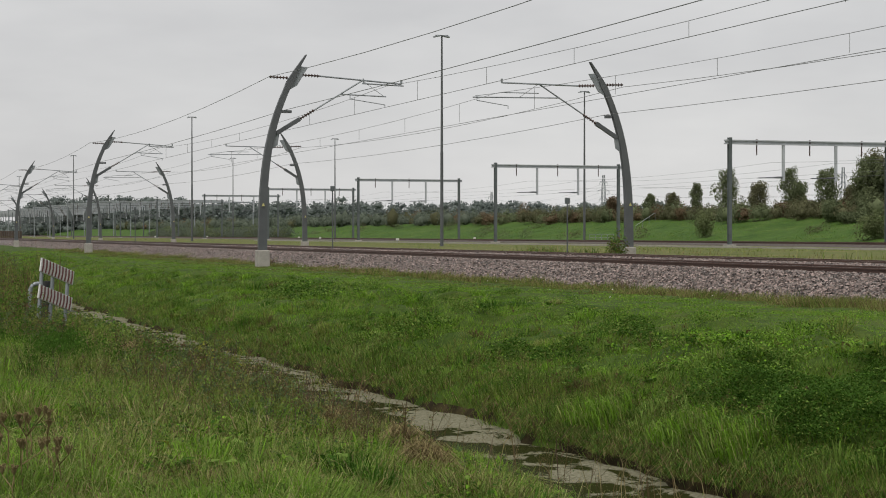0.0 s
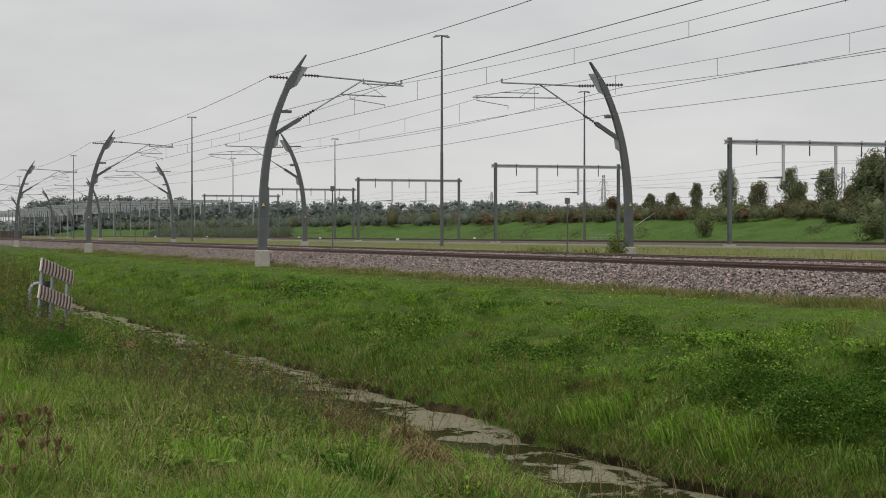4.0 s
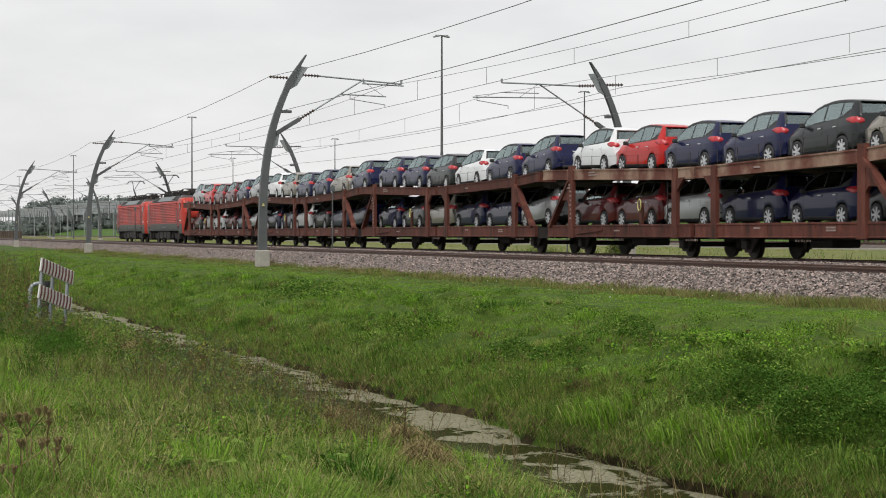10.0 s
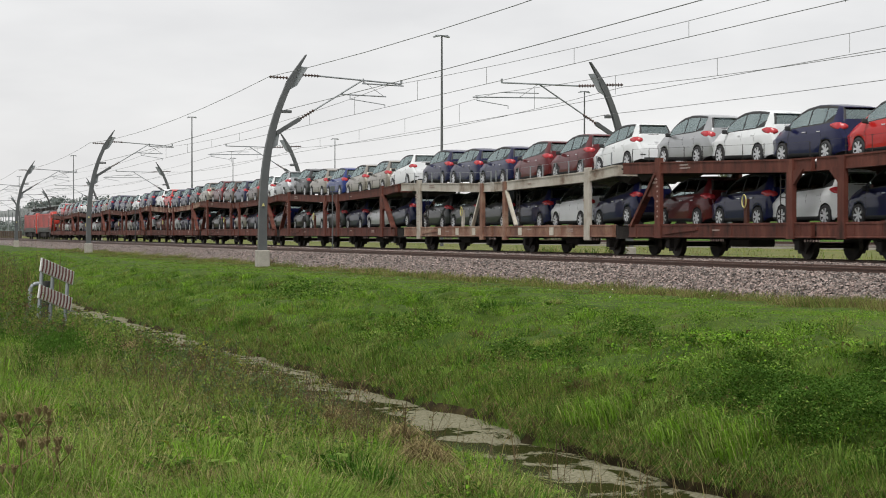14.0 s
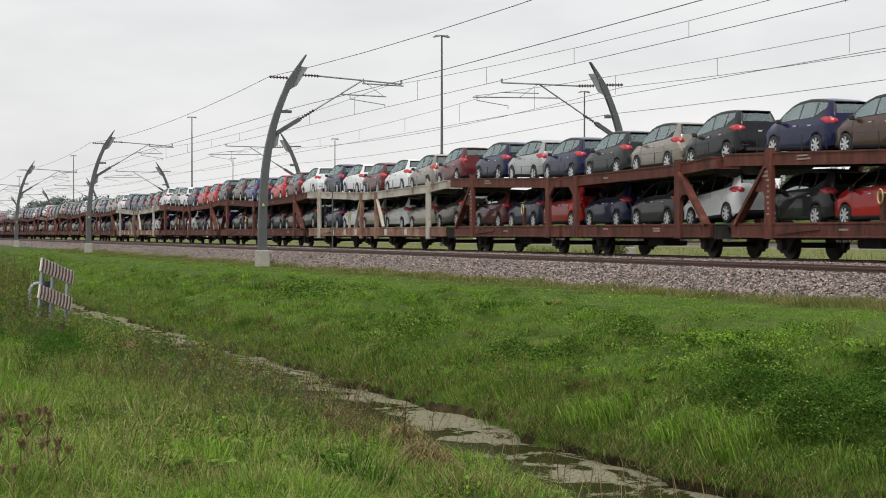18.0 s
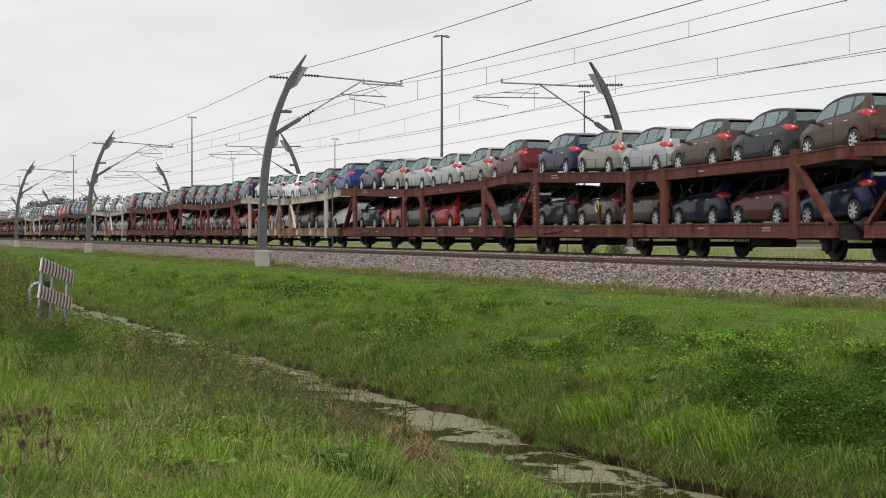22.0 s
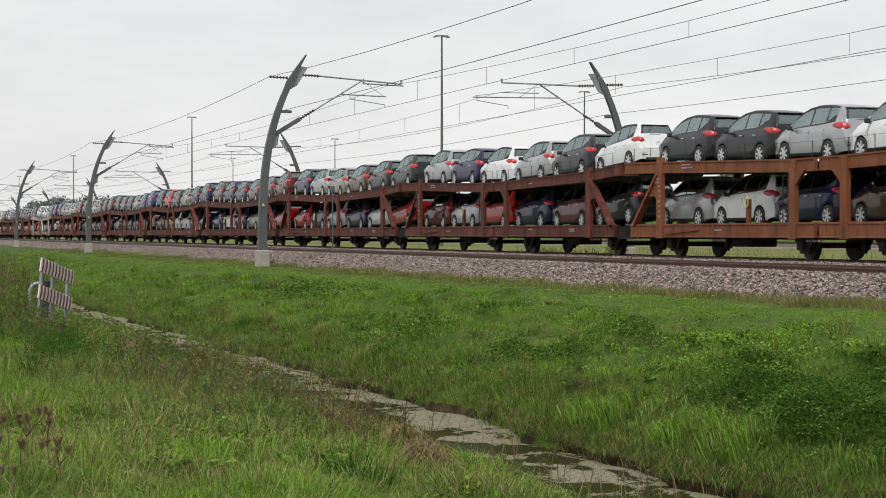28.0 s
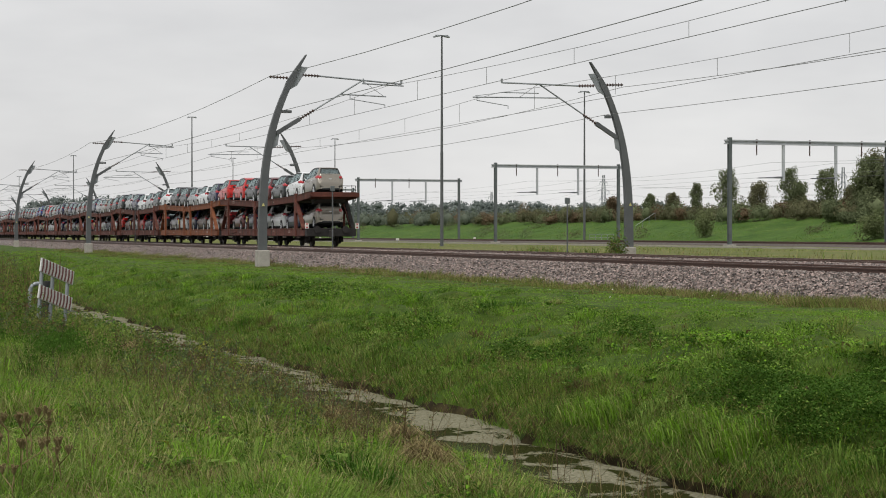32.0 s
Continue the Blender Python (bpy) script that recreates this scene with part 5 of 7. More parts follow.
def car_body(paint):
    bm = bmesh.new()
    rows = []
    for y in CAR_Y:
        half = car_ring(y)
        pts = [(-x, z) for x, z in half] + [(x, z) for x, z in half[-2::-1]]
        rows.append([bm.verts.new((x, y, z)) for x, z in pts])
    n = len(rows[0])
    for j, (a, b) in enumerate(zip(rows, rows[1:])):
        ym = (CAR_Y[j] + CAR_Y[j + 1]) / 2
        side = any(y1 < ym < y0 for y0, y1 in SIDE_WINDOWS)
        glass = any(y1 < ym < y0 for y0, y1 in (SCREEN, REARGLASS))
        for i in range(n - 1):
            k = min(i, n - 2 - i)
            if (side and k == PANE_LOW) or (glass and k >= 10):
                continue
            f = bm.faces.new((a[i], a[i + 1], b[i + 1], b[i]))
            f.smooth = True
            door_post = k == PANE_LOW and 0.93 > ym > -1.12
            rim = (k in (6, 8) and 0.92 > ym > -1.5) or (k == 9 and glass)
            f.material_index = 1 if door_post or rim or (k == 0 and ym > -1.6) else 0
        f = bm.faces.new((b[0], b[n - 1], a[n - 1], a[0]))
        f.material_index = 1
    bm.faces.new(rows[0])
    bm.faces.new(rows[-1][::-1])
    for s in (-1, 1):
        for y in (WHEEL_Y, -WHEEL_Y):     # dark lining behind each wheel
            pts = [(y + 0.36 * math.cos(a), WHEEL_R + 0.36 * math.sin(a)) for a in [math.pi * i / 8 for i in range(9)]]
            prism(bm, pts, 'x', s * 0.60, s * 0.62, mat=1)
        for y in (0.86, -0.20, -1.02):
            line = [(0.850, 0.30)] + [(side_x(y, z), z) for z in (0.52, 0.72, 0.78, 0.84, 0.97)]
            for (xa, za), (xb, zb) in zip(line, line[1:]):
                beam(bm, (s * xa, y, za), (s * xb, y, zb), 0.007, 0.008, up=(1, 0, 0), mat=1)
        for y in (-0.02, -0.86):
            x = side_x(y, 0.91)
            box(bm, (s * x - 0.02, y - 0.10, 0.895), (s * x + 0.02, y + 0.06, 0.925), mat=2)
    # rear valance, reflectors, black strip painting the plate recess's shade, spoiler, wiper, grille
    box(bm, (-0.56, -2.075, 0.26), (0.56, -1.98, 0.39), 0.03, mat=1)
    for x in (-0.58, 0.58):
        box(bm, (x - 0.11, -2.062, 0.455), (x + 0.11, -2.03, 0.49), mat=1)
    box(bm, (-0.36, -2.000, 0.83), (0.36, -1.962, 0.855), mat=1)
    box(bm, (-0.07, -1.985, 0.905), (0.07, -1.955, 0.955), mat=2)
    box(bm, (-0.52, -1.79, 1.568), (0.52, -1.66, 1.598), 0.012, mat=0)
    box(bm, (-0.30, -1.915, 1.205), (0.12, -1.885, 1.222), mat=1)
    box(bm, (-0.5, 2.0, 0.36), (0.5, 2.05, 0.52), 0.02, mat=1)
    bmesh.ops.recalc_face_normals(bm, faces=bm.faces[:])
    return finish("body", bm, [paint, M_BLACK, M_ALLOY])


def car_glass_material(name, tint, ior):
    m = bpy.data.materials.new(name)
    m.use_nodes = True
    n, l = m.node_tree.nodes, m.node_tree.links
    n.clear()
    out = n.new("ShaderNodeOutputMaterial")
    mix = n.new("ShaderNodeMixShader")
    tr = n.new("ShaderNodeBsdfTransparent")
    tr.inputs["Color"].default_value = (*tint, 1)
    gl = n.new("ShaderNodeBsdfGlossy")
    gl.inputs["Roughness"].default_value = 0.03
    gl.inputs["Color"].default_value = (0.78, 0.94, 0.93, 1)
    fr = n.new("ShaderNodeFresnel")
    fr.inputs["IOR"].default_value = ior
    l.new(fr.outputs["Fac"], mix.inputs["Fac"])
    l.new(tr.outputs["BSDF"], mix.inputs[1])
    l.new(gl.outputs["BSDF"], mix.inputs[2])
    l.new(mix.outputs["Shader"], out.inputs["Surface"])
    return m


M_PANE = car_glass_material("tinted_car_glass", (0.86, 0.96, 0.94), 4.2)
M_PRIVACY = car_glass_material("dark_rear_glass", (0.40, 0.47, 0.46), 3.0)
M_SEAT = material("car_interior_dark", [(0.03, 0.032, 0.034), (0.06, 0.062, 0.064)], 5.0, 0.85)
M_LINER = material("car_headliner_grey", [(0.48, 0.50, 0.49), (0.58, 0.60, 0.59)], 5.0, 0.9)


def pane_mesh(rows, m):
    bm = bmesh.new()
    vr = [[bm.verts.new(p) for p in r] for r in rows]
    for a, b in zip(vr, vr[1:]):
        for i in range(len(a) - 1):
            f = bm.faces.new((a[i], a[i + 1], b[i + 1], b[i]))
            f.smooth = True
    bmesh.ops.recalc_face_normals(bm, faces=bm.faces[:])
    return finish("pane", bm, m)


def car_common():
    """Meshes that all the cars share."""
    out = []
    for s in (-1, 1):
        for y0, y1 in SIDE_WINDOWS:
            rows = []
            for y in [v for v in CAR_Y if y1 - 1e-6 <= v <= y0 + 1e-6]:
                r = car_ring(y)
                rows.append([(s * (r[PANE_LOW][0] - 0.004), y, r[PANE_LOW][1]), (s * (r[PANE_TOP][0] - 0.004), y, r[PANE_TOP][1])])
            out.append(("side_window", pane_mesh(rows, M_PANE), None))
    for name, (y0, y1) in (("windscreen", SCREEN), ("rear_window", REARGLASS)):
        rows = []
        for y in [v for v in CAR_Y if y1 - 1e-6 <= v <= y0 + 1e-6]:
            r = car_ring(y)
            rows.append([(-r[10][0], y, r[10][1]), (0, y, r[11][1]), (r[10][0], y, r[10][1])])
        out.append((name, pane_mesh(rows, M_PRIVACY if name == "rear_window" else M_PANE), None))
    bm = bmesh.new()
    for x in (-0.38, 0.38):
        box(bm, (x - 0.24, 0.0, 0.45), (x + 0.24, 0.15, 1.05), 0.05)
        box(bm, (x - 0.12, 0.02, 1.08), (x + 0.12, 0.11, 1.27), 0.03)
        box(bm, (x - 0.11, -0.98, 1.05), (x + 0.11, -0.89, 1.24), 0.03)
    box(bm, (-0.66, -1.05, 0.45), (0.66, -0.9, 1.05), 0.05)
    box(bm, (-0.72, 0.55, 0.6), (0.72, 1.0, 0.97), 0.05)
    box(bm, (-0.58, -1.75, 0.55), (0.58, 0.9, 0.62))
    liner = [[bm.verts.new((u * car_ring(y)[ROOF_EDGE][0] * 0.96, y, car_ring(y)[ROOF_EDGE][1] - 0.02)) for u in (-1, 1)] for y in (0.05, -0.45, -0.95, -1.58)]
    for a, b in zip(liner, liner[1:]):
        bm.faces.new((a[0], a[1], b[1], b[0])).material_index = 1
    out.append(("interior", finish("interior", bm, [M_SEAT, M_LINER]), None))
    # wheel with an alloy rim
    bm = bmesh.new()
    prof = [(0.09, 0.20), (0.09, 0.29), (0.06, 0.32), (-0.07, 0.32), (-0.095, 0.30), (-0.095, 0.225), (-0.085, 0.215), (-0.05, 0.20), (-0.04, 0.0)]
    seg = 14
    rings = [[bm.verts.new((x, r * math.cos(i * math.tau / seg), r * math.sin(i * math.tau / seg))) for i in range(seg)] for x, r in prof[:-1]]
    for q, (a, b) in enumerate(zip(rings, rings[1:])):
        for i in range(seg):
            f = bm.faces.new((a[i], a[(i + 1) % seg], b[(i + 1) % seg], b[i]))
            f.smooth = True
            f.material_index = 1 if q == 5 else (2 if q == 6 else 0)
    bm.faces.new(rings[-1]).material_index = 2
    bm.faces.new(rings[0][::-1]).material_index = 2
    star = []
    for i in range(7):
        a = i * math.tau / 7
        star += [(r * math.cos(a + o), r * math.sin(a + o)) for r, o in ((0.075, -0.36), (0.214, -0.17), (0.214, 0.17), (0.075, 0.36))]
    prism(bm, star, 'x', -0.092, -0.075, mat=1)
    rod(bm, (-0.10, 0, 0), (-0.06, 0, 0), 0.055, seg=8, mat=1)
    bmesh.ops.recalc_face_normals(bm, faces=bm.faces[:])
    wm = finish("wheel", bm, [M_TYRE, M_ALLOY, M_BLACK])
    for s in (-1, 1):
        for y in (WHEEL_Y, -WHEEL_Y):
            out.append(("wheel", wm, Matrix.Translation((s * 0.772, y, WHEEL_R)) @ Matrix.Rotation(0 if s < 0 else math.pi, 4, 'Z')))
    for s in (-1, 1):
        bm = bmesh.new()
        # a lens that wraps round the rear corner, proud of the body's skin
        cols = [(0, -1.45, 1.075, 0.030), (0, -1.53, 1.070, 0.066), (0, -1.62, 1.062, 0.088), (0, -1.72, 1.052, 0.100), (0, -1.80, 1.045, 0.106), (0, -1.86, 1.040, 0.106),
                (0.70, 0, 1.034, 0.102), (0.64, 0, 1.028, 0.092), (0.585, 0, 1.024, 0.074), (0.54, 0, 1.022, 0.045)]
        rings = []
        for x, y, z, h in cols:
            ring = []
            for v, o in ((-1, -0.01), (-0.8, 0.014), (0, 0.022), (0.8, 0.014), (1, -0.01)):
                zz = z + h * v
                if x:
                    ring.append(bm.verts.new((s * (x + 0.2 * o), rear_y(x, zz) - o, zz)))
                else:
                    turn = max(0.0, min(0.8, (-1.62 - y) * 2.6))
                    ring.append(bm.verts.new((s * (side_x(y, zz) + o * math.cos(turn)), y - o * math.sin(turn), zz)))
            rings.append(ring)
        for a, b in zip(rings, rings[1:]):
            for i in range(4):
                bm.faces.new((a[i], a[i + 1], b[i + 1], b[i])).smooth = True
        bmesh.ops.recalc_face_normals(bm, faces=bm.faces[:])
        out.append(("tail_light", finish("tail_light", bm, M_TAIL), None))
        bm = bmesh.new()
        box(bm, (s * 0.95 - 0.09, 0.70, 0.985), (s * 0.95 + 0.09, 0.79, 1.125), 0.03)
        box(bm, (s * 0.86 - 0.03, 0.72, 0.975), (s * 0.86 + 0.03, 0.76, 1.02))
        out.append(("mirror", finish("mirror", bm, M_BLACK), None))
    return out


car_parts = car_common()
car_models = {}


def new_car(key, m):
    name, paint = CAR_PAINT[key]
    if key not in car_models:
        root = thing("passenger_car", "new " + name + " compact passenger car chained on a wagon deck", "car", "cars on the train")
        part("body", car_body(paint), None, root)
        for pname, mesh, at in car_parts:
            part(pname, mesh, None, root, at=at)
        car_models[key] = root
        ob = root
    else:
        ob = copy_thing(car_models[key], m)
    movers.append((ob, m))
    return ob


UPPER = ("SRDDNS WBNNBN NNGWNN WRNNGB DMNMWS GBLBBW NNNDDW SWNRRG MLNRDW NWDWBD NSNGBK NMNGGN "
         "WSWSGL NBSSBD NBSMGM KMNBLL KRGBNN MNGMMD NSBMGG SNWSGW GGSWNR RGDGWB").split()
LOWER = ("GSWDNS NNWGNN NGBNNS DDSNNG GNBNDN GSGNSN GGGNWN DNWNSN GGGGDG NWBWBM DNRNGW GRSDBR "
         "RNSGGW NRGRGG GMMNDN SGNDNB GBWWMN NWNBLR RNSNSR DSRNDG SWNMWD DNSWNB").split()
CAR_D = (0.27, 4.37, 8.37, 12.63, 16.83, 21.12)     # middle of each car, behind the front post
for k in range(22):
    base = HEAD_Y - PITCH * k
    for row, colours in ((1, UPPER[k]), (0, LOWER[k])):
        for i, (d, key) in enumerate(zip(CAR_D, colours)):
            if k == 0 and i < 2:
                d -= 0.35 - 0.2 * i
            if row:
                za, zb = deck_z(d - 1.245) - 0.09, deck_z(d + 1.245) - 0.09
            else:
                za, zb = 0.98, 0.98
                if d > 21:
                    za, zb = 0.985, 1.12
                elif d < 1:
                    za = 1.0
            tilt = math.degrees(math.atan2(za - zb, 2.49))
            new_car(key, pose(FAR_X, base - d, (za + zb) / 2, tilt, 0, 0))

# ---- plants ----
RNG = np.random.default_rng(7)
GX, GY = np.array(gx, float), np.array(gy, float)
GZ = np.array([v.co.z for v in ground_me.vertices]).reshape(len(GY), len(GX))


def ground_at(x, y):
    """Height of the ground sheet under many points."""
    i = np.clip(np.searchsorted(GX, x) - 1, 0, len(GX) - 2)
    j = np.clip(np.searchsorted(GY, y) - 1, 0, len(GY) - 2)
    u, v = (x - GX[i]) / (GX[i + 1] - GX[i]), (y - GY[j]) / (GY[j + 1] - GY[j])
    return (GZ[j, i] * (1 - u) + GZ[j, i + 1] * u) * (1 - v) + (GZ[j + 1, i] * (1 - u) + GZ[j + 1, i + 1] * u) * v


def smooth_noise(x, y, size, seed):
    """Soft random patches of a given size in metres, 0 to 1."""
    r = np.random.default_rng(seed)
    g = r.random((64, 64))
    u, v = x / size + 17.3, y / size + 5.1
    i, j = np.floor(u).astype(int), np.floor(v).astype(int)
    fu, fv = u - i, v - j
    fu, fv = fu * fu * (3 - 2 * fu), fv * fv * (3 - 2 * fv)
    a, b, c, d = g[j % 64, i % 64], g[j % 64, (i + 1) % 64], g[(j + 1) % 64, i % 64], g[(j + 1) % 64, (i + 1) % 64]
    return (a * (1 - fu) + b * fu) * (1 - fv) + (c * (1 - fu) + d * fu) * fv


def mesh_from(name, co, faces, size, mats, index=None):
    """A mesh from arrays: corners, and faces of one size."""
    me = bpy.data.meshes.new(name)
    n = len(faces)
    me.vertices.add(len(co))
    me.vertices.foreach_set("co", np.ascontiguousarray(co, np.float32).ravel())
    me.loops.add(n * size)
    me.loops.foreach_set("vertex_index", np.ascontiguousarray(faces, np.int32).ravel())
    me.polygons.add(n)
    me.polygons.foreach_set("loop_start", np.arange(0, n * size, size, dtype=np.int32))
    for m in mats:
        me.materials.append(m)
    if index is not None:
        me.polygons.foreach_set("material_index", np.ascontiguousarray(index, np.int32))
    me.update(calc_edges=True)
    return me


def blades(name, label, x, y, h, w, lean, mats, pick, category="grass", z=None, droop=0.35, plain=False, toward=None):
    """Grass blades: each a bent strip of three triangles, rooted on the ground."""
    n = len(x)
    z = ground_at(x, y) - 0.02 if z is None else z
    a = RNG.random(n) * math.tau
    b = RNG.random(n) * math.tau if toward is None else toward
    side = np.stack([np.cos(a), np.sin(a), np.zeros(n)], 1) * (w / 2)[:, None]
    out = np.stack([np.cos(b), np.sin(b), np.zeros(n)], 1) * (lean * h)[:, None]
    root = np.stack([x, y, z], 1)
    up = np.stack([np.zeros(n), np.zeros(n), h], 1)
    if plain:
        tip = root + up + out * 0.6
        co = np.stack([root - side, root + side, tip], 1).reshape(-1, 3)
        me = mesh_from(name, co, np.arange(n * 3).reshape(-1, 3), 3, mats, pick)
        return tagged(new(name, me), label, category, kind="stuff")
    mid = root + up * 0.6 + out * 0.35
    tip = root + up * (1 - droop * lean)[:, None] + out
    co = np.stack([root - side, root + side, mid - side * 0.7, mid + side * 0.7, tip], 1).reshape(-1, 3)
    k = np.arange(n)[:, None] * 5
    f = np.concatenate([k + [[0, 1, 3]], k + [[0, 3, 2]], k + [[2, 3, 4]]], 1).reshape(-1, 3)
    me = mesh_from(name, co, f, 3, mats, np.repeat(pick, 3))
    return tagged(new(name, me), label, category, kind="stuff")


def scatter(n, x0, x1, y0, y1, power=1.3):
    """Points in a strip of the plan, thinner the farther they lie from the field's near end."""
    x = x0 + (x1 - x0) * RNG.random(n)
    u = RNG.random(n)
    q = 1 - power
    y = (y0 ** q + u * (y1 ** q - y0 ** q)) ** (1 / q)
    return x, y


def leaf_mat(name, colors, scale, var=0.3, glow=0.35):
    """Leaf surface that lets part of the light through."""
    m = material(name, colors, scale, 0.8, bump=0, spec=0.08, fine=0.12, per_island=var)
    n, l = m.node_tree.nodes, m.node_tree.links
    b = n["Principled BSDF"]
    t = n.new("ShaderNodeBsdfTranslucent")
    mix = n.new("ShaderNodeMixShader")
    mix.inputs["Fac"].default_value = glow
    l.new(b.inputs["Base Color"].links[0].from_socket, t.inputs["Color"])
    l.new(b.outputs["BSDF"], mix.inputs[1])
    l.new(t.outputs["BSDF"], mix.inputs[2])
    l.new(mix.outputs["Shader"], n["Material Output"].inputs["Surface"])
    return m


M_G1 = leaf_mat("grass_fresh", [(0.109, 0.182, 0.031), (0.163, 0.250, 0.049), (0.222, 0.307, 0.080)], 0.5)
M_G2 = leaf_mat("grass_dull", [(0.108, 0.143, 0.029), (0.162, 0.196, 0.044), (0.226, 0.239, 0.072)], 0.6)
M_G3 = leaf_mat("grass_straw", [(0.26, 0.21, 0.10), (0.36, 0.29, 0.15)], 0.8)
M_G4 = leaf_mat("weed_dark", [(0.042, 0.105, 0.012), (0.064, 0.140, 0.019)], 0.9, 0.2)
M_G5 = leaf_mat("dead_stalk_brown", [(0.098, 0.070, 0.034), (0.155, 0.115, 0.056)], 0.9)
M_G6 = leaf_mat("leaf_bright", [(0.130, 0.272, 0.018), (0.205, 0.352, 0.040)], 0.9)
M_G7 = leaf_mat("grass_pale", [(0.215, 0.258, 0.072), (0.306, 0.327, 0.113), (0.38, 0.37, 0.165)], 0.7)
M_G11 = leaf_mat("nettle_dark", [(0.038, 0.090, 0.010), (0.060, 0.124, 0.017)], 0.9, 0.25)
GRASS = [M_G1, M_G2, M_G3, M_G4, M_G5, M_G6, M_G7]


def choose(n, shares):
    return RNG.choice(len(shares), n, p=np.array(shares) / sum(shares))


def tufts(n, per, x0, x1, y0, y1, power, spread):
    """Blade roots gathered in tufts: places, the tuft each belongs to, and the way it leans outwards."""
    tx, ty = scatter(n, x0, x1, y0, y1, power)
    k = np.repeat(np.arange(n), per)
    g = spread * (0.5 + RNG.random(n)) * (1 + 0.012 * ty)
    dx, dy = RNG.normal(0, 1, n * per) * g[k], RNG.normal(0, 1, n * per) * g[k]
    return tx, ty, k, tx[k] + dx, ty[k] + dy, np.arctan2(dy, dx) + RNG.normal(0, 0.7, n * per)


# the rough field
tx, ty, k, x, y, lean_to = tufts(10500, 27, -4.0, 6.2, 8.0, 70.0, 1.7, 0.065)
wet = smooth_noise(tx, ty, 1.5, 1)
dry = smooth_noise(tx, ty, 1.7, 2)
lush = smooth_noise(tx, ty, 0.55, 12)
kind = np.where(dry > 0.66, choose(len(tx), (3, 4, 1.8, 0.8, 1.2, 1, 3)), np.where(wet > 0.52, choose(len(tx), (7, 1, 0, 2.4, 0, 8, 0.6)), choose(len(tx), (5, 3, 0.8, 1.2, 0.4, 3.4, 3))))
pick = np.where(RNG.random(len(x)) < 0.80, kind[k], choose(len(x), (5, 3, 2.2, 0.6, 0.7, 2.6, 4)))
tall = (0.07 + 0.16 * wet + 0.24 * lush ** 2 + 0.08 * RNG.random(len(tx))) * np.where(tx > 5.0, 0.55, np.where(tx > 4.4, 0.8, 1.0))
h = tall[k] * (0.45 + 0.8 * RNG.random(len(x)))
for near in (True, False):
    g = (y < 17.0) == near
    blades("field_grass", "long rough green and straw-coloured field grass", x[g], y[g], h[g], 0.0026 + 0.0048 * RNG.random(g.sum()) ** 2 + 0.0002 * y[g], 0.35 + 1.2 * RNG.random(g.sum()), GRASS, pick[g], toward=lean_to[g],
           droop=0.45, plain=not near)
x, y = scatter(5200, 0.4, 5.2, 8.2, 20.0, 1.6)
keep = smooth_noise(x, y, 0.8, 71) > 0.5
x, y = x[keep], y[keep]
blades("tall_grass", "long pale arching grass blades in the rough field", x, y, 0.22 + 0.30 * RNG.random(len(x)), 0.003 + 0.003 * RNG.random(len(x)), 0.6 + 0.9 * RNG.random(len(x)), GRASS, choose(len(x), (3, 2, 3, 0.5, 1.2, 4, 3)), droop=0.5)
# the mown bank, tuft by tuft
tx, ty, k, x, y, lean_to = tufts(22000, 20, 7.9, 18.9, 12.5, 150.0, 1.38, 0.08)
bare = ((tx - 11.2) / 2.1) ** 2 + ((ty - 15.0) / 3.4) ** 2 < 0.7 + 0.6 * (smooth_noise(tx, ty, 0.7, 51) - 0.5)
low = np.clip((10.0 - tx + 1.6 * (smooth_noise(tx, ty, 1.4, 31) - 0.5)) / 2.2, 0, 1) * np.clip((52.0 - ty) / 22.0, 0.25, 1)
edge = np.clip((tx - 17.0 + np.clip(0.075 * (ty - 31.0), 0.0, 1.6) + 1.2 * (smooth_noise(tx, ty, 2.0, 35) - 0.5)) / 0.9, 0, 1)
patch = smooth_noise(tx, ty, 1.8, 3)
fine_patch = smooth_noise(tx, ty, 0.7, 33)
u = RNG.random(len(tx))
# olive-brown tufts low, bright crest: partly the slope's shade put into the mix
kind = np.where(u < low * 0.8, choose(len(tx), (3.5, 4.5, 0.5, 1.5, 1.6, 0.8, 0.8)),
                np.where(u < edge * 0.85, choose(len(tx), (0.4, 2.5, 0.8, 0.6, 4.5, 0, 0.3)),
                         np.where((patch > 0.58) & (tx < 14.5), choose(len(tx), (5, 1.4, 0, 3.0, 0.2, 2.0, 0.1)), np.where(tx > 12.6, choose(len(tx), (3, 0.4, 0, 0.6, 0, 10, 1.0)), np.where(fine_patch > 0.55, choose(len(tx), (4, 1.5, 0, 0.6, 0.1, 6, 0.4)), choose(len(tx), (7, 2.4, 0, 1.4, 0.2, 2.6, 0.1)))))))
pick = np.where(RNG.random(len(x)) < 0.84, kind[k], choose(len(x), (6, 2, 0.2, 1.0, 0.3, 3, 0.3)))
tall = (0.04 + 0.11 * fine_patch ** 2 + 0.05 * patch) * np.clip(1.0 - 0.5 * (tx - 11.8) / 1.6, 0.5, 1.0) + 0.10 * low * RNG.random(len(tx))
h = tall[k] * (0.5 + 0.8 * RNG.random(len(x))) * np.where(bare[k], 0.35, 1.0)
blades("bank_grass", "short bright green grass on the ditch bank", x, y, h, 0.005 + 0.007 * RNG.random(len(x)) + 0.0003 * y, np.where(x > 12.6, 0.8, 0.35) + 1.2 * RNG.random(len(x)), GRASS, pick, plain=True, toward=lean_to)
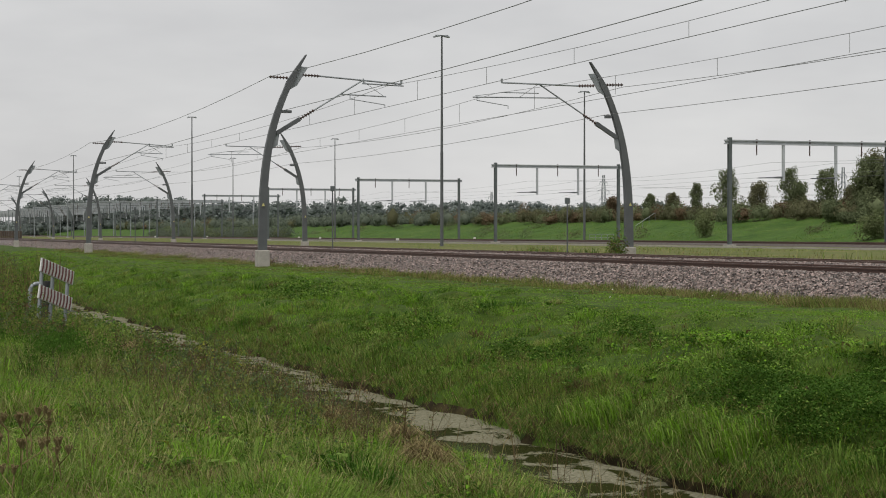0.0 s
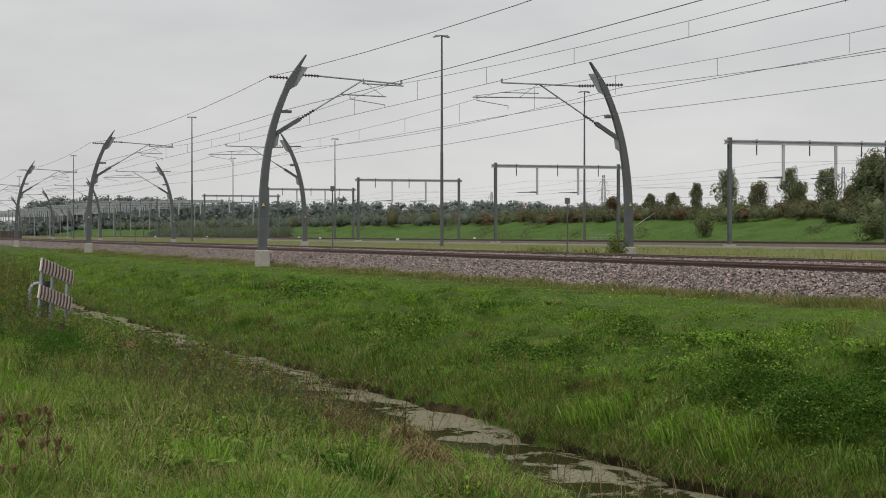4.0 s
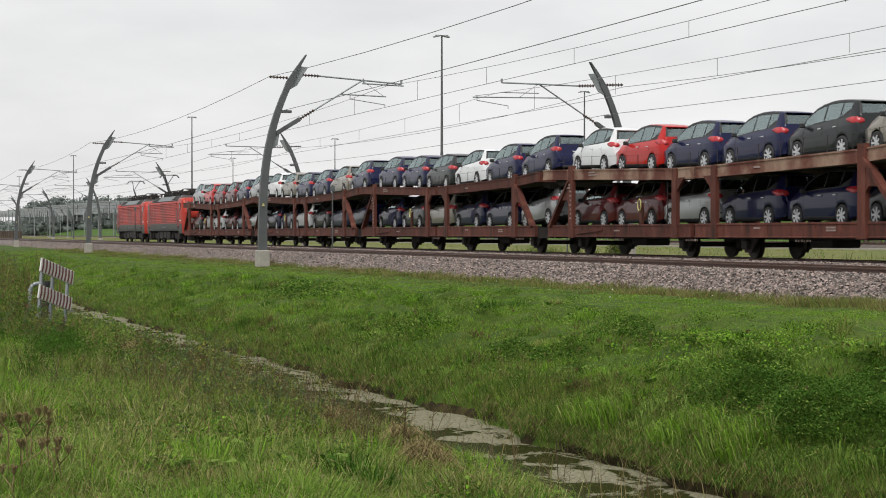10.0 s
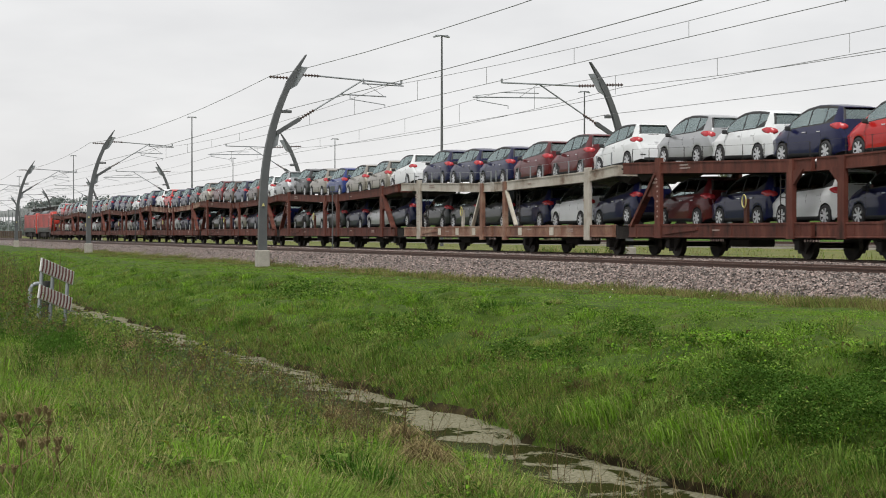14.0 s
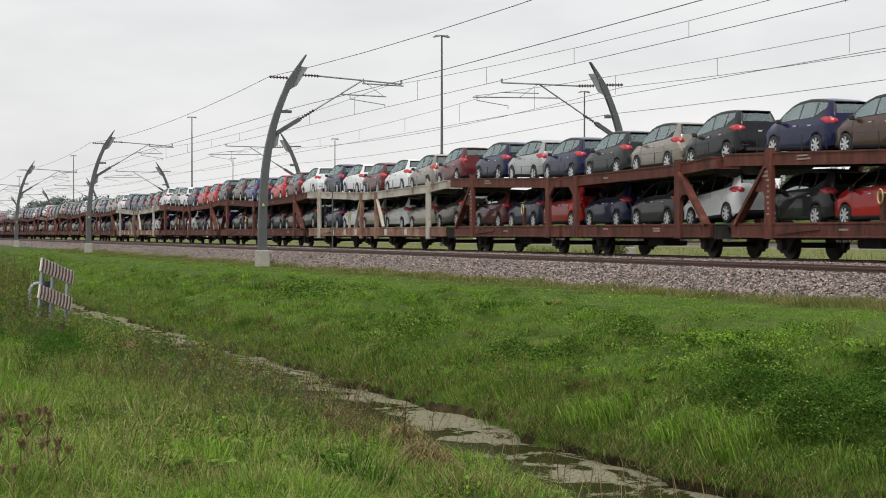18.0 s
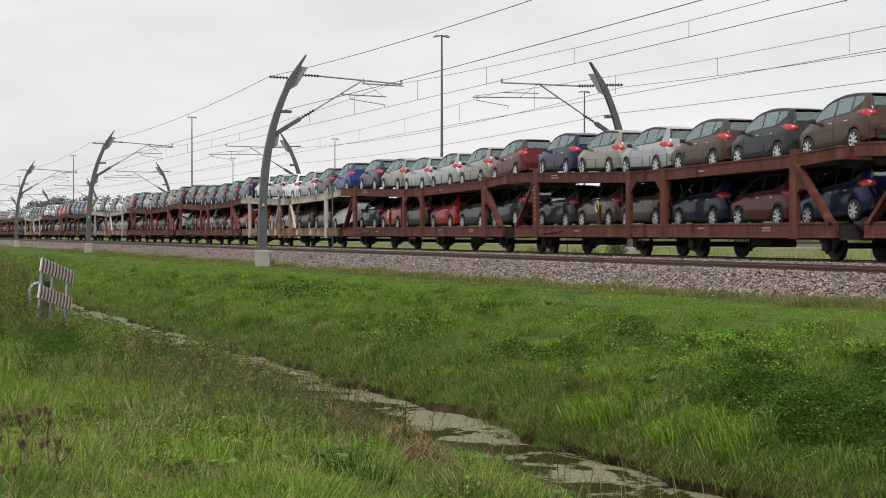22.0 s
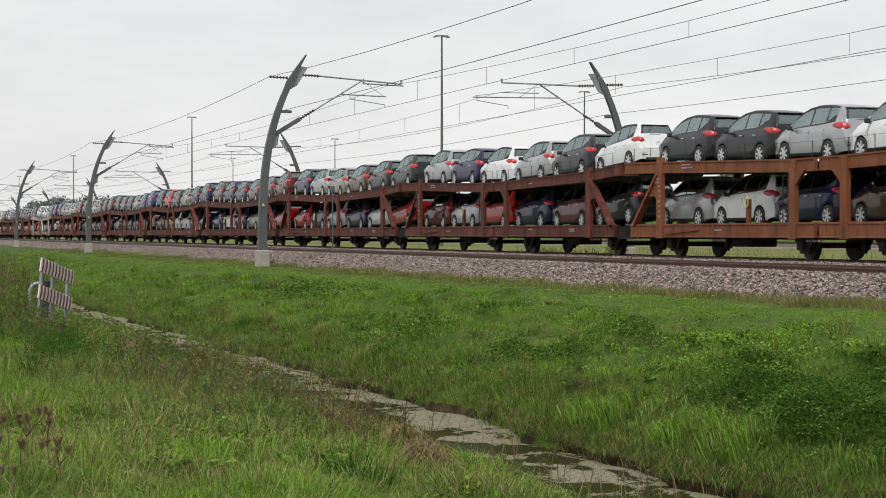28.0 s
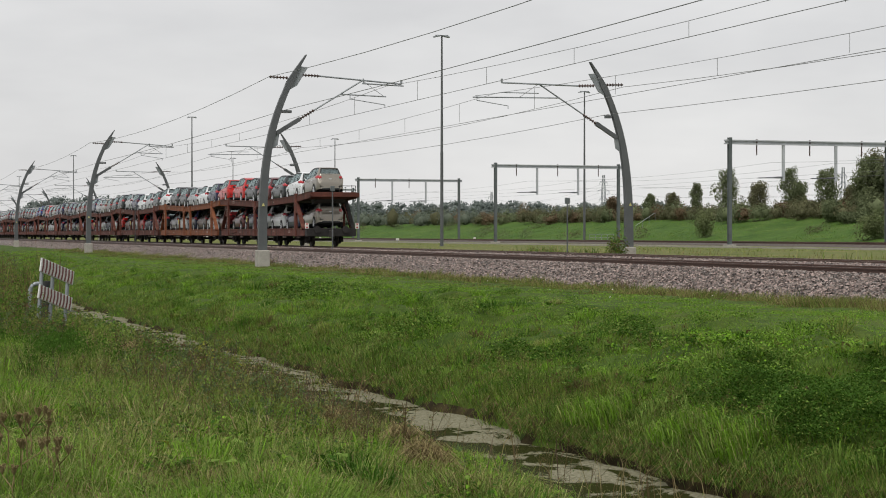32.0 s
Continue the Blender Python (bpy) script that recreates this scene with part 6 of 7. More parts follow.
# brown weeds along the ballast's toe
tx, ty, k, x, y, lean_to = tufts(3400, 16, 17.8, 19.4, 22.0, 160.0, 1.35, 0.09)
tall = 0.07 + 0.24 * smooth_noise(tx, ty, 1.7, 63) ** 2
kind = choose(len(tx), (0.8, 4, 1.4, 0.5, 2.6, 0, 0.8))
blades("toe_weeds", "brownish olive weeds along the foot of the ballast", x, y, tall[k] * (0.5 + 0.7 * RNG.random(len(x))), 0.005 + 0.006 * RNG.random(len(x)) + 0.0002 * y, 0.4 + 1.0 * RNG.random(len(x)), GRASS, kind[k], category="weeds", plain=True, toward=lean_to,
       z=np.full(len(x), -0.70) + 0.3 * np.clip(x - 19.15, 0, 1))
# bright sedge leaning over the water
n = 2600
x, y = 8.15 + 0.55 * RNG.random(n), 15.2 + 4.0 * RNG.random(n)
keep = smooth_noise(x, y, 0.6, 41) > 0.35
x, y = x[keep] + shore(y[keep], 1), y[keep]
blades("sedge", "long bright green sedge leaning over the water", x, y, 0.20 + 0.30 * RNG.random(len(x)), 0.008 + 0.009 * RNG.random(len(x)), 0.25 + 0.7 * RNG.random(len(x)), GRASS, choose(len(x), (4, 0.6, 0.3, 0.6, 0, 8, 1.5)), droop=0.55,
       toward=math.pi + RNG.normal(0, 1.1, len(x)))
# long grass hanging over the water on both sides
x, y = scatter(46000, 8.08, 8.8, 9.0, 120.0, 1.4)
keep = smooth_noise(x, y, 0.5, 61) + 0.5 * (x - 8.08) > 0.36
x, y = x[keep] + shore(y[keep], 1), y[keep]
h = (0.10 + 0.26 * RNG.random(len(x)) * smooth_noise(x, y, 1.0, 9)) * np.where(y < 15.5, 0.55, 1.0)
blades("bank_edge_grass", "brownish long grass overhanging the water's edge", x, y, h, 0.004 + 0.005 * RNG.random(len(x)), 0.2 + 0.7 * RNG.random(len(x)), GRASS, choose(len(x), (3.0, 3, 0.4, 3.2, 1.3, 0.6, 0.2)),
       toward=math.pi + RNG.normal(0, 1.0, len(x)), droop=0.9)
x, y = scatter(28000, 4.2, 6.4, 8.0, 70.0, 1.5)
h = (0.08 + 0.24 * RNG.random(len(x)) * smooth_noise(x, y, 1.3, 10)) * np.where(x > 5.3, 0.6, 1.0)
blades("ditch_edge_grass", "tall mixed grass on the near edge of the ditch", x, y, h, 0.003 + 0.006 * RNG.random(len(x)), 0.4 + 0.8 * RNG.random(len(x)), GRASS, choose(len(x), (4, 3, 1.2, 1.5, 0.8, 0, 2)))
x, y = scatter(22000, 7.93, 8.14, 9.0, 90.0, 1.5)
x = x + shore(y, 1)
keep = smooth_noise(x, y, 0.35, 97) > 0.30
x, y = x[keep], y[keep]
blades("bank_roots", "dark dead grass and roots hanging over the cut bank", x, y, 0.04 + 0.13 * RNG.random(len(x)) ** 1.5, 0.005 + 0.007 * RNG.random(len(x)), 0.6 + 1.0 * RNG.random(len(x)), GRASS, choose(len(x), (1.2, 2.6, 0.5, 4.0, 2.6, 0, 0)),
       toward=math.pi + RNG.normal(0, 1.2, len(x)), droop=1.0, category="dead grass", z=np.interp(x - shore(y, 1), [7.93, 8.15], [-1.62, -1.46]))


def tussocks(name, label, spots, per, h0, h1, shares):
    """Dense single tussocks: blades that spread from one root to all sides."""
    n = len(spots)
    k = np.repeat(np.arange(n), per)
    cx, cy = np.array([p[0] for p in spots]), np.array([p[1] for p in spots])
    big = 0.6 + 0.8 * RNG.random(n)
    a, q = RNG.random(n * per) * math.tau, RNG.random(n * per) ** 0.5
    x, y = cx[k] + 0.14 * big[k] * q * np.cos(a), cy[k] + 0.14 * big[k] * q * np.sin(a)
    kind = choose(n, shares)
    pick = np.where(RNG.random(n * per) < 0.75, kind[k], choose(n * per, shares))
    h = (h0 + (h1 - h0) * RNG.random(n * per)) * big[k] * (1.15 - 0.45 * q)
    return blades(name, label, x, y, h, 0.005 + 0.006 * RNG.random(n * per) + 0.0002 * y, (0.25 + 0.9 * q) * (0.6 + 0.6 * RNG.random(n * per)), GRASS, pick, toward=a + RNG.normal(0, 0.35, n * per), droop=0.6)


spots = [(8.5 + 5.2 * u ** 1.3, 13.0 + 60.0 * v ** 1.7) for u, v in RNG.random((300, 2))]
tussocks("grass_tussocks", "bushy green grass tussocks on the ditch bank", spots, 80, 0.12, 0.30, (6, 3, 0, 3, 0.4, 3, 0.3))
spots = [(8.35 + 0.7 * u, 17.0 + 36.5 * v ** 1.4) for u, v in RNG.random((100, 2))]
tussocks("grass_tussocks", "olive grass tussocks low on the bank", spots, 80, 0.14, 0.32, (3, 5, 0.6, 2, 2.4, 0.5, 0.6))
spots = [(0.8 + 4.0 * u, 10.5 + 22.0 * v ** 1.5) for u, v in RNG.random((150, 2))]
tussocks("grass_tussocks", "lush green grass tussocks in the rough field", spots, 90, 0.16, 0.36, (6, 2, 0.4, 3, 0.2, 5, 1.0))
# dry strip between the main line and the yard
x, y = scatter(40000, 32.6, 75.0, 35.0, 420.0, 1.2)
h = (0.02 + 0.16 * smooth_noise(x, y, 6.0, 4) ** 4) * (0.6 + 0.8 * RNG.random(len(x)))
blades("verge_grass", "pale dry grass between the main line and the yard", x, y, h, 0.02 + 0.0004 * y, 0.5 + 1.0 * RNG.random(len(x)), GRASS, choose(len(x), (2, 6, 1.0, 0, 0, 0.5, 5)), plain=True)
x, y = scatter(12000, 33.5, 50.0, 36.0, 110.0, 1.2)
keep = smooth_noise(x, y, 2.5, 65) > 0.55
x, y = x[keep], y[keep]
blades("verge_weeds", "straggly straw and olive weeds beside the far track", x, y, 0.12 + 0.45 * RNG.random(len(x)) ** 2, np.full(len(x), 0.022), 0.3 + 0.6 * RNG.random(len(x)), GRASS, choose(len(x), (0.5, 5, 3, 1, 3, 0, 3)), category="weeds")

def stalks(name, label, n, cx, cy, rx, ry, h0, h1, pick, w=0.010, lean=0.35):
    x, y = cx + rx * RNG.normal(0, 0.5, n), cy + ry * RNG.normal(0, 0.5, n)
    return blades(name, label, x, y, h0 + (h1 - h0) * RNG.random(n), w * (0.5 + 0.6 * RNG.random(n)), lean * (0.2 + RNG.random(n)), GRASS, pick(n), category="weeds", droop=0.3)


stalks("dead_weeds", "tall dark weeds behind the barrier", 900, 3.7, 40.0, 0.45, 3.0, 0.6, 1.5, lambda n: choose(n, (0, 1.5, 0.4, 3, 3, 0)), w=0.02)
stalks("dead_weeds", "thin dry reed stems at the water", 46, 5.5, 12.2, 0.5, 1.5, 0.5, 0.95, lambda n: choose(n, (0, 1, 5, 0, 3, 0)), w=0.008, lean=0.5)
stalks("weed_tuft", "green weeds at the foot of the far mast", 160, 33.6, 77.5, 0.5, 1.8, 0.3, 0.9, lambda n: choose(n, (1, 2, 0.3, 5, 1, 0)), w=0.05, lean=0.5)
stalks("weed_tuft", "green weeds beside the far track", 500, 34.0, 84.0, 0.7, 3.0, 0.3, 0.9, lambda n: choose(n, (1, 4, 1, 3, 1, 0)), w=0.05, lean=0.5)


stalks("weed_tuft", "tall thin leafy weed sprays behind the barrier", 130, 4.55, 41.0, 0.3, 1.0, 1.2, 2.0, lambda n: choose(n, (1, 3, 1, 2, 3, 0)), w=0.016, lean=0.25)


def straw_heap(cx, cy):
    n = 480
    x, y = cx + RNG.normal(0, 0.10, n), cy + RNG.normal(0, 0.16, n)
    z = ground_at(x, y) + 0.19 * np.exp(-((x - cx) ** 2 + (y - cy) ** 2) / 0.04)
    blades("straw_tuft", "collapsed tuft of pale brown dead grass", x, y, 0.06 + 0.12 * RNG.random(n), np.full(n, 0.010), 1.0 + 1.0 * RNG.random(n), GRASS, choose(n, (0, 0.4, 5, 0, 1.6, 0)),
           category="dead grass", z=z, droop=0.7)


for cx, cy in ((5.0, 15.7), (4.4, 13.2), (4.9, 20.2), (5.0, 18.2), (4.0, 25.5), (4.75, 14.4), (4.6, 16.6)):
    straw_heap(cx, cy)


x, y = 4.65 + 0.45 * RNG.normal(0, 1, 5200), 15.6 + 3.2 * RNG.normal(0, 1, 5200)
keep = (smooth_noise(x, y, 0.7, 95) > 0.54) & (x < 5.6) & (y > 11.0)
x, y = x[keep], y[keep]
blades("fallen_straw", "flattened dead brown grass along the ditch edge", x, y, 0.05 + 0.12 * RNG.random(len(x)), np.full(len(x), 0.010), 1.2 + 1.2 * RNG.random(len(x)), GRASS, choose(len(x), (0, 0.5, 4, 0, 3, 0, 0.5)), category="dead grass", droop=0.3)


def leaves(name, label, x, y, lift, size, mats, pick):
    """Low broad leaves: small four-cornered blades at all angles."""
    n = len(x)
    c = np.stack([x, y, ground_at(x, y) + lift], 1)
    a = RNG.random(n) * math.tau
    t = 0.25 + 0.55 * RNG.random(n)
    u = np.stack([np.cos(a) * np.cos(t), np.sin(a) * np.cos(t), np.sin(t)], 1) * size[:, None]
    v = np.stack([-np.sin(a), np.cos(a), 0.3 * RNG.normal(0, 1, n)], 1) * (size * 0.38)[:, None]
    co = np.stack([c, c + u * 0.5 + v, c + u, c + u * 0.5 - v], 1).reshape(-1, 3)
    f = np.arange(n)[:, None] * 4 + [[0, 1, 2, 3]]
    return tagged(new(name, mesh_from(name, co, f, 4, mats, pick)), label, "plants", kind="stuff")


def carpet(n, cx, cy, rx, ry, shares, seed, size):
    """A low leafy carpet with a ragged outline."""
    x, y = cx + rx * (2 * RNG.random(n) - 1) * 1.2, cy + ry * (2 * RNG.random(n) - 1) * 1.2
    d = ((x - cx) / rx) ** 2 + ((y - cy) / ry) ** 2
    keep = d + 1.3 * (smooth_noise(x, y, 0.7, seed) - 0.5) + 0.5 * (RNG.random(n) - 0.5) < 0.85
    x, y = x[keep], y[keep]
    lump = smooth_noise(x, y, 0.55, seed + 1)
    leaves("ground_cover", "dark green low broad-leaved ground cover on the bank", x, y, 0.02 + 0.30 * lump ** 1.6 * RNG.random(len(x)) ** 0.4, size * (0.6 + 0.8 * RNG.random(len(x))),
           [M_G11, M_G6, M_G1, M_G2], choose(len(x), shares))


# small leaves of clover and herbs among the bank's grass
x, y = scatter(110000, 8.3, 16.6, 12.5, 80.0, 1.5)
herb = smooth_noise(x, y, 0.5, 91) + 0.6 * smooth_noise(x, y, 1.6, 92)
keep = herb > 0.92
x, y, herb = x[keep], y[keep], herb[keep]
# dark leaves more often down the slope: its shade put into the colours
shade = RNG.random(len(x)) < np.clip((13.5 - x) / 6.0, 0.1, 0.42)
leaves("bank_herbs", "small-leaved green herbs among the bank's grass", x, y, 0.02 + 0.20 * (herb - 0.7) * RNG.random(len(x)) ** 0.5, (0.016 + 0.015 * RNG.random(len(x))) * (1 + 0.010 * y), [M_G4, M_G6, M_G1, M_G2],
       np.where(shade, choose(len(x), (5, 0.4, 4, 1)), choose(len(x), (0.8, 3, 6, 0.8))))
carpet(260000, 11.2, 15.0, 2.5, 3.8, (9, 0.05, 0.7, 0.1), 51, 0.026)
carpet(60000, 9.35, 13.9, 0.75, 2.0, (9, 0.05, 0.7, 0.2), 87, 0.026)
carpet(14000, 11.6, 23.7, 0.75, 2.0, (8, 0.1, 0.6, 0.6), 53, 0.034)
carpet(9000, 9.8, 24.6, 0.55, 1.6, (8, 0.2, 1, 0.8), 55, 0.036)
carpet(4500, 11.4, 21.6, 0.9, 2.0, (1.0, 7, 3, 0.5), 57, 0.036)
carpet(7000, 11.4, 45.0, 0.9, 3.2, (6, 0.6, 2, 0.4), 59, 0.055)
carpet(5000, 9.5, 30.0, 0.7, 2.2, (6, 0.4, 2, 1.0), 83, 0.045)
carpet(4000, 10.4, 19.4, 0.8, 1.2, (1.0, 4, 5, 0.6), 85, 0.036)
x, y = scatter(26000, -3.0, 5.4, 9.0, 50.0, 1.5)
mask = smooth_noise(x, y, 1.1, 21) > 0.74
x, y = x[mask], y[mask]
leaves("field_weeds", "leafy dark green weeds in the rough field", x, y, 0.03 + 0.16 * RNG.random(len(x)), 0.022 + 0.03 * RNG.random(len(x)), [M_G4, M_G6, M_G1, M_G2], choose(len(x), (5, 1.5, 2, 1)))

def weed_clumps(name, label, spots, size, leaf, n, mats):
    r = np.random.default_rng(77)
    cs, ks = [], []
    for cx, cy, hh in spots:
        base = float(ground_at(np.array([cx]), np.array([cy]))[0])
        cs.append(foliage(n, (cx, cy, base + hh * 0.35), np.array((size, size, hh * 0.62)), leaf, r))
        ks.append(r.choice(len(mats), n, p=None))
    c, k = np.concatenate(cs), np.concatenate(ks)
    return tagged(new(name, mesh_from(name, c, np.arange(len(c)).reshape(-1, 4), 4, mats, k)), label, "weeds", kind="stuff")


def branching_weeds(name, label, cx, cy, rx, ry, n, h0, h1, wood, leaf, leaf_n, leaf_size, lean=0.25, w=0.009):
    """Upright weeds: a thin stem, side twigs, and small leaves or seed husks along the twigs."""
    mats, k = wood + leaf, len(wood)
    x, y = cx + rx * RNG.normal(0, 0.5, n), cy + ry * RNG.normal(0, 0.5, n)
    foot = np.stack([x, y, ground_at(x, y) - 0.02], 1)
    h = h0 + (h1 - h0) * RNG.random(n) ** 1.4
    out = RNG.normal(0, lean, (n, 2)) * h[:, None]
    top = foot + np.stack([out[:, 0], out[:, 1], h], 1)
    twigs = 7
    f = 0.28 + 0.65 * RNG.random((n, twigs))
    a = RNG.random((n, twigs)) * math.tau
    ln = h[:, None] * (0.14 + 0.26 * RNG.random((n, twigs))) * (1.15 - 0.6 * f)
    t0 = foot[:, None] + (top - foot)[:, None] * f[..., None]
    t1 = t0 + np.stack([np.cos(a) * ln * 0.75, np.sin(a) * ln * 0.75, ln * (0.35 + 0.6 * RNG.random((n, twigs)))], 2)
    p = np.concatenate([foot, t0.reshape(-1, 3)])
    q = np.concatenate([top, t1.reshape(-1, 3)])
    wide = np.concatenate([w * (0.7 + 0.6 * RNG.random(n)), np.full(n * twigs, w * 0.6)])
    b = RNG.random(len(p)) * math.pi
    side = np.stack([np.cos(b), np.sin(b), np.zeros(len(p))], 1) * wide[:, None] / 2
    bars = np.stack([p - side, p + side, q + side * 0.5, q - side * 0.5], 1)
    m = n * twigs * leaf_n
    src = np.repeat(np.arange(n * twigs), leaf_n)
    g = (0.25 + 0.75 * RNG.random(m))[:, None]
    c = t0.reshape(-1, 3)[src] * (1 - g) + t1.reshape(-1, 3)[src] * g + RNG.normal(0, leaf_size * 0.5, (m, 3))
    u, v = RNG.normal(0, 1, (m, 3)), RNG.normal(0, 1, (m, 3))
    u /= np.linalg.norm(u, axis=1)[:, None]
    v = np.cross(u, v)
    v /= np.linalg.norm(v, axis=1)[:, None]
    s = leaf_size * (0.5 + 0.9 * RNG.random(m))[:, None]
    lv = np.stack([c, c + u * s * 0.5 + v * s * 0.3, c + u * s, c + u * s * 0.5 - v * s * 0.3], 1)
    plant = np.concatenate([np.arange(n), np.repeat(np.arange(n), twigs)])
    ix = np.concatenate([RNG.integers(0, k, n)[plant], k + RNG.integers(0, len(leaf), n * twigs)[src]])
    co = np.concatenate([bars, lv]).reshape(-1, 3)
    return tagged(new(name, mesh_from(name, co, np.arange(len(co)).reshape(-1, 4), 4, mats, ix)), label, "weeds", kind="stuff")


M_G8 = leaf_mat("dead_stem_dark", [(0.085, 0.055, 0.040), (0.135, 0.092, 0.068)], 0.9)
M_G9 = leaf_mat("leaf_yellowing", [(0.25, 0.25, 0.035), (0.36, 0.33, 0.06)], 0.9)
M_G10 = leaf_mat("leaf_greyish", [(0.085, 0.125, 0.050), (0.13, 0.17, 0.075)], 0.9)
BROWN, HUSK = [M_G8, M_G5, M_G5], [M_G5, M_G10, M_G5, M_G3, M_G2]
branching_weeds("dead_weeds", "tangled dark brown dead weeds above the ditch", 4.7, 19.2, 0.7, 2.8, 190, 0.30, 0.68, BROWN + [M_G2], [M_G5, M_G10, M_G2, M_G3, M_G10], 5, 0.022, 0.22, 0.011)
branching_weeds("dead_weeds", "brown dead weeds spreading into the field", 3.7, 19.6, 0.8, 2.4, 70, 0.25, 0.55, BROWN, HUSK, 4, 0.020, 0.35, 0.010)
branching_weeds("dead_weeds", "tangled brown dead stems at the ditch edge", 4.5, 16.6, 0.7, 2.4, 160, 0.18, 0.44, BROWN, HUSK, 4, 0.018, 0.4)
branching_weeds("dead_weeds", "sparse dark dead stems in the rough field", 3.0, 16.8, 1.4, 4.2, 90, 0.25, 0.6, BROWN, HUSK, 3, 0.016, 0.25, 0.007)
branching_weeds("dead_weeds", "thin dark dead stems beside the water", 5.3, 12.8, 0.6, 1.8, 26, 0.4, 0.8, BROWN, HUSK, 3, 0.014, 0.2, 0.007)
branching_weeds("dead_weeds", "brown dead stems among the field grass", 1.5, 11.8, 0.9, 2.0, 26, 0.25, 0.5, BROWN, HUSK, 3, 0.012, 0.3, 0.005)
branching_weeds("dead_weeds", "thin dark stems leaning over the water", 5.25, 16.6, 0.5, 2.2, 24, 0.35, 0.7, BROWN, HUSK, 2, 0.014, 0.3, 0.007)
branching_weeds("green_weeds", "grey-green leafy weeds between dead stems", 4.0, 18.6, 0.8, 3.0, 180, 0.18, 0.50, [M_G2, M_G5], [M_G10, M_G2, M_G1, M_G10], 8, 0.030, 0.3)
branching_weeds("green_weeds", "tall leafy weeds at the ditch edge", 4.4, 25.2, 0.5, 2.6, 90, 0.25, 0.55, [M_G2, M_G8], [M_G2, M_G10, M_G4, M_G5], 8, 0.034, 0.25)
branching_weeds("green_weeds", "tall leafy weeds in front of the ditch", 4.65, 22.8, 0.28, 1.3, 48, 0.42, 0.78, [M_G2, M_G8], [M_G2, M_G10, M_G1, M_G5], 8, 0.032, 0.2)
branching_weeds("yellow_weeds", "yellowing leafy weeds among brown stems", 4.75, 23.2, 0.35, 1.0, 9, 0.45, 0.75, [M_G2, M_G5], [M_G9, M_G2, M_G9, M_G6], 6, 0.040, 0.2)
branching_weeds("green_weeds", "soft green leafy weeds at the water's edge", 5.2, 15.4, 0.45, 2.4, 60, 0.10, 0.22, [M_G1], [M_G10, M_G1, M_G6], 9, 0.030, 0.4)
branching_weeds("green_weeds", "dark bushy weeds round the barrier's foot", 3.0, 29.5, 0.7, 3.0, 120, 0.25, 0.7, [M_G2, M_G8], [M_G4, M_G2, M_G10, M_G5], 9, 0.036, 0.3)
branching_weeds("dead_weeds", "reddish brown dead weeds in the field", 3.6, 27.0, 1.0, 2.4, 60, 0.2, 0.5, BROWN, HUSK, 5, 0.024, 0.35)
branching_weeds("dead_weeds", "tall thin brownish weeds behind the barrier", 3.25, 38.0, 0.55, 3.0, 70, 0.7, 1.5, BROWN + [M_G2], [M_G2, M_G10, M_G5, M_G10], 6, 0.034, 0.15, 0.014)
branching_weeds("bank_weeds", "thin brownish weeds on the lower bank", 8.9, 22.0, 0.5, 9.0, 240, 0.12, 0.38, [M_G5, M_G2], [M_G2, M_G5, M_G4], 5, 0.022, 0.35, 0.006)
branching_weeds("bank_weeds", "dead brown weed stems on the bank", 10.6, 24.0, 1.2, 7.0, 46, 0.15, 0.35, [M_G5, M_G8], [M_G5, M_G2], 5, 0.024, 0.35, 0.007)


def dock_plants(name, label, spots, leaf, n):
    """Rosettes of long broad leaves, each leaf bent in two and rising from one root."""
    co, ix, mats = [], [], [M_G4, M_G1, M_G6, M_G9, M_G5]
    for cx, cy in spots:
        a, t = RNG.random(n) * math.tau, 0.35 + 0.75 * RNG.random(n)
        ln = leaf * (0.6 + 0.7 * RNG.random(n))
        z = float(ground_at(np.array([cx]), np.array([cy]))[0]) + 0.03
        root = np.array((cx, cy, z)) + np.stack([RNG.normal(0, 0.05, n), RNG.normal(0, 0.05, n), 0.05 * RNG.random(n)], 1)
        d1 = np.stack([np.cos(a) * np.cos(t), np.sin(a) * np.cos(t), np.sin(t)], 1) * (ln * 0.55)[:, None]
        t2 = t - 0.8
        d2 = np.stack([np.cos(a) * np.cos(t2), np.sin(a) * np.cos(t2), np.sin(t2)], 1) * (ln * 0.45)[:, None]
        side = np.stack([-np.sin(a), np.cos(a), 0.25 * RNG.normal(0, 1, n)], 1) * (ln * 0.19)[:, None]
        mid = root + d1
        co += [np.stack([root - side * 0.15, root + side * 0.15, mid + side, mid - side], 1), np.stack([mid - side, mid + side, mid + d2 + side * 0.15, mid + d2 - side * 0.15], 1)]
        kk = RNG.choice(5, n, p=(0.46, 0.38, 0.13, 0.015, 0.015))
        ix += [kk, kk]
    c = np.concatenate(co).reshape(-1, 3)
    return tagged(new(name, mesh_from(name, c, np.arange(len(c)).reshape(-1, 4), 4, mats, np.concatenate(ix))), label, "plants", kind="stuff")


spots = [(9.2 + 4.2 * RNG.random(), 13 + 24 * RNG.random() ** 1.2) for i in range(44)] + [(11.2 + 0.5 * RNG.normal(), 22.0 + 0.9 * RNG.normal()) for i in range(12)] + [(11.9 + 0.4 * RNG.normal(), 18.0 + 0.8 * RNG.normal()) for i in range(10)]
dock_plants("broad_leaved_plants", "green broad-leaved plants on the ditch bank", spots, 0.15, 16)
spots = [(8.45 + 0.5 * RNG.random(), 15 + 30 * RNG.random()) for i in range(14)]
dock_plants("broad_leaved_plants", "green broad-leaved plants low on the bank", spots, 0.13, 12)
spots = [(1.2 + 3.4 * RNG.random(), 11.5 + 12 * RNG.random()) for i in range(16)]
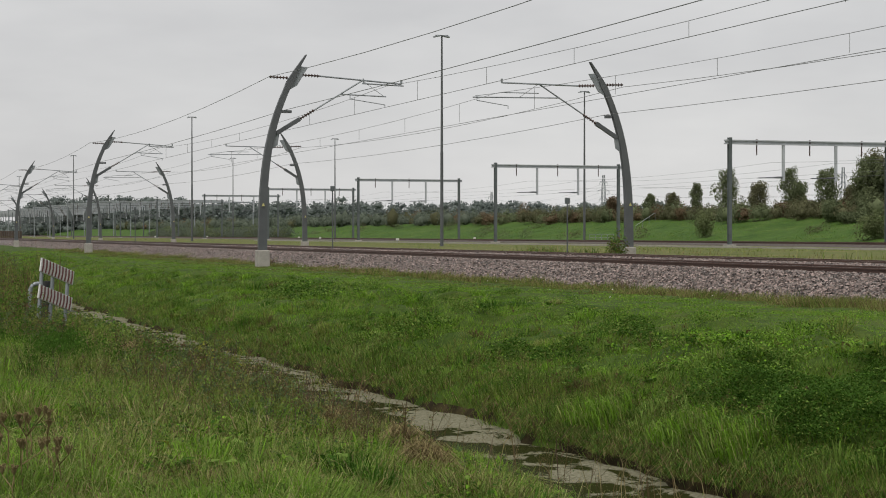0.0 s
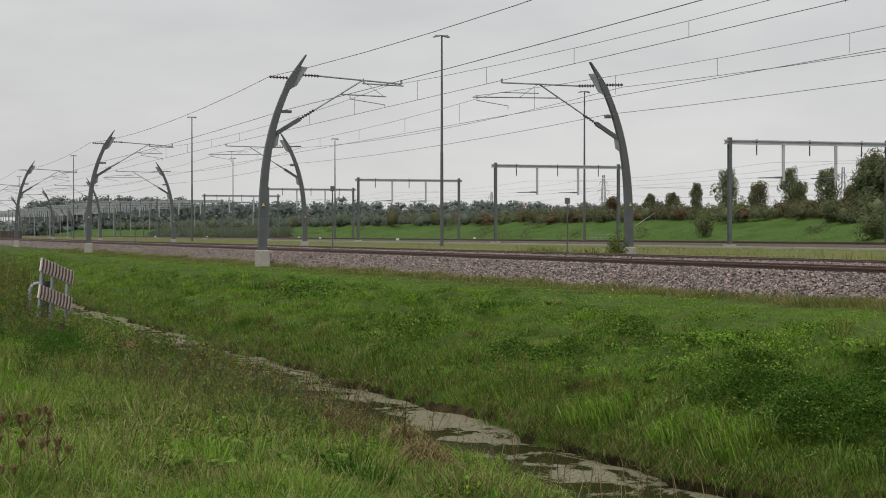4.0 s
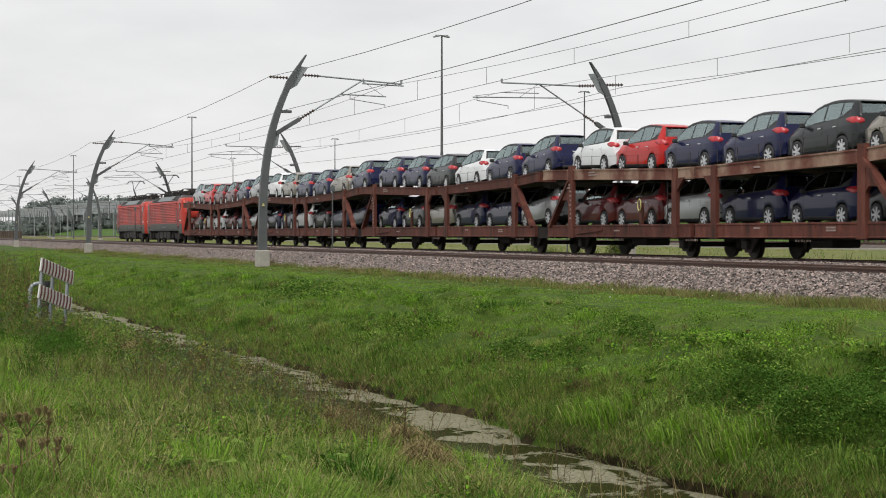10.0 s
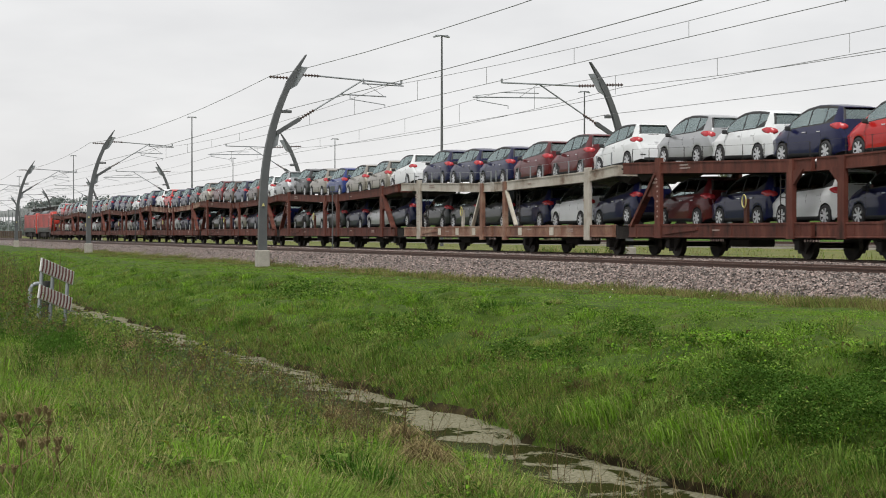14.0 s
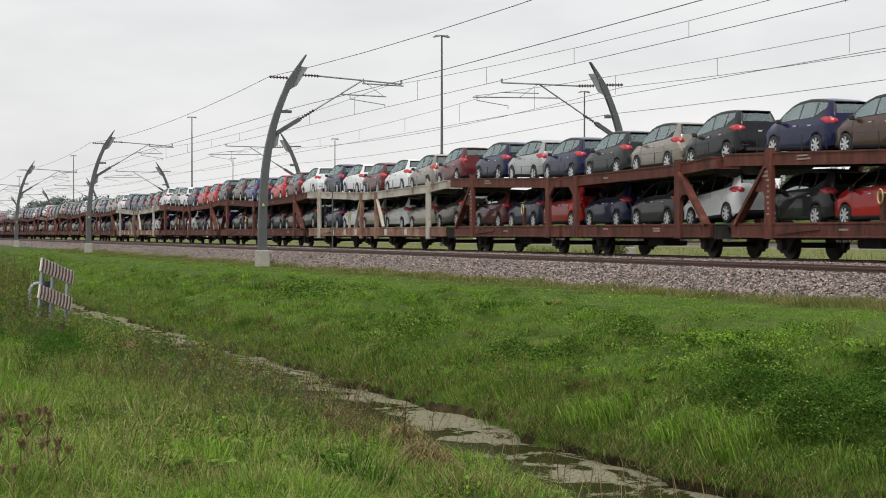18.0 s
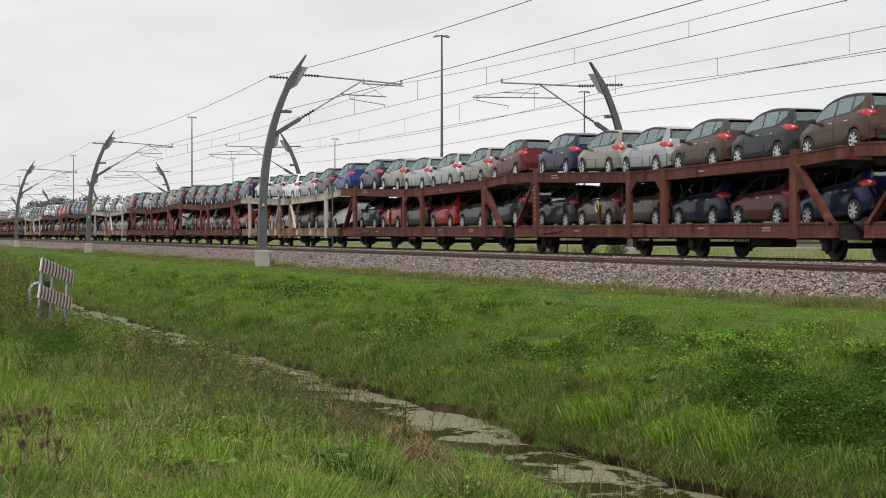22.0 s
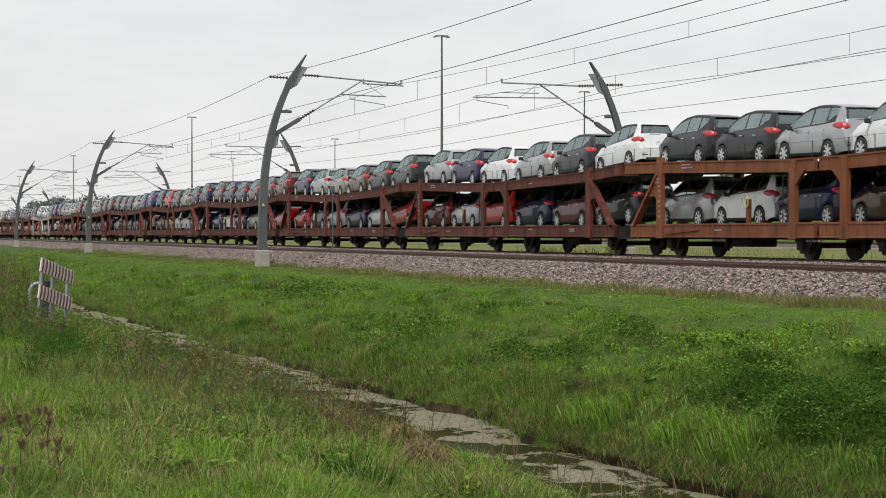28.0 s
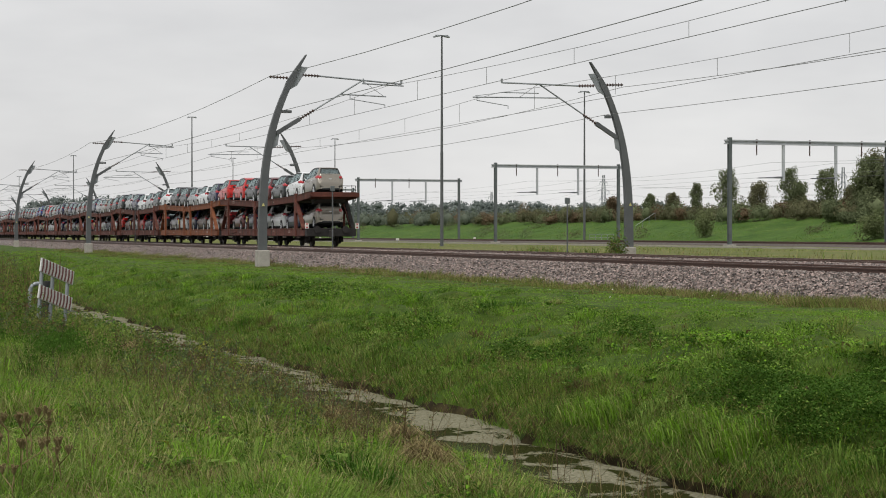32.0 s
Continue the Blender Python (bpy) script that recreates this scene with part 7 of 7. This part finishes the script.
dock_plants("broad_leaved_plants", "broad-leaved green plants in the rough field", spots, 0.16, 12)

# dried flower heads in the field
M_UMBEL = material("dried_flower_brown", [(0.14, 0.105, 0.050), (0.21, 0.165, 0.085)], 20.0, 0.9, spec=0.05)


def dried_flower(hh, seed):
    r = random.Random(seed)
    root = thing("dried_flower_stalk", "dry brown flower stalk with flat seed heads", "dried flower", "dried flower stalks")
    bm = bmesh.new()
    rod(bm, (0, 0, -0.05), (0.03, 0.02, hh * 0.7), 0.0055, 0.0045, seg=5)
    tips = []
    for i in range(r.randint(2, 4)):
        tip = (r.uniform(-0.12, 0.12), r.uniform(-0.12, 0.12), hh * r.uniform(0.85, 1.0))
        rod(bm, (0.03, 0.02, hh * 0.68), tip, 0.004, 0.003, seg=4)
        tips.append(tip)
    part("stem", bm, M_UMBEL, root)
    for tip in tips:
        bm = bmesh.new()
        for i in range(22):
            a, q = r.uniform(0, math.tau), r.uniform(0.005, 0.027)
            e = (tip[0] + q * math.cos(a), tip[1] + q * math.sin(a), tip[2] + 0.05 + r.uniform(-0.012, 0.010))
            rod(bm, tip, e, 0.002, 0.003, seg=3)
            bmesh.ops.create_icosphere(bm, subdivisions=1, radius=r.uniform(0.0035, 0.0065), matrix=Matrix.Translation(e))
        part("seed_head", bm, M_UMBEL, root)
    return root


for i, (x, y, hh) in enumerate(((0.90, 11.0, 0.46), (1.00, 11.1, 0.52), (1.12, 11.0, 0.50), (1.28, 11.2, 0.46), (0.88, 11.5, 0.44), (1.06, 10.7, 0.36), (0.88, 10.6, 0.40), (1.22, 10.8, 0.34), (0.80, 11.2, 0.40), (1.16, 11.5, 0.40), (0.72, 10.4, 0.34), (0.97, 10.3, 0.30), (1.32, 10.9, 0.30))):
    f = dried_flower(hh, 40 + i)
    f.matrix_basis = pose(x, y, float(ground_at(np.array([x]), np.array([y]))[0]), 0, 0, 40 * i)

# small white flowers on the bank
M_PETAL = material("white_petal", [(0.7, 0.7, 0.68), (0.8, 0.8, 0.78)], 20.0, 0.7)
x, y = 14.0 + 4.0 * RNG.random(26), 30 + 40 * RNG.random(26)
leaves("bank_flowers", "tiny white flowers on the grassy bank", x, y, np.full(26, 0.16), np.full(26, 0.04), [M_PETAL], np.zeros(26, int))


# ---- bushes and trees on the dike ----
def foliage(n, centre, radii, size, rr):
    """Leaf clumps in lumpy layers: arrays of corners for four-cornered leaves."""
    lobes = 7
    lc = rr.normal(0, 0.42, (lobes, 3)) * radii
    lc[:, 2] = np.abs(lc[:, 2]) * 0.9 - radii[2] * 0.1
    k = rr.integers(0, lobes, n)
    d = rr.normal(0, 1, (n, 3))
    d /= np.linalg.norm(d, axis=1)[:, None]
    p = np.array(centre) + lc[k] + d * np.array(radii) * (0.30 + 0.28 * rr.random(n) ** 0.5)[:, None]
    a, b = rr.normal(0, 1, (n, 3)), rr.normal(0, 1, (n, 3))
    a /= np.linalg.norm(a, axis=1)[:, None]
    b -= a * (a * b).sum(1)[:, None]
    b /= np.linalg.norm(b, axis=1)[:, None]
    s = size * (0.6 + 0.8 * rr.random(n))[:, None]
    return np.stack([p, p + a * s * 0.5 + b * s * 0.3, p + a * s, p + a * s * 0.5 - b * s * 0.3], 1).reshape(-1, 3)


spots = [(3.3 + 1.35 * RNG.random(), 20.8 + 7.5 * RNG.random() ** 1.3, 0.16 + 0.34 * RNG.random() ** 1.5) for i in range(26)]
weed_clumps("leafy_weeds", "bushy green and brown weeds along the ditch edge", spots, 0.28, 0.028, 420, [M_G10, M_G2, M_G1, M_G5, M_G2, M_G8])
spots = [(4.2 + 0.9 * RNG.random(), 28 + 9 * RNG.random(), 0.3 + 0.3 * RNG.random()) for i in range(24)]
weed_clumps("leafy_weeds", "bushy green weeds along the far part of the ditch edge", spots, 0.34, 0.045, 220, [M_G4, M_G2, M_G1, M_G2])
spots = [(v / 11.8 + 0.55 * RNG.random(), v, 0.5 + 0.9 * RNG.random()) for v in [35.5 + 9 * RNG.random() for i in range(40)]]
weed_clumps("leafy_weeds", "tall dark weeds around the barrier", spots, 0.42, 0.034, 420, [M_G4, M_G2, M_G2, M_G5, M_G1])
spots = [(2.85 + 0.6 * RNG.random(), 32.0 + 0.9 * RNG.random(), 0.6 + 0.3 * RNG.random()) for i in range(11)] + [(3.5 + 0.6 * RNG.random(), 30.6 + 0.9 * RNG.random(), 0.2 + 0.22 * RNG.random()) for i in range(7)]
weed_clumps("leafy_weeds", "green weeds round the foot of the barrier and pipe", spots, 0.28, 0.036, 330, [M_G4, M_G2, M_G1, M_G5])
spots = [(2.85 + 0.38 * RNG.normal(), 23.8 + 1.2 * RNG.normal(), 0.28 + 0.28 * RNG.random()) for i in range(22)]
weed_clumps("leafy_weeds", "dark green nettle patch in the field", spots, 0.28, 0.030, 520, [M_G11, M_G11, M_G4, M_G11])
spots = [(1.4 + 2.8 * RNG.random(), 13 + 15 * RNG.random(), 0.12 + 0.2 * RNG.random()) for i in range(70)]
weed_clumps("leafy_weeds", "low leafy weed clumps in the field", spots, 0.24, 0.024, 300, [M_G4, M_G1, M_G10, M_G2])
spots = [(8.6 + 5.5 * RNG.random() ** 1.4, 13 + 50 * RNG.random() ** 1.5, 0.10 + 0.15 * RNG.random()) for i in range(200)]
weed_clumps("leafy_weeds", "broad-leaved green weed clumps on the ditch bank", spots, 0.24, 0.028, 300, [M_G4, M_G1, M_G4, M_G4, M_G2, M_G1])

spots = [(33.9 + 0.16 * RNG.normal(), 74.4 + 0.4 * RNG.normal(), 0.9 + 0.9 * RNG.random()) for i in range(6)]
weed_clumps("leafy_weeds", "leafy green shrub at the foot of the far mast", spots, 0.30, 0.085, 240, [M_G4, M_G2, M_G10, M_G5])
M_B1 = leaf_mat("bush_green", [(0.115, 0.138, 0.070), (0.160, 0.188, 0.098)], 0.2, 0.3)
M_B2 = leaf_mat("bush_olive", [(0.108, 0.110, 0.058), (0.150, 0.148, 0.080)], 0.2, 0.3)
M_B3 = leaf_mat("bush_russet", [(0.125, 0.092, 0.056), (0.172, 0.124, 0.074)], 0.2, 0.3)
# distance haze is put into this paler, greyer leaf colour
M_B6 = leaf_mat("distant_bush_hazed", [(0.122, 0.145, 0.108), (0.152, 0.178, 0.132)], 0.1, 0.15)
M_T1 = leaf_mat("tree_green", [(0.138, 0.162, 0.082), (0.190, 0.220, 0.115)], 0.2, 0.3, 0.45)
M_T2 = leaf_mat("tree_olive", [(0.138, 0.136, 0.074), (0.186, 0.180, 0.10)], 0.2, 0.3, 0.45)
# the woods' grey-blue pallor is haze mixed into the base colour
M_B4 = leaf_mat("far_wood_hazed", [(0.165, 0.195, 0.182), (0.205, 0.232, 0.214)], 0.02, 0.12)
M_B5 = leaf_mat("bush_grey_green", [(0.12, 0.145, 0.065), (0.17, 0.195, 0.09)], 0.2, 0.3)
M_BARK = material("bark", [(0.05, 0.04, 0.03), (0.09, 0.075, 0.06)], 3.0, 0.9)
SPHERES = {}


def sphere(sub):
    if sub not in SPHERES:
        bm = bmesh.new()
        bmesh.ops.create_icosphere(bm, subdivisions=sub, radius=1.0)
        bm.verts.ensure_lookup_table()
        SPHERES[sub] = (np.array([v.co[:] for v in bm.verts]), np.array([[v.index for v in f.verts] for f in bm.faces]))
        bm.free()
    return SPHERES[sub]


def lumps(co, faces, c, r, rng, sub=2, rough=0.35):
    """An uneven solid heart for a leafy mass."""
    v, f = sphere(sub)
    k, ph = rng.normal(0, 2.2, (5, 3)), rng.random(5) * math.tau
    w = np.sin(v @ k.T + ph).sum(1) / 5
    base = sum(len(q) for q in co)
    co.append(np.array(c) + v * np.array(r) * (0.92 + rough * (w + 0.45 * rng.normal(0, 1, len(v))))[:, None])
    faces.append(f + base)


def skin_leaves(co, faces, c, r, n, size, rng):
    """Leaf clumps over a heart's skin, facing outwards at odd angles, as pairs of triangles."""
    d = rng.normal(0, 1, (n, 3))
    d /= np.linalg.norm(d, axis=1)[:, None]
    p = np.array(c) + d * np.array(r) * (0.78 + 0.42 * rng.random(n))[:, None]
    nrm = d + rng.normal(0, 0.55, (n, 3))
    a = np.cross(nrm, rng.normal(0, 1, (n, 3)))
    a /= np.linalg.norm(a, axis=1)[:, None]
    b = np.cross(nrm, a)
    b /= np.linalg.norm(b, axis=1)[:, None]
    q = size * (0.5 + 0.9 * rng.random(n))[:, None]
    base = sum(len(k) for k in co)
    co.append(np.stack([p - a * q * 0.5, p + b * q * 0.35, p + a * q * 0.5, p - b * q * 0.35], 1).reshape(-1, 3))
    k = np.arange(n)[:, None] * 4 + base
    faces.append(np.concatenate([k + [[0, 1, 2]], k + [[0, 2, 3]]]))


rr = np.random.default_rng(31)
co, faces, ix = [], [], []
for y in list(np.arange(140, 330, 2.5)) + list(np.arange(330, 800, 3.4)):
    for row in range(3):
        hgt = (1.4 + 1.2 * rr.random() + (0.6 if rr.random() > 0.85 else 0.0)) * (1.0 if y < 340 else 1.05)
        x = 121.5 + row * 3.2 + rr.normal(0, 1.0)
        # beyond 330 m most bushes take the haze-paled leaf
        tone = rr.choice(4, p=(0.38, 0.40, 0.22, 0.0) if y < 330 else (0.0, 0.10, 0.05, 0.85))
        at = len(faces)
        for j in range(2 if y < 330 else 1):
            c, r = (x + rr.normal(0, 0.7), y + rr.normal(0, 0.9), 2.8 + hgt * (0.25 + 0.25 * rr.random())), np.array((1.15, 1.35, hgt * 0.62)) * (0.7 + 0.5 * rr.random())
            r = r * (1.0 if y < 330 else 1.35)
            lumps(co, faces, c, r * (0.66 if y < 330 else 0.82), rr, 1, 0.2)
            skin_leaves(co, faces, c, r, 230, 0.27 if y < 330 else 0.30, rr)
        ix.append(np.full(sum(len(f) for f in faces[at:]), tone))
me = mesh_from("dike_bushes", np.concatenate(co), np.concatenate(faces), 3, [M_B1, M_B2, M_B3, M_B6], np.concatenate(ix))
tagged(new("dike_bushes", me), "dense dark green and russet bushes along the dike, far ones paled for haze", "bushes", kind="stuff")
co, ix = [], []
for i in range(20):
    y = 120 + 500 * rr.random()
    x = 104 + 14 * rr.random()
    n = 420
    hgt = 0.6 + 1.2 * rr.random()
    co.append(foliage(n, (x, y, lerp_table(PROFILE, x) + hgt * 0.3), np.array((1.5, 1.5, hgt)), 0.17, rr))
    ix.append(np.full(n, rr.choice(3, p=(0.7, 0.3, 0.0))))
co, ix = np.concatenate(co), np.concatenate(ix)
tagged(new("slope_shrubs", mesh_from("slope_shrubs", co, np.arange(len(co)).reshape(-1, 4), 4, [M_B1, M_B2, M_B3], ix)), "scattered low shrubs on the dike's slope", "shrubs", kind="stuff")


# rough turf on the dike's slope
x, y = scatter(60000, 103.0, 122.5, 120.0, 420.0, 1.3)
tone = smooth_noise(x, y, 5.0, 93)
blades("dike_grass", "rough green turf on the dike's slope", x, y, (0.06 + 0.13 * tone ** 2) * (0.5 + RNG.random(len(x))), np.full(len(x), 0.06), 0.4 + 0.8 * RNG.random(len(x)), GRASS,
       np.where(tone > 0.5, choose(len(x), (6, 2.5, 0, 3, 0, 0.6, 0.2)), choose(len(x), (6, 3, 0, 1.5, 0.2, 2, 0.5))), plain=True)


# single larger bushes on the dike's slope
for px, x0, hgt, wid, n, m in ((1478, 119.0, 2.3, 2.6, 1500, M_B1), (1502, 117.5, 1.9, 2.2, 1100, M_B1), (1545, 106.5, 3.0, 2.5, 1900, M_B5), (1241, 107.0, 3.1, 1.5, 1500, M_B5),
                               (1440, 124.0, 2.4, 3.0, 1400, M_B2), (1520, 124.0, 2.8, 3.4, 1800, M_T1), (1562, 124.0, 3.4, 3.4, 1800, M_T1), (1395, 125.0, 2.0, 2.6, 1200, M_B3), (1330, 125.0, 1.9, 2.6, 1200, M_B2)):
    y0 = x0 * (3519.6 / (px + 295) - 0.3426)
    co, faces = [], []
    for j in range(7):
        c = (x0 + rr.normal(0, wid * 0.26), y0 + rr.normal(0, wid * 0.26), lerp_table(PROFILE, x0) + hgt * (0.25 + 0.5 * rr.random()))
        r = np.array((wid * 0.42, wid * 0.42, hgt * 0.40)) * (0.7 + 0.5 * rr.random())
        lumps(co, faces, c, r * (0.3 if m is M_B5 else 0.48), rr, 1, 0.12)
        skin_leaves(co, faces, c, r, n // 3, 0.18 if m is M_B5 else 0.24, rr)
    tagged(new("bush", mesh_from("bush", np.concatenate(co), np.concatenate(faces), 3, [m])), "rounded dense leafy bush on the dike", "bush", "bushes on the dike")


def tree(h, spread, seed, m):
    r = np.random.default_rng(seed)
    root = thing("tree", "slim dark green autumn tree on the dike", "tree", "trees on the dike")
    bm = bmesh.new()
    rod(bm, (0, 0, -0.5), (0.1, 0, h * 0.45), 0.16, 0.09, seg=8)
    rod(bm, (0.1, 0, h * 0.45), (0, 0.1, h * 0.9), 0.09, 0.02, seg=6)
    for i in range(9):
        z = h * r.uniform(0.25, 0.8)
        a = r.uniform(0, math.tau)
        l = spread * r.uniform(0.5, 0.9)
        rod(bm, (0.05, 0, z), (l * math.cos(a), l * math.sin(a), z + l * 0.9), 0.045, 0.015, seg=5)
    part("trunk", bm, M_BARK, root)
    co, faces = [], []
    for i in range(44):
        f = (i + 0.5) / 44
        z = h * (0.20 + 0.78 * f)
        w = spread * (0.20 + 0.80 * math.sin(math.pi * (0.08 + 0.80 * f ** 0.9)))
        a, q = r.uniform(0, math.tau), w * 0.85 * r.random() ** 0.5
        c = (q * math.cos(a), q * math.sin(a), z)
        rad = np.array((1, 1, 1.25)) * (0.16 * spread + 0.22 * w) * r.uniform(0.6, 1.2)
        skin_leaves(co, faces, c, rad, int(40 + 42 * spread), 0.26 if spread > 2.5 else 0.22, r)
        lumps(co, faces, c, rad * (0.5 if spread > 2.5 else 0.35), r, 1, 0.25)
    part("crown", mesh_from("crown", np.concatenate(co), np.concatenate(faces), 3, [m]), None, root)
    return root


for i, (px, top, dist_x, spread, m) in enumerate(((1150, 345, 126, 1.2, M_T1), (1190, 343, 128, 1.3, M_T2), (1232, 325, 126, 1.0, M_T1), (1285, 303, 126, 2.0, M_T1), (1345, 325, 126, 1.7, M_T2),
                                                  (1400, 300, 126, 1.7, M_T1), (1418, 324, 128, 1.2, M_T1), (1463, 300, 125, 1.8, M_T1), (1506, 332, 130, 1.9, M_T2),
                                                  (1543, 284, 124, 2.6, M_T1), (1565, 276, 127, 3.6, M_T2), (1612, 280, 128, 3.5, M_T1), (1085, 352, 126, 1.5, M_B3))):
    s_along = dist_x * (3519.6 / (px + 295) - 0.3426)
    depth = s_along * 0.946 + dist_x * 0.324
    ztop = 0.77 + (414 - top) * depth / 3150
    tree(ztop - 2.9, spread, 100 + i, m).matrix_basis = pose(dist_x, s_along, 2.9)
# far woods beyond the yard
co, faces = [], []
for i in range(420):
    f = rr.random()
    x, y = 97 + 370 * f + rr.normal(0, 4), 980 - 60 * f + rr.normal(0, 25)
    hgt = 17.0 + 4 * rr.random() + (2.5 if 110 < x < 180 else 0)
    if i > 375:
        x, hgt = 30 + 70 * rr.random(), 5 + 2 * rr.random()
    for j in range(6):
        q = (j + rr.random()) / 6
        c, r = (x + rr.normal(0, 1.8), y + rr.normal(0, 1.8), hgt * (0.12 + 0.74 * q)), np.array((4.4, 4.4, 3.0)) * (1.15 - 0.55 * q)
        lumps(co, faces, c, r * 0.62, rr, 1, 0.2)
        skin_leaves(co, faces, c, r, 40, 1.3, rr)
tagged(new("far_woods", mesh_from("far_woods", np.concatenate(co), np.concatenate(faces), 3, [M_B4])), "woods on the horizon, haze put into their pale grey-green", "woods", kind="stuff")
# hedge leaves mostly from the haze-paled green
co, ix = [], []
for i in range(120):
    y = 425 + 165 * rr.random()
    x = 100 + 6 * rr.random()
    n = 520
    hgt = 1.0 + 1.8 * rr.random()
    co.append(foliage(n, (x, y, hgt * 0.3), np.array((3.0, 3.0, hgt)), 0.28, rr))
    ix.append(np.full(n, rr.choice(3, p=(0.5, 0.2, 0.3))))
co, ix = np.concatenate(co), np.concatenate(ix)
tagged(new("yard_hedge", mesh_from("yard_hedge", co, np.arange(len(co)).reshape(-1, 4), 4, [M_B6, M_B5, M_B6], ix)), "hedge at the far side of the yard, its green paled for haze", "hedge", kind="stuff")

# ---- loose ballast stones, nearest stretches ----
def stones(name, label, n, x0, x1, y0, y1, centre, mats, top=-0.20):
    x, y = scatter(n, x0, x1, y0, y1, 1.5)
    d = np.abs(x - centre)
    z = top + np.interp(d, [0.0, 1.05, 1.45, 1.95, 3.65], [0.0, 0.0, 0.08, 0.06, -0.54]) if centre < 24 else np.full(n, top)
    s = 0.016 + 0.022 * RNG.random(n)
    base = np.array([(1, 0, 0), (-1, 0, 0), (0, 1, 0), (0, -1, 0), (0, 0, 1), (0, 0, -1)], float)
    jit = base[None] + RNG.normal(0, 0.25, (n, 6, 3))
    a = RNG.random(n) * math.tau
    b = RNG.normal(0, 0.6, n)
    ca, sa, cb, sb = np.cos(a), np.sin(a), np.cos(b), np.sin(b)
    rot = np.stack([np.stack([ca, -sa * cb, sa * sb], 1), np.stack([sa, ca * cb, -ca * sb], 1), np.stack([np.zeros(n), sb, cb], 1)], 1)
    co = np.einsum('nij,nkj->nki', rot, jit * np.array((1.3, 1.0, 0.8))) * s[:, None, None] + np.stack([x, y, z + s * (0.9 * RNG.random(n) - 0.15)], 1)[:, None]
    tri = np.array([(0, 2, 4), (2, 1, 4), (1, 3, 4), (3, 0, 4)])
    f = (np.arange(n)[:, None, None] * 6 + tri[None]).reshape(-1, 3)
    me = mesh_from(name, co.reshape(-1, 3), f, 3, mats, np.repeat(RNG.integers(0, len(mats), n), 4))
    return tagged(new(name, me), label, "ballast stones", kind="stuff")


M_S1 = material("stone_pinkish", [(0.18, 0.136, 0.118), (0.345, 0.272, 0.242)], 3.0, 0.9, bump=0.2, per_island=0.55)
M_S2 = material("stone_grey", [(0.112, 0.098, 0.088), (0.275, 0.240, 0.217)], 3.0, 0.9, bump=0.2, per_island=0.6)
M_S3 = material("stone_dark", [(0.055, 0.047, 0.043), (0.12, 0.103, 0.095)], 3.0, 0.9, bump=0.2, per_island=0.5)
stones("ballast_stones", "loose pinkish and grey ballast stones on the shoulder", 112000, 18.9, 21.9, 24.0, 230.0, NEAR_X, [M_S1, M_S2, M_S1, M_S3])
stones("ballast_stones", "loose pinkish ballast stones between the tracks", 20000, 24.15, 26.7, 28.0, 120.0, 25.42, [M_S1, M_S1, M_S2, M_S3], -0.06)


# ---- the line's slight bend, for all that stands along it ----
moving = set(ob for ob, _ in movers)


def near_line(x):
    return max(0.0, min(1.0, (55.0 - x) / 19.0))


for ob in list(scene.objects):
    if ob.parent is not None or ob in moving or ob.type not in ('MESH', 'EMPTY'):
        continue
    if ob.type == 'MESH' and ob.matrix_basis.translation.length < 1e-6:
        n = len(ob.data.vertices)
        co = np.empty(n * 3, np.float32)
        ob.data.vertices.foreach_get("co", co)
        co = co.reshape(-1, 3)
        fade = np.clip((55.0 - co[:, 0]) / 19.0, 0.0, 1.0)
        co[:, 0] += fade * np.interp(co[:, 1], [a for a, _ in BEND], [v for _, v in BEND])
        ob.data.vertices.foreach_set("co", co.ravel())
        ob.data.update()
    else:
        x, y, _ = ob.matrix_basis.translation
        ob.matrix_basis = Matrix.Translation((bend(y) * near_line(x), 0, 0)) @ ob.matrix_basis


def motions():
    """The train runs at an even speed along its track."""
    for ob, m in movers:
        rows = []
        for i in range(17):
            t = 2.0 * i
            y = m.translation.y + SPEED * t
            yaw = math.atan2(bend(y - 8) - bend(y + 8), 16.0)
            rows.append((t, Matrix.Translation((bend(y), SPEED * t, 0)) @ Matrix.Translation(m.translation) @ Matrix.Rotation(yaw, 4, 'Z') @ m.to_3x3().to_4x4()))
        walk(ob, rows)


motions()
